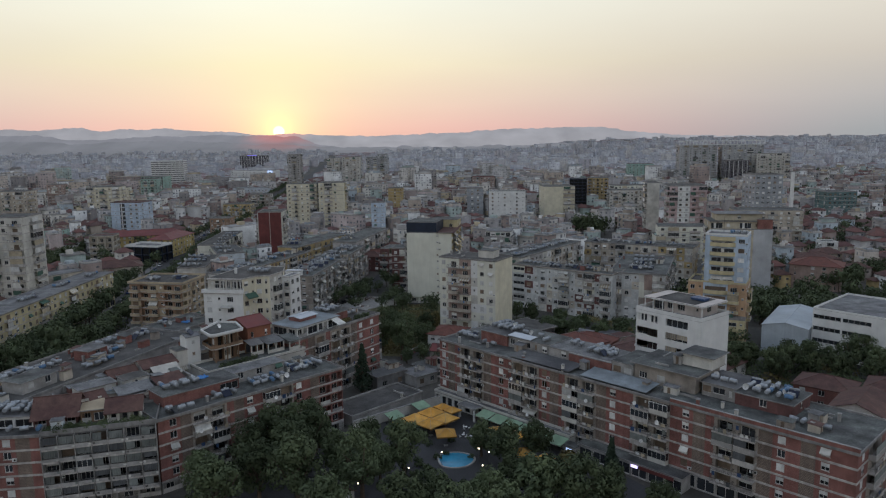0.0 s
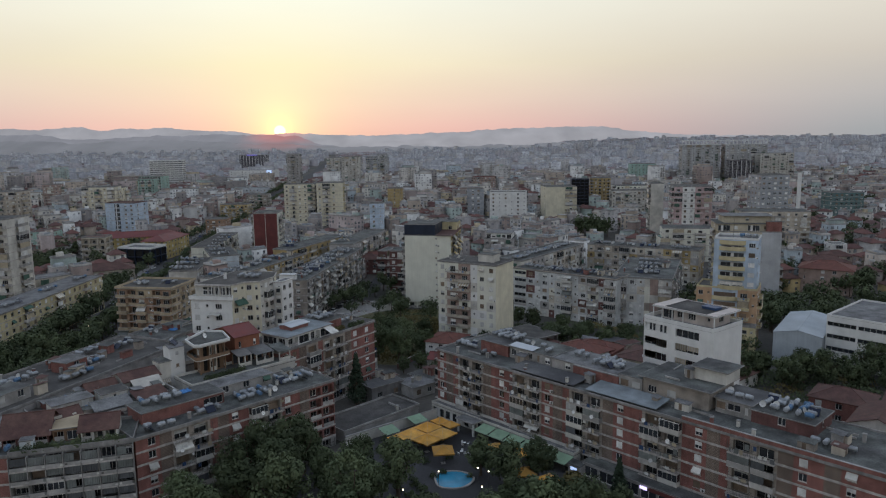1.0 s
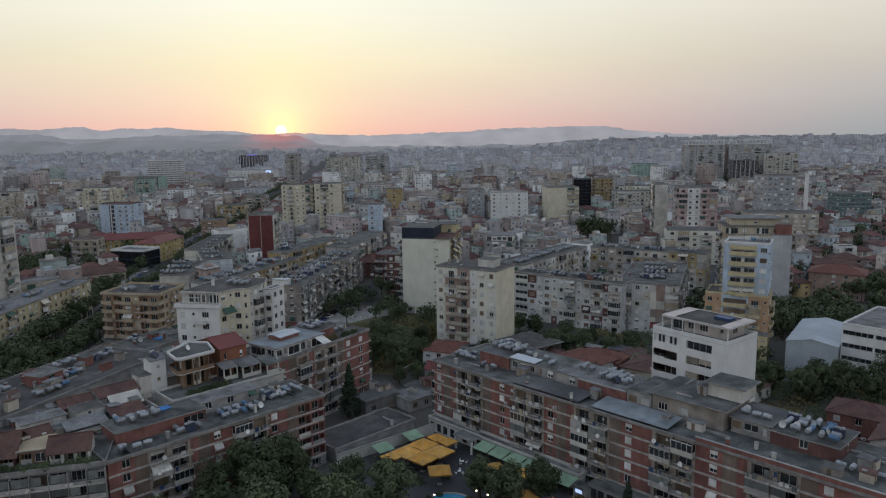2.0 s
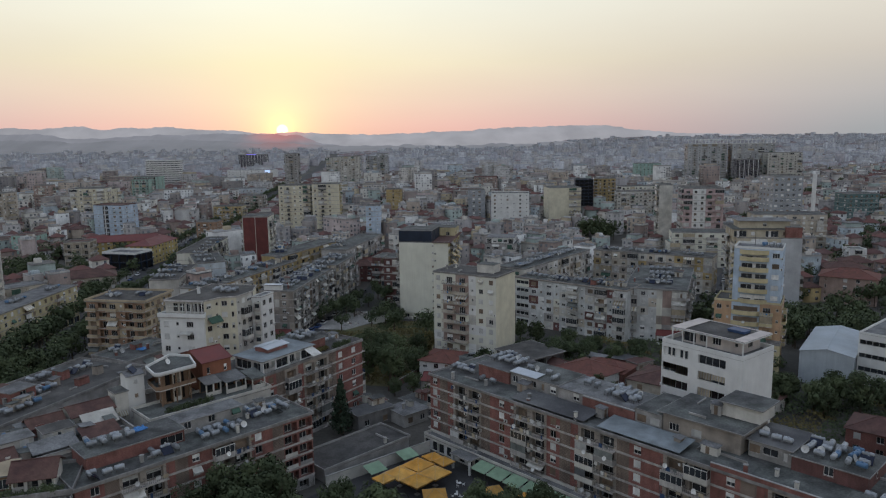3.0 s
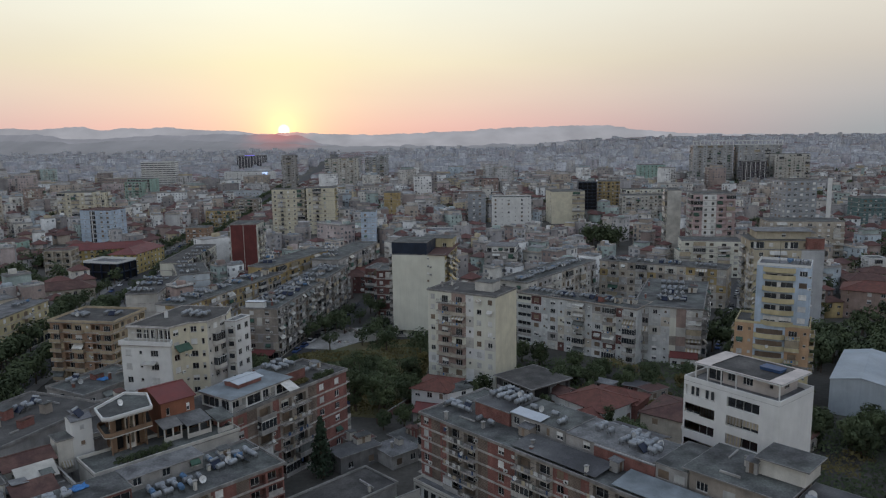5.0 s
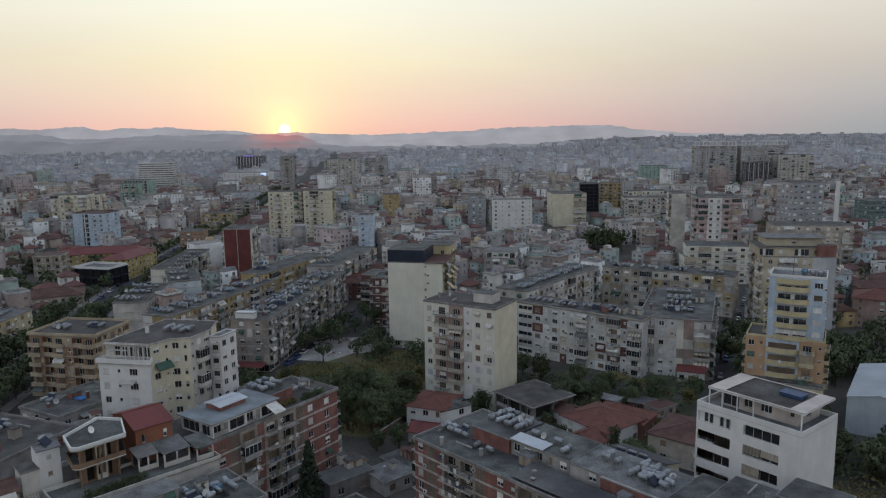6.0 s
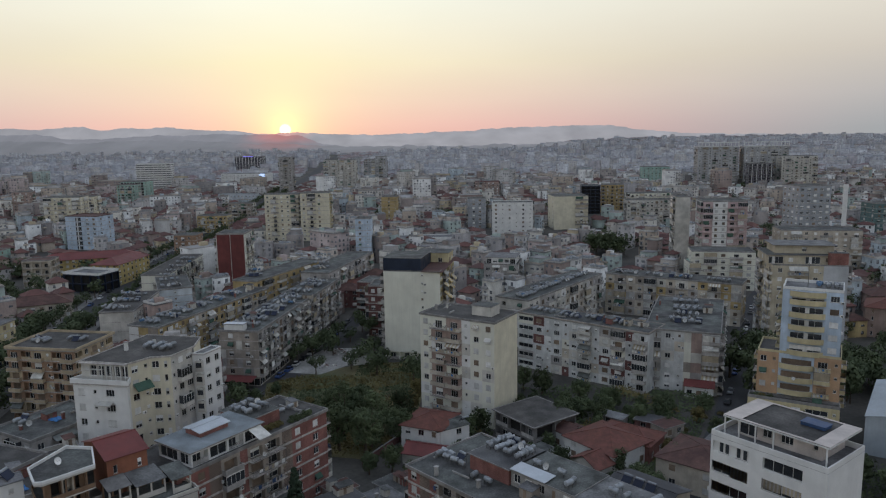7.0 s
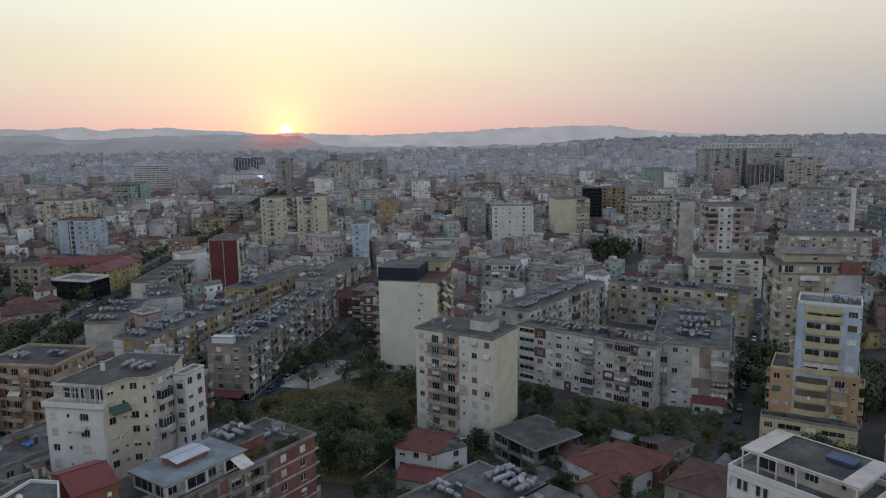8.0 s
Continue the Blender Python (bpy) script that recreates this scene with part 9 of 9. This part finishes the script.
def town():
    rng = random.Random(5)
    near_set, far_set = [Bulk() for _ in range(6)], [Bulk() for _ in range(6)]
    cells = {}

    def roomy(x, y, r):
        cx, cy = int(x // 40), int(y // 40)
        for i in (-1, 0, 1):
            for j in (-1, 0, 1):
                for px, py, pr in cells.get((cx + i, cy + j), ()):
                    if (px - x) ** 2 + (py - y) ** 2 < (pr + r) ** 2:
                        return False
        return True

    def claim(x, y, r):
        cells.setdefault((int(x // 40), int(y // 40)), []).append((x, y, r))

    def grain(x, y):
        """The way the streets run hereabouts."""
        patch = noise.noise((x * 0.0035, y * 0.0035, 1.7))
        return 0.14 if patch < -0.1 else -0.72 if patch < 0.18 else 0.8

    def erect(x, y, w, d, fl, ang, sets, pitched):
        own = sets is near_set and y < OWN and abs(x) < 0.62 * y + 20
        if own:
            sets = [Bulk() for _ in range(6)]
        raise_house(x, y, w, d, fl, ang, sets, pitched)
        if own:
            tone = rng.choice(HOUSE_TONES)
            lab = tone[1] + (" house under a red-brown tile roof" if pitched else " house with a cluttered flat roof")
            ob = thing("town_house", Matrix.Identity(4), lab + " among packed houses", "house", "town houses")
            for bulk, nm, mt in zip(sets, ("wall", "windows", "roof", "tile_roof", "balconies", "roof_tanks"), (tone[0], PANE, rng.choice((DECK, DECK_L, CONC_DARK)), rng.choice((TILE, TILE_D, TILE_D)), PARAPET, TANK)):
                if bulk.n:
                    c = bulk.child(nm, mt, ob)
                    if nm in ("windows", "balconies", "roof_tanks"):
                        c["kind"] = "stuff"

    def raise_house(x, y, w, d, fl, ang, sets, pitched):
        wall, win, deck, tile, slabs, tanks = sets
        h = fl * 3.05 + 1.1
        z = terrain(x, y) - 0.5
        o = (x, y, z)
        wall.boxes([(-w / 2, -d / 2, 0)], [(w / 2, d / 2, h)], o, ang)
        if pitched:
            k, e, rise = min(w, d) / 2, 0.5, rng.uniform(1.4, 2.6)
            a, b = w / 2 + e, d / 2 + e
            base = [(-a, -b, h), (a, -b, h), (a, b, h), (-a, b, h)]
            tip = [(-(w / 2 - k), 0, h + rise), (w / 2 - k, 0, h + rise)] if w >= d else [(0, -(d / 2 - k), h + rise), (0, d / 2 - k, h + rise)]
            ff = [(0, 1, 5, 4), (2, 3, 4, 5), (1, 2, 5, 5), (3, 0, 4, 4)] if w >= d else [(1, 2, 5, 4), (3, 0, 4, 5), (0, 1, 4, 4), (2, 3, 5, 5)]
            vv = base + tip + [(px, py, pz - 0.2) for px, py, pz in base]
            ff = ff + [(6, 7, 1, 0), (7, 8, 2, 1), (8, 9, 3, 2), (9, 6, 0, 3)]
            ca, sa = math.cos(ang), math.sin(ang)
            vs, fs = [], []
            for q in ff:
                pts = [vv[t] for t in q]
                if q[2] == q[3]:
                    pts[3] = tuple((pts[2][t] + pts[0][t]) / 2 for t in range(3))
                fs.append([len(vs) + t for t in range(4)])
                vs += pts
            tile.raw([(px * ca - py * sa + x, px * sa + py * ca + y, pz + z) for px, py, pz in vs], fs)
        else:
            e = rng.choice((0.0, 0.3))
            deck.boxes([(-w / 2 - e, -d / 2 - e, h)], [(w / 2 + e, d / 2 + e, h + 0.3)], o, ang)
            if y < 1250:
                rim = [(-w / 2, -d / 2, w / 2, -d / 2 + 0.3), (-w / 2, d / 2 - 0.3, w / 2, d / 2), (-w / 2, -d / 2 + 0.3, -w / 2 + 0.3, d / 2 - 0.3), (w / 2 - 0.3, -d / 2 + 0.3, w / 2, d / 2 - 0.3)]
                ph = rng.uniform(0.3, 1.0)
                slabs.boxes([(a, b, h + 0.3) for a, b, _, _ in rim], [(c, q, h + 0.3 + ph) for _, _, c, q in rim], o, ang)
            step_back = False
            for _ in range(rng.randint(2, 5 if y < 1200 else 2)):
                if w < 6 or d < 6:
                    break
                px, py = rng.uniform(-w / 2 + 1, w / 2 - 3.5), rng.uniform(-d / 2 + 1, d / 2 - 3.5)
                r = rng.random()
                if r < 0.35:
                    s = rng.uniform(2, 4.5)
                    wall.boxes([(px, py, h + 0.3)], [(px + s, py + s * 0.7, h + rng.uniform(1.6, 3.2))], o, ang)
                elif r < 0.5 and w > 9 and not step_back:
                    step_back = True
                    s = rng.uniform(0.35, 0.7)
                    wall.boxes([(-w / 2 * s, -d / 2 * s, h + 0.3)], [(w / 2 * 0.9, d / 2 * 0.9, h + 3.0)], o, ang)
                    deck.boxes([(-w / 2 * s - 0.3, -d / 2 * s - 0.3, h + 3.0)], [(w / 2 * 0.9 + 0.3, d / 2 * 0.9 + 0.3, h + 3.2)], o, ang)
                elif y < 1000:
                    q = [(px + 1.1 * t, py + rng.uniform(0, 1), h + 0.3) for t in range(rng.randint(2, 5))]
                    tanks.boxes(q, [(u + 0.85, v2 + 1.3, zz + 1.1) for u, v2, zz in q], o, ang)
        for face in range(4):
            na = ang - math.pi / 2 + face * math.pi / 2
            if math.cos(na) * (-x) + math.sin(na) * (-y) < 0.1 * math.hypot(x, y):
                continue
            ln = w if face % 2 == 0 else d
            off = (d if face % 2 == 0 else w) / 2
            fa = ang + face * math.pi / 2
            if rng.random() < 0.08:
                continue
            if y < 2100:
                n = max(1, int(ln / (3.1 if y < 1250 else 4.5)))
                us = (np.arange(n) + 0.5) * ln / n - ln / 2
                zs = np.arange(fl) * 3.05 + 1.6
                U, Z = [t.ravel() for t in np.meshgrid(us, zs)]
                keep = np.array([rng.random() < 0.66 for _ in U])
                U, Z = U[keep], Z[keep]
                k = 1 if y < 1250 else 1.5
                if len(U):
                    ww = np.array([rng.choice((0.4, 0.55, 0.7, 0.7, 1.0)) * k for _ in U])
                    hh = np.array([rng.choice((0.8, 1.3, 1.5, 1.9)) for _ in U])
                    win.boxes(np.stack([U - ww, np.full_like(U, -off - 0.04), Z], 1), np.stack([U + ww, np.full_like(U, -off + 0.1), Z + hh], 1), o, fa, None if y < 700 else [1])
                if y < 1500 and rng.random() < 0.75 and fl > 2:
                    for bi in rng.sample(range(n), max(1, int(n * 0.4))):
                        zz = np.array([t * 3.05 + 0.4 for t in range(1, fl) if rng.random() < 0.9] or [3.45])
                        bw, bd = rng.uniform(1.2, 1.7), rng.uniform(0.8, 1.4)
                        slabs.boxes(np.stack([np.full_like(zz, us[bi] - bw), np.full_like(zz, -off - bd), zz], 1), np.stack([np.full_like(zz, us[bi] + bw), np.full_like(zz, -off - 0.05), zz + 1.05], 1), o, fa)
            else:
                zs = np.arange(fl) * 3.05 + 1.8
                n = max(1, int(ln / 9))
                for t in range(n):
                    a0 = -ln / 2 + ln * (t + 0.15) / n
                    win.boxes(np.stack([np.full_like(zs, a0), np.full_like(zs, -off - 0.05), zs], 1), np.stack([np.full_like(zs, a0 + ln * 0.6 / n), np.full_like(zs, -off + 0.1), zs + 1.6], 1), o, fa, [1])

    def seek(y0, y1, count, make):
        """Tries places evenly over the view's wedge between two depths."""
        for _ in range(count):
            y = math.sqrt(rng.uniform(y0 * y0, y1 * y1))
            x = rng.uniform(-1, 1) * (0.66 * y + 90)
            make(x, y)

    def try_slab(x, y):
        if 0.36 * y < x and y < 1400 or x < -150 and y < 760:
            return
        w, d, ang = rng.uniform(22, 46), rng.uniform(10, 13), grain(x, y) + rng.choice((0, 0, math.pi / 2))
        spots = [(x + math.cos(ang) * t * w, y + math.sin(ang) * t * w) for t in (-0.36, -0.12, 0.12, 0.36)]
        if not (x > 110 and y < 640) and not by_boulevard(x, y) and all(free(px, py, 7) and roomy(px, py, 8) for px, py in spots):
            erect(x, y, w, d, rng.choice((4, 5, 5, 6)), ang, near_set if y < 1250 else far_set, False)
            for px, py in spots:
                claim(px, py, 8)

    def try_tower(x, y):
        if 0.36 * y < x and y < 1400 or y < 900:
            return
        w, d = rng.uniform(14, 22), rng.uniform(13, 18)
        if y > (650 if abs(x) < 220 else 470) and not by_boulevard(x, y) and free(x, y, 10) and roomy(x, y, 10) and not (-520 < x < -180 and 950 < y < 1800):
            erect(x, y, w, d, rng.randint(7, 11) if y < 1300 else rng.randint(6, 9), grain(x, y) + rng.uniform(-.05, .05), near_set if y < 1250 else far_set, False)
            claim(x, y, 10)

    def by_boulevard(x, y):
        bx = np.interp(y, [q[1] for q in BOULEVARD], [q[0] for q in BOULEVARD])
        return -18 < x - bx < 16 + 0.05 * y

    def try_house(x, y, lo=6.0, hi=11.5):
        w, d = rng.uniform(lo, hi), rng.uniform(lo, hi * 0.85)
        r = 0.46 * max(w, d)
        if not (free(x, y, r) and roomy(x, y, r)):
            return
        fl = rng.choice((1, 2, 2, 2, 3, 3, 4, 5)) if not (x > 150 and y < 620) else rng.choice((1, 2, 2, 2, 3, 4))
        if -520 < x < -180 and 950 < y < 1760 or by_boulevard(x, y):
            fl = min(fl, 2)
        if x < -0.3 * y and y > 2400 and rng.random() < 0.6:
            return
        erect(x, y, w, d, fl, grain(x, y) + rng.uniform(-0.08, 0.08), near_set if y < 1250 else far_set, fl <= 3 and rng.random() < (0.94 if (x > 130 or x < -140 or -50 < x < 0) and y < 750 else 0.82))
        claim(x, y, r)
        if y < 1000 and rng.random() < 0.5:
            a = rng.uniform(0, 6.283)
            ax, ay = x + math.cos(a) * r * 1.15, y + math.sin(a) * r * 1.15
            if free(ax, ay, 3):
                erect(ax, ay, rng.uniform(3, 6), rng.uniform(3, 6), rng.choice((1, 1, 2)), grain(x, y) + 0.03, near_set, rng.random() < 0.4)
        if y < 1150 and rng.random() < (0.5 if x > 130 and y < 600 else 0.36):
            tx, ty = x + rng.choice((-1, 1)) * (w / 2 + 2.0), y - d / 2 - 2.0
            if free(tx, ty, 2):
                plant(rng.choice("abbo"), tx, ty, rng.uniform(0.6, 1.05), rng.uniform(0, 360))

    seek(300, 700, 70, try_slab)
    seek(300, 700, 45, try_tower)
    seek(225, 700, 9000, try_house)
    seek(700, 1250, 130, try_slab)
    seek(700, 1250, 200, try_tower)
    seek(700, 1250, 8000, lambda x, y: try_house(x, y, 7, 14))
    seek(1250, 2100, 500, try_slab)
    seek(1250, 2100, 500, try_tower)
    seek(1250, 2100, 5000, lambda x, y: try_house(x, y, 11, 22))
    seek(2100, 3350, 700, try_slab)
    seek(2100, 3350, 420, try_tower)
    seek(2100, 3350, 2600, lambda x, y: try_house(x, y, 16, 34))
    seek(3350, 4500, 900, lambda x, y: try_house(x, y, 20, 40) if x > 0.05 * y else None)
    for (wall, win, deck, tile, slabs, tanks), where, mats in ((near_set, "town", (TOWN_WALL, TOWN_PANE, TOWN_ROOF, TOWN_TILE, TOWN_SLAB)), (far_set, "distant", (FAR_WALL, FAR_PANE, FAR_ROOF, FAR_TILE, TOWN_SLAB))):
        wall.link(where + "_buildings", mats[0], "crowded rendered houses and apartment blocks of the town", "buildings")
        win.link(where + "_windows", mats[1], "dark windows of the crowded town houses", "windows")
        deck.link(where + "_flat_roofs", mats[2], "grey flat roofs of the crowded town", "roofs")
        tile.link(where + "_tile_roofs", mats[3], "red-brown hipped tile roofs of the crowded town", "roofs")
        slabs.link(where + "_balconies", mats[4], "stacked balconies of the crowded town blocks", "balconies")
        if tanks.n:
            tanks.link(where + "_roof_tanks", TANK, "pale water tanks on the roofs of the town", "water tanks")


town()
rt = random.Random(91)
for i in range(60):
    y = 150 + i * 1.6
    bx = float(np.interp(y, [q[1] for q in BOULEVARD], [q[0] for q in BOULEVARD]))
    for side in (-1, 1) if i % 3 == 0 else ():
        plant(rt.choice("abb"), bx + side * rt.uniform(5.5, 9.5) + (4 if side > 0 else 0), y + rt.uniform(-3, 3), rt.uniform(0.8, 1.15), rt.uniform(0, 360))
rt = random.Random(17)
for i in range(430):
    y = rt.uniform(340, 1350)
    x = rt.uniform(0.36, 0.66) * y
    if free(x, y, 2):
        plant("b", x, y, rt.uniform(0.9, 1.5), rt.uniform(0, 360))
for x, y, k in ((102, 524, 2.0), (108, 520, 2.2), (114, 523, 2.1), (120, 527, 1.8), (99, 531, 1.6), (110, 530, 2.0)):
    plant("c", x, y, k)
for x0, y0, w, d, n in ((134, 262, 60, 50, 40), (-256, 402, 58, 34, 30), (95, 528, 26, 16, 14), (-36, 745, 48, 14, 16), (110, 1270, 50, 16, 12), (-372, 915, 60, 20, 14), (-330, 900, 70, 16, 12), (-205, 470, 16, 20, 8), (178, 322, 18, 18, 9), (122, 266, 22, 40, 18), (96, 268, 6, 26, 6), (108, 300, 8, 26, 6), (300, 470, 40, 40, 16), (-255, 470, 26, 30, 9)):
    rt = random.Random(int(x0 + y0))
    for _ in range(n):
        plant(rt.choice("abbc"), x0 + rt.uniform(0, w), y0 + rt.uniform(0, d), rt.uniform(0.9, 1.5), rt.uniform(0, 360))
tagged(new("distant_trees", FAR_LEAVES.mesh("distant_trees")), "dark leafy trees between the town blocks", "trees", kind="stuff")
tagged(new("distant_trunks", FAR_TRUNKS.mesh("distant_trunks")), "brown trunks of the trees between town blocks", "trees", kind="stuff")
tagged(new("distant_cars", FAR_CARS.mesh("distant_cars")), "cars parked along the far boulevard", "cars", kind="stuff")
tagged(new("town_roof_heaters", FAR_ROOFS.mesh("town_roof_heaters")), "grey water tanks and dishes on slab roofs", "water tanks", kind="stuff")
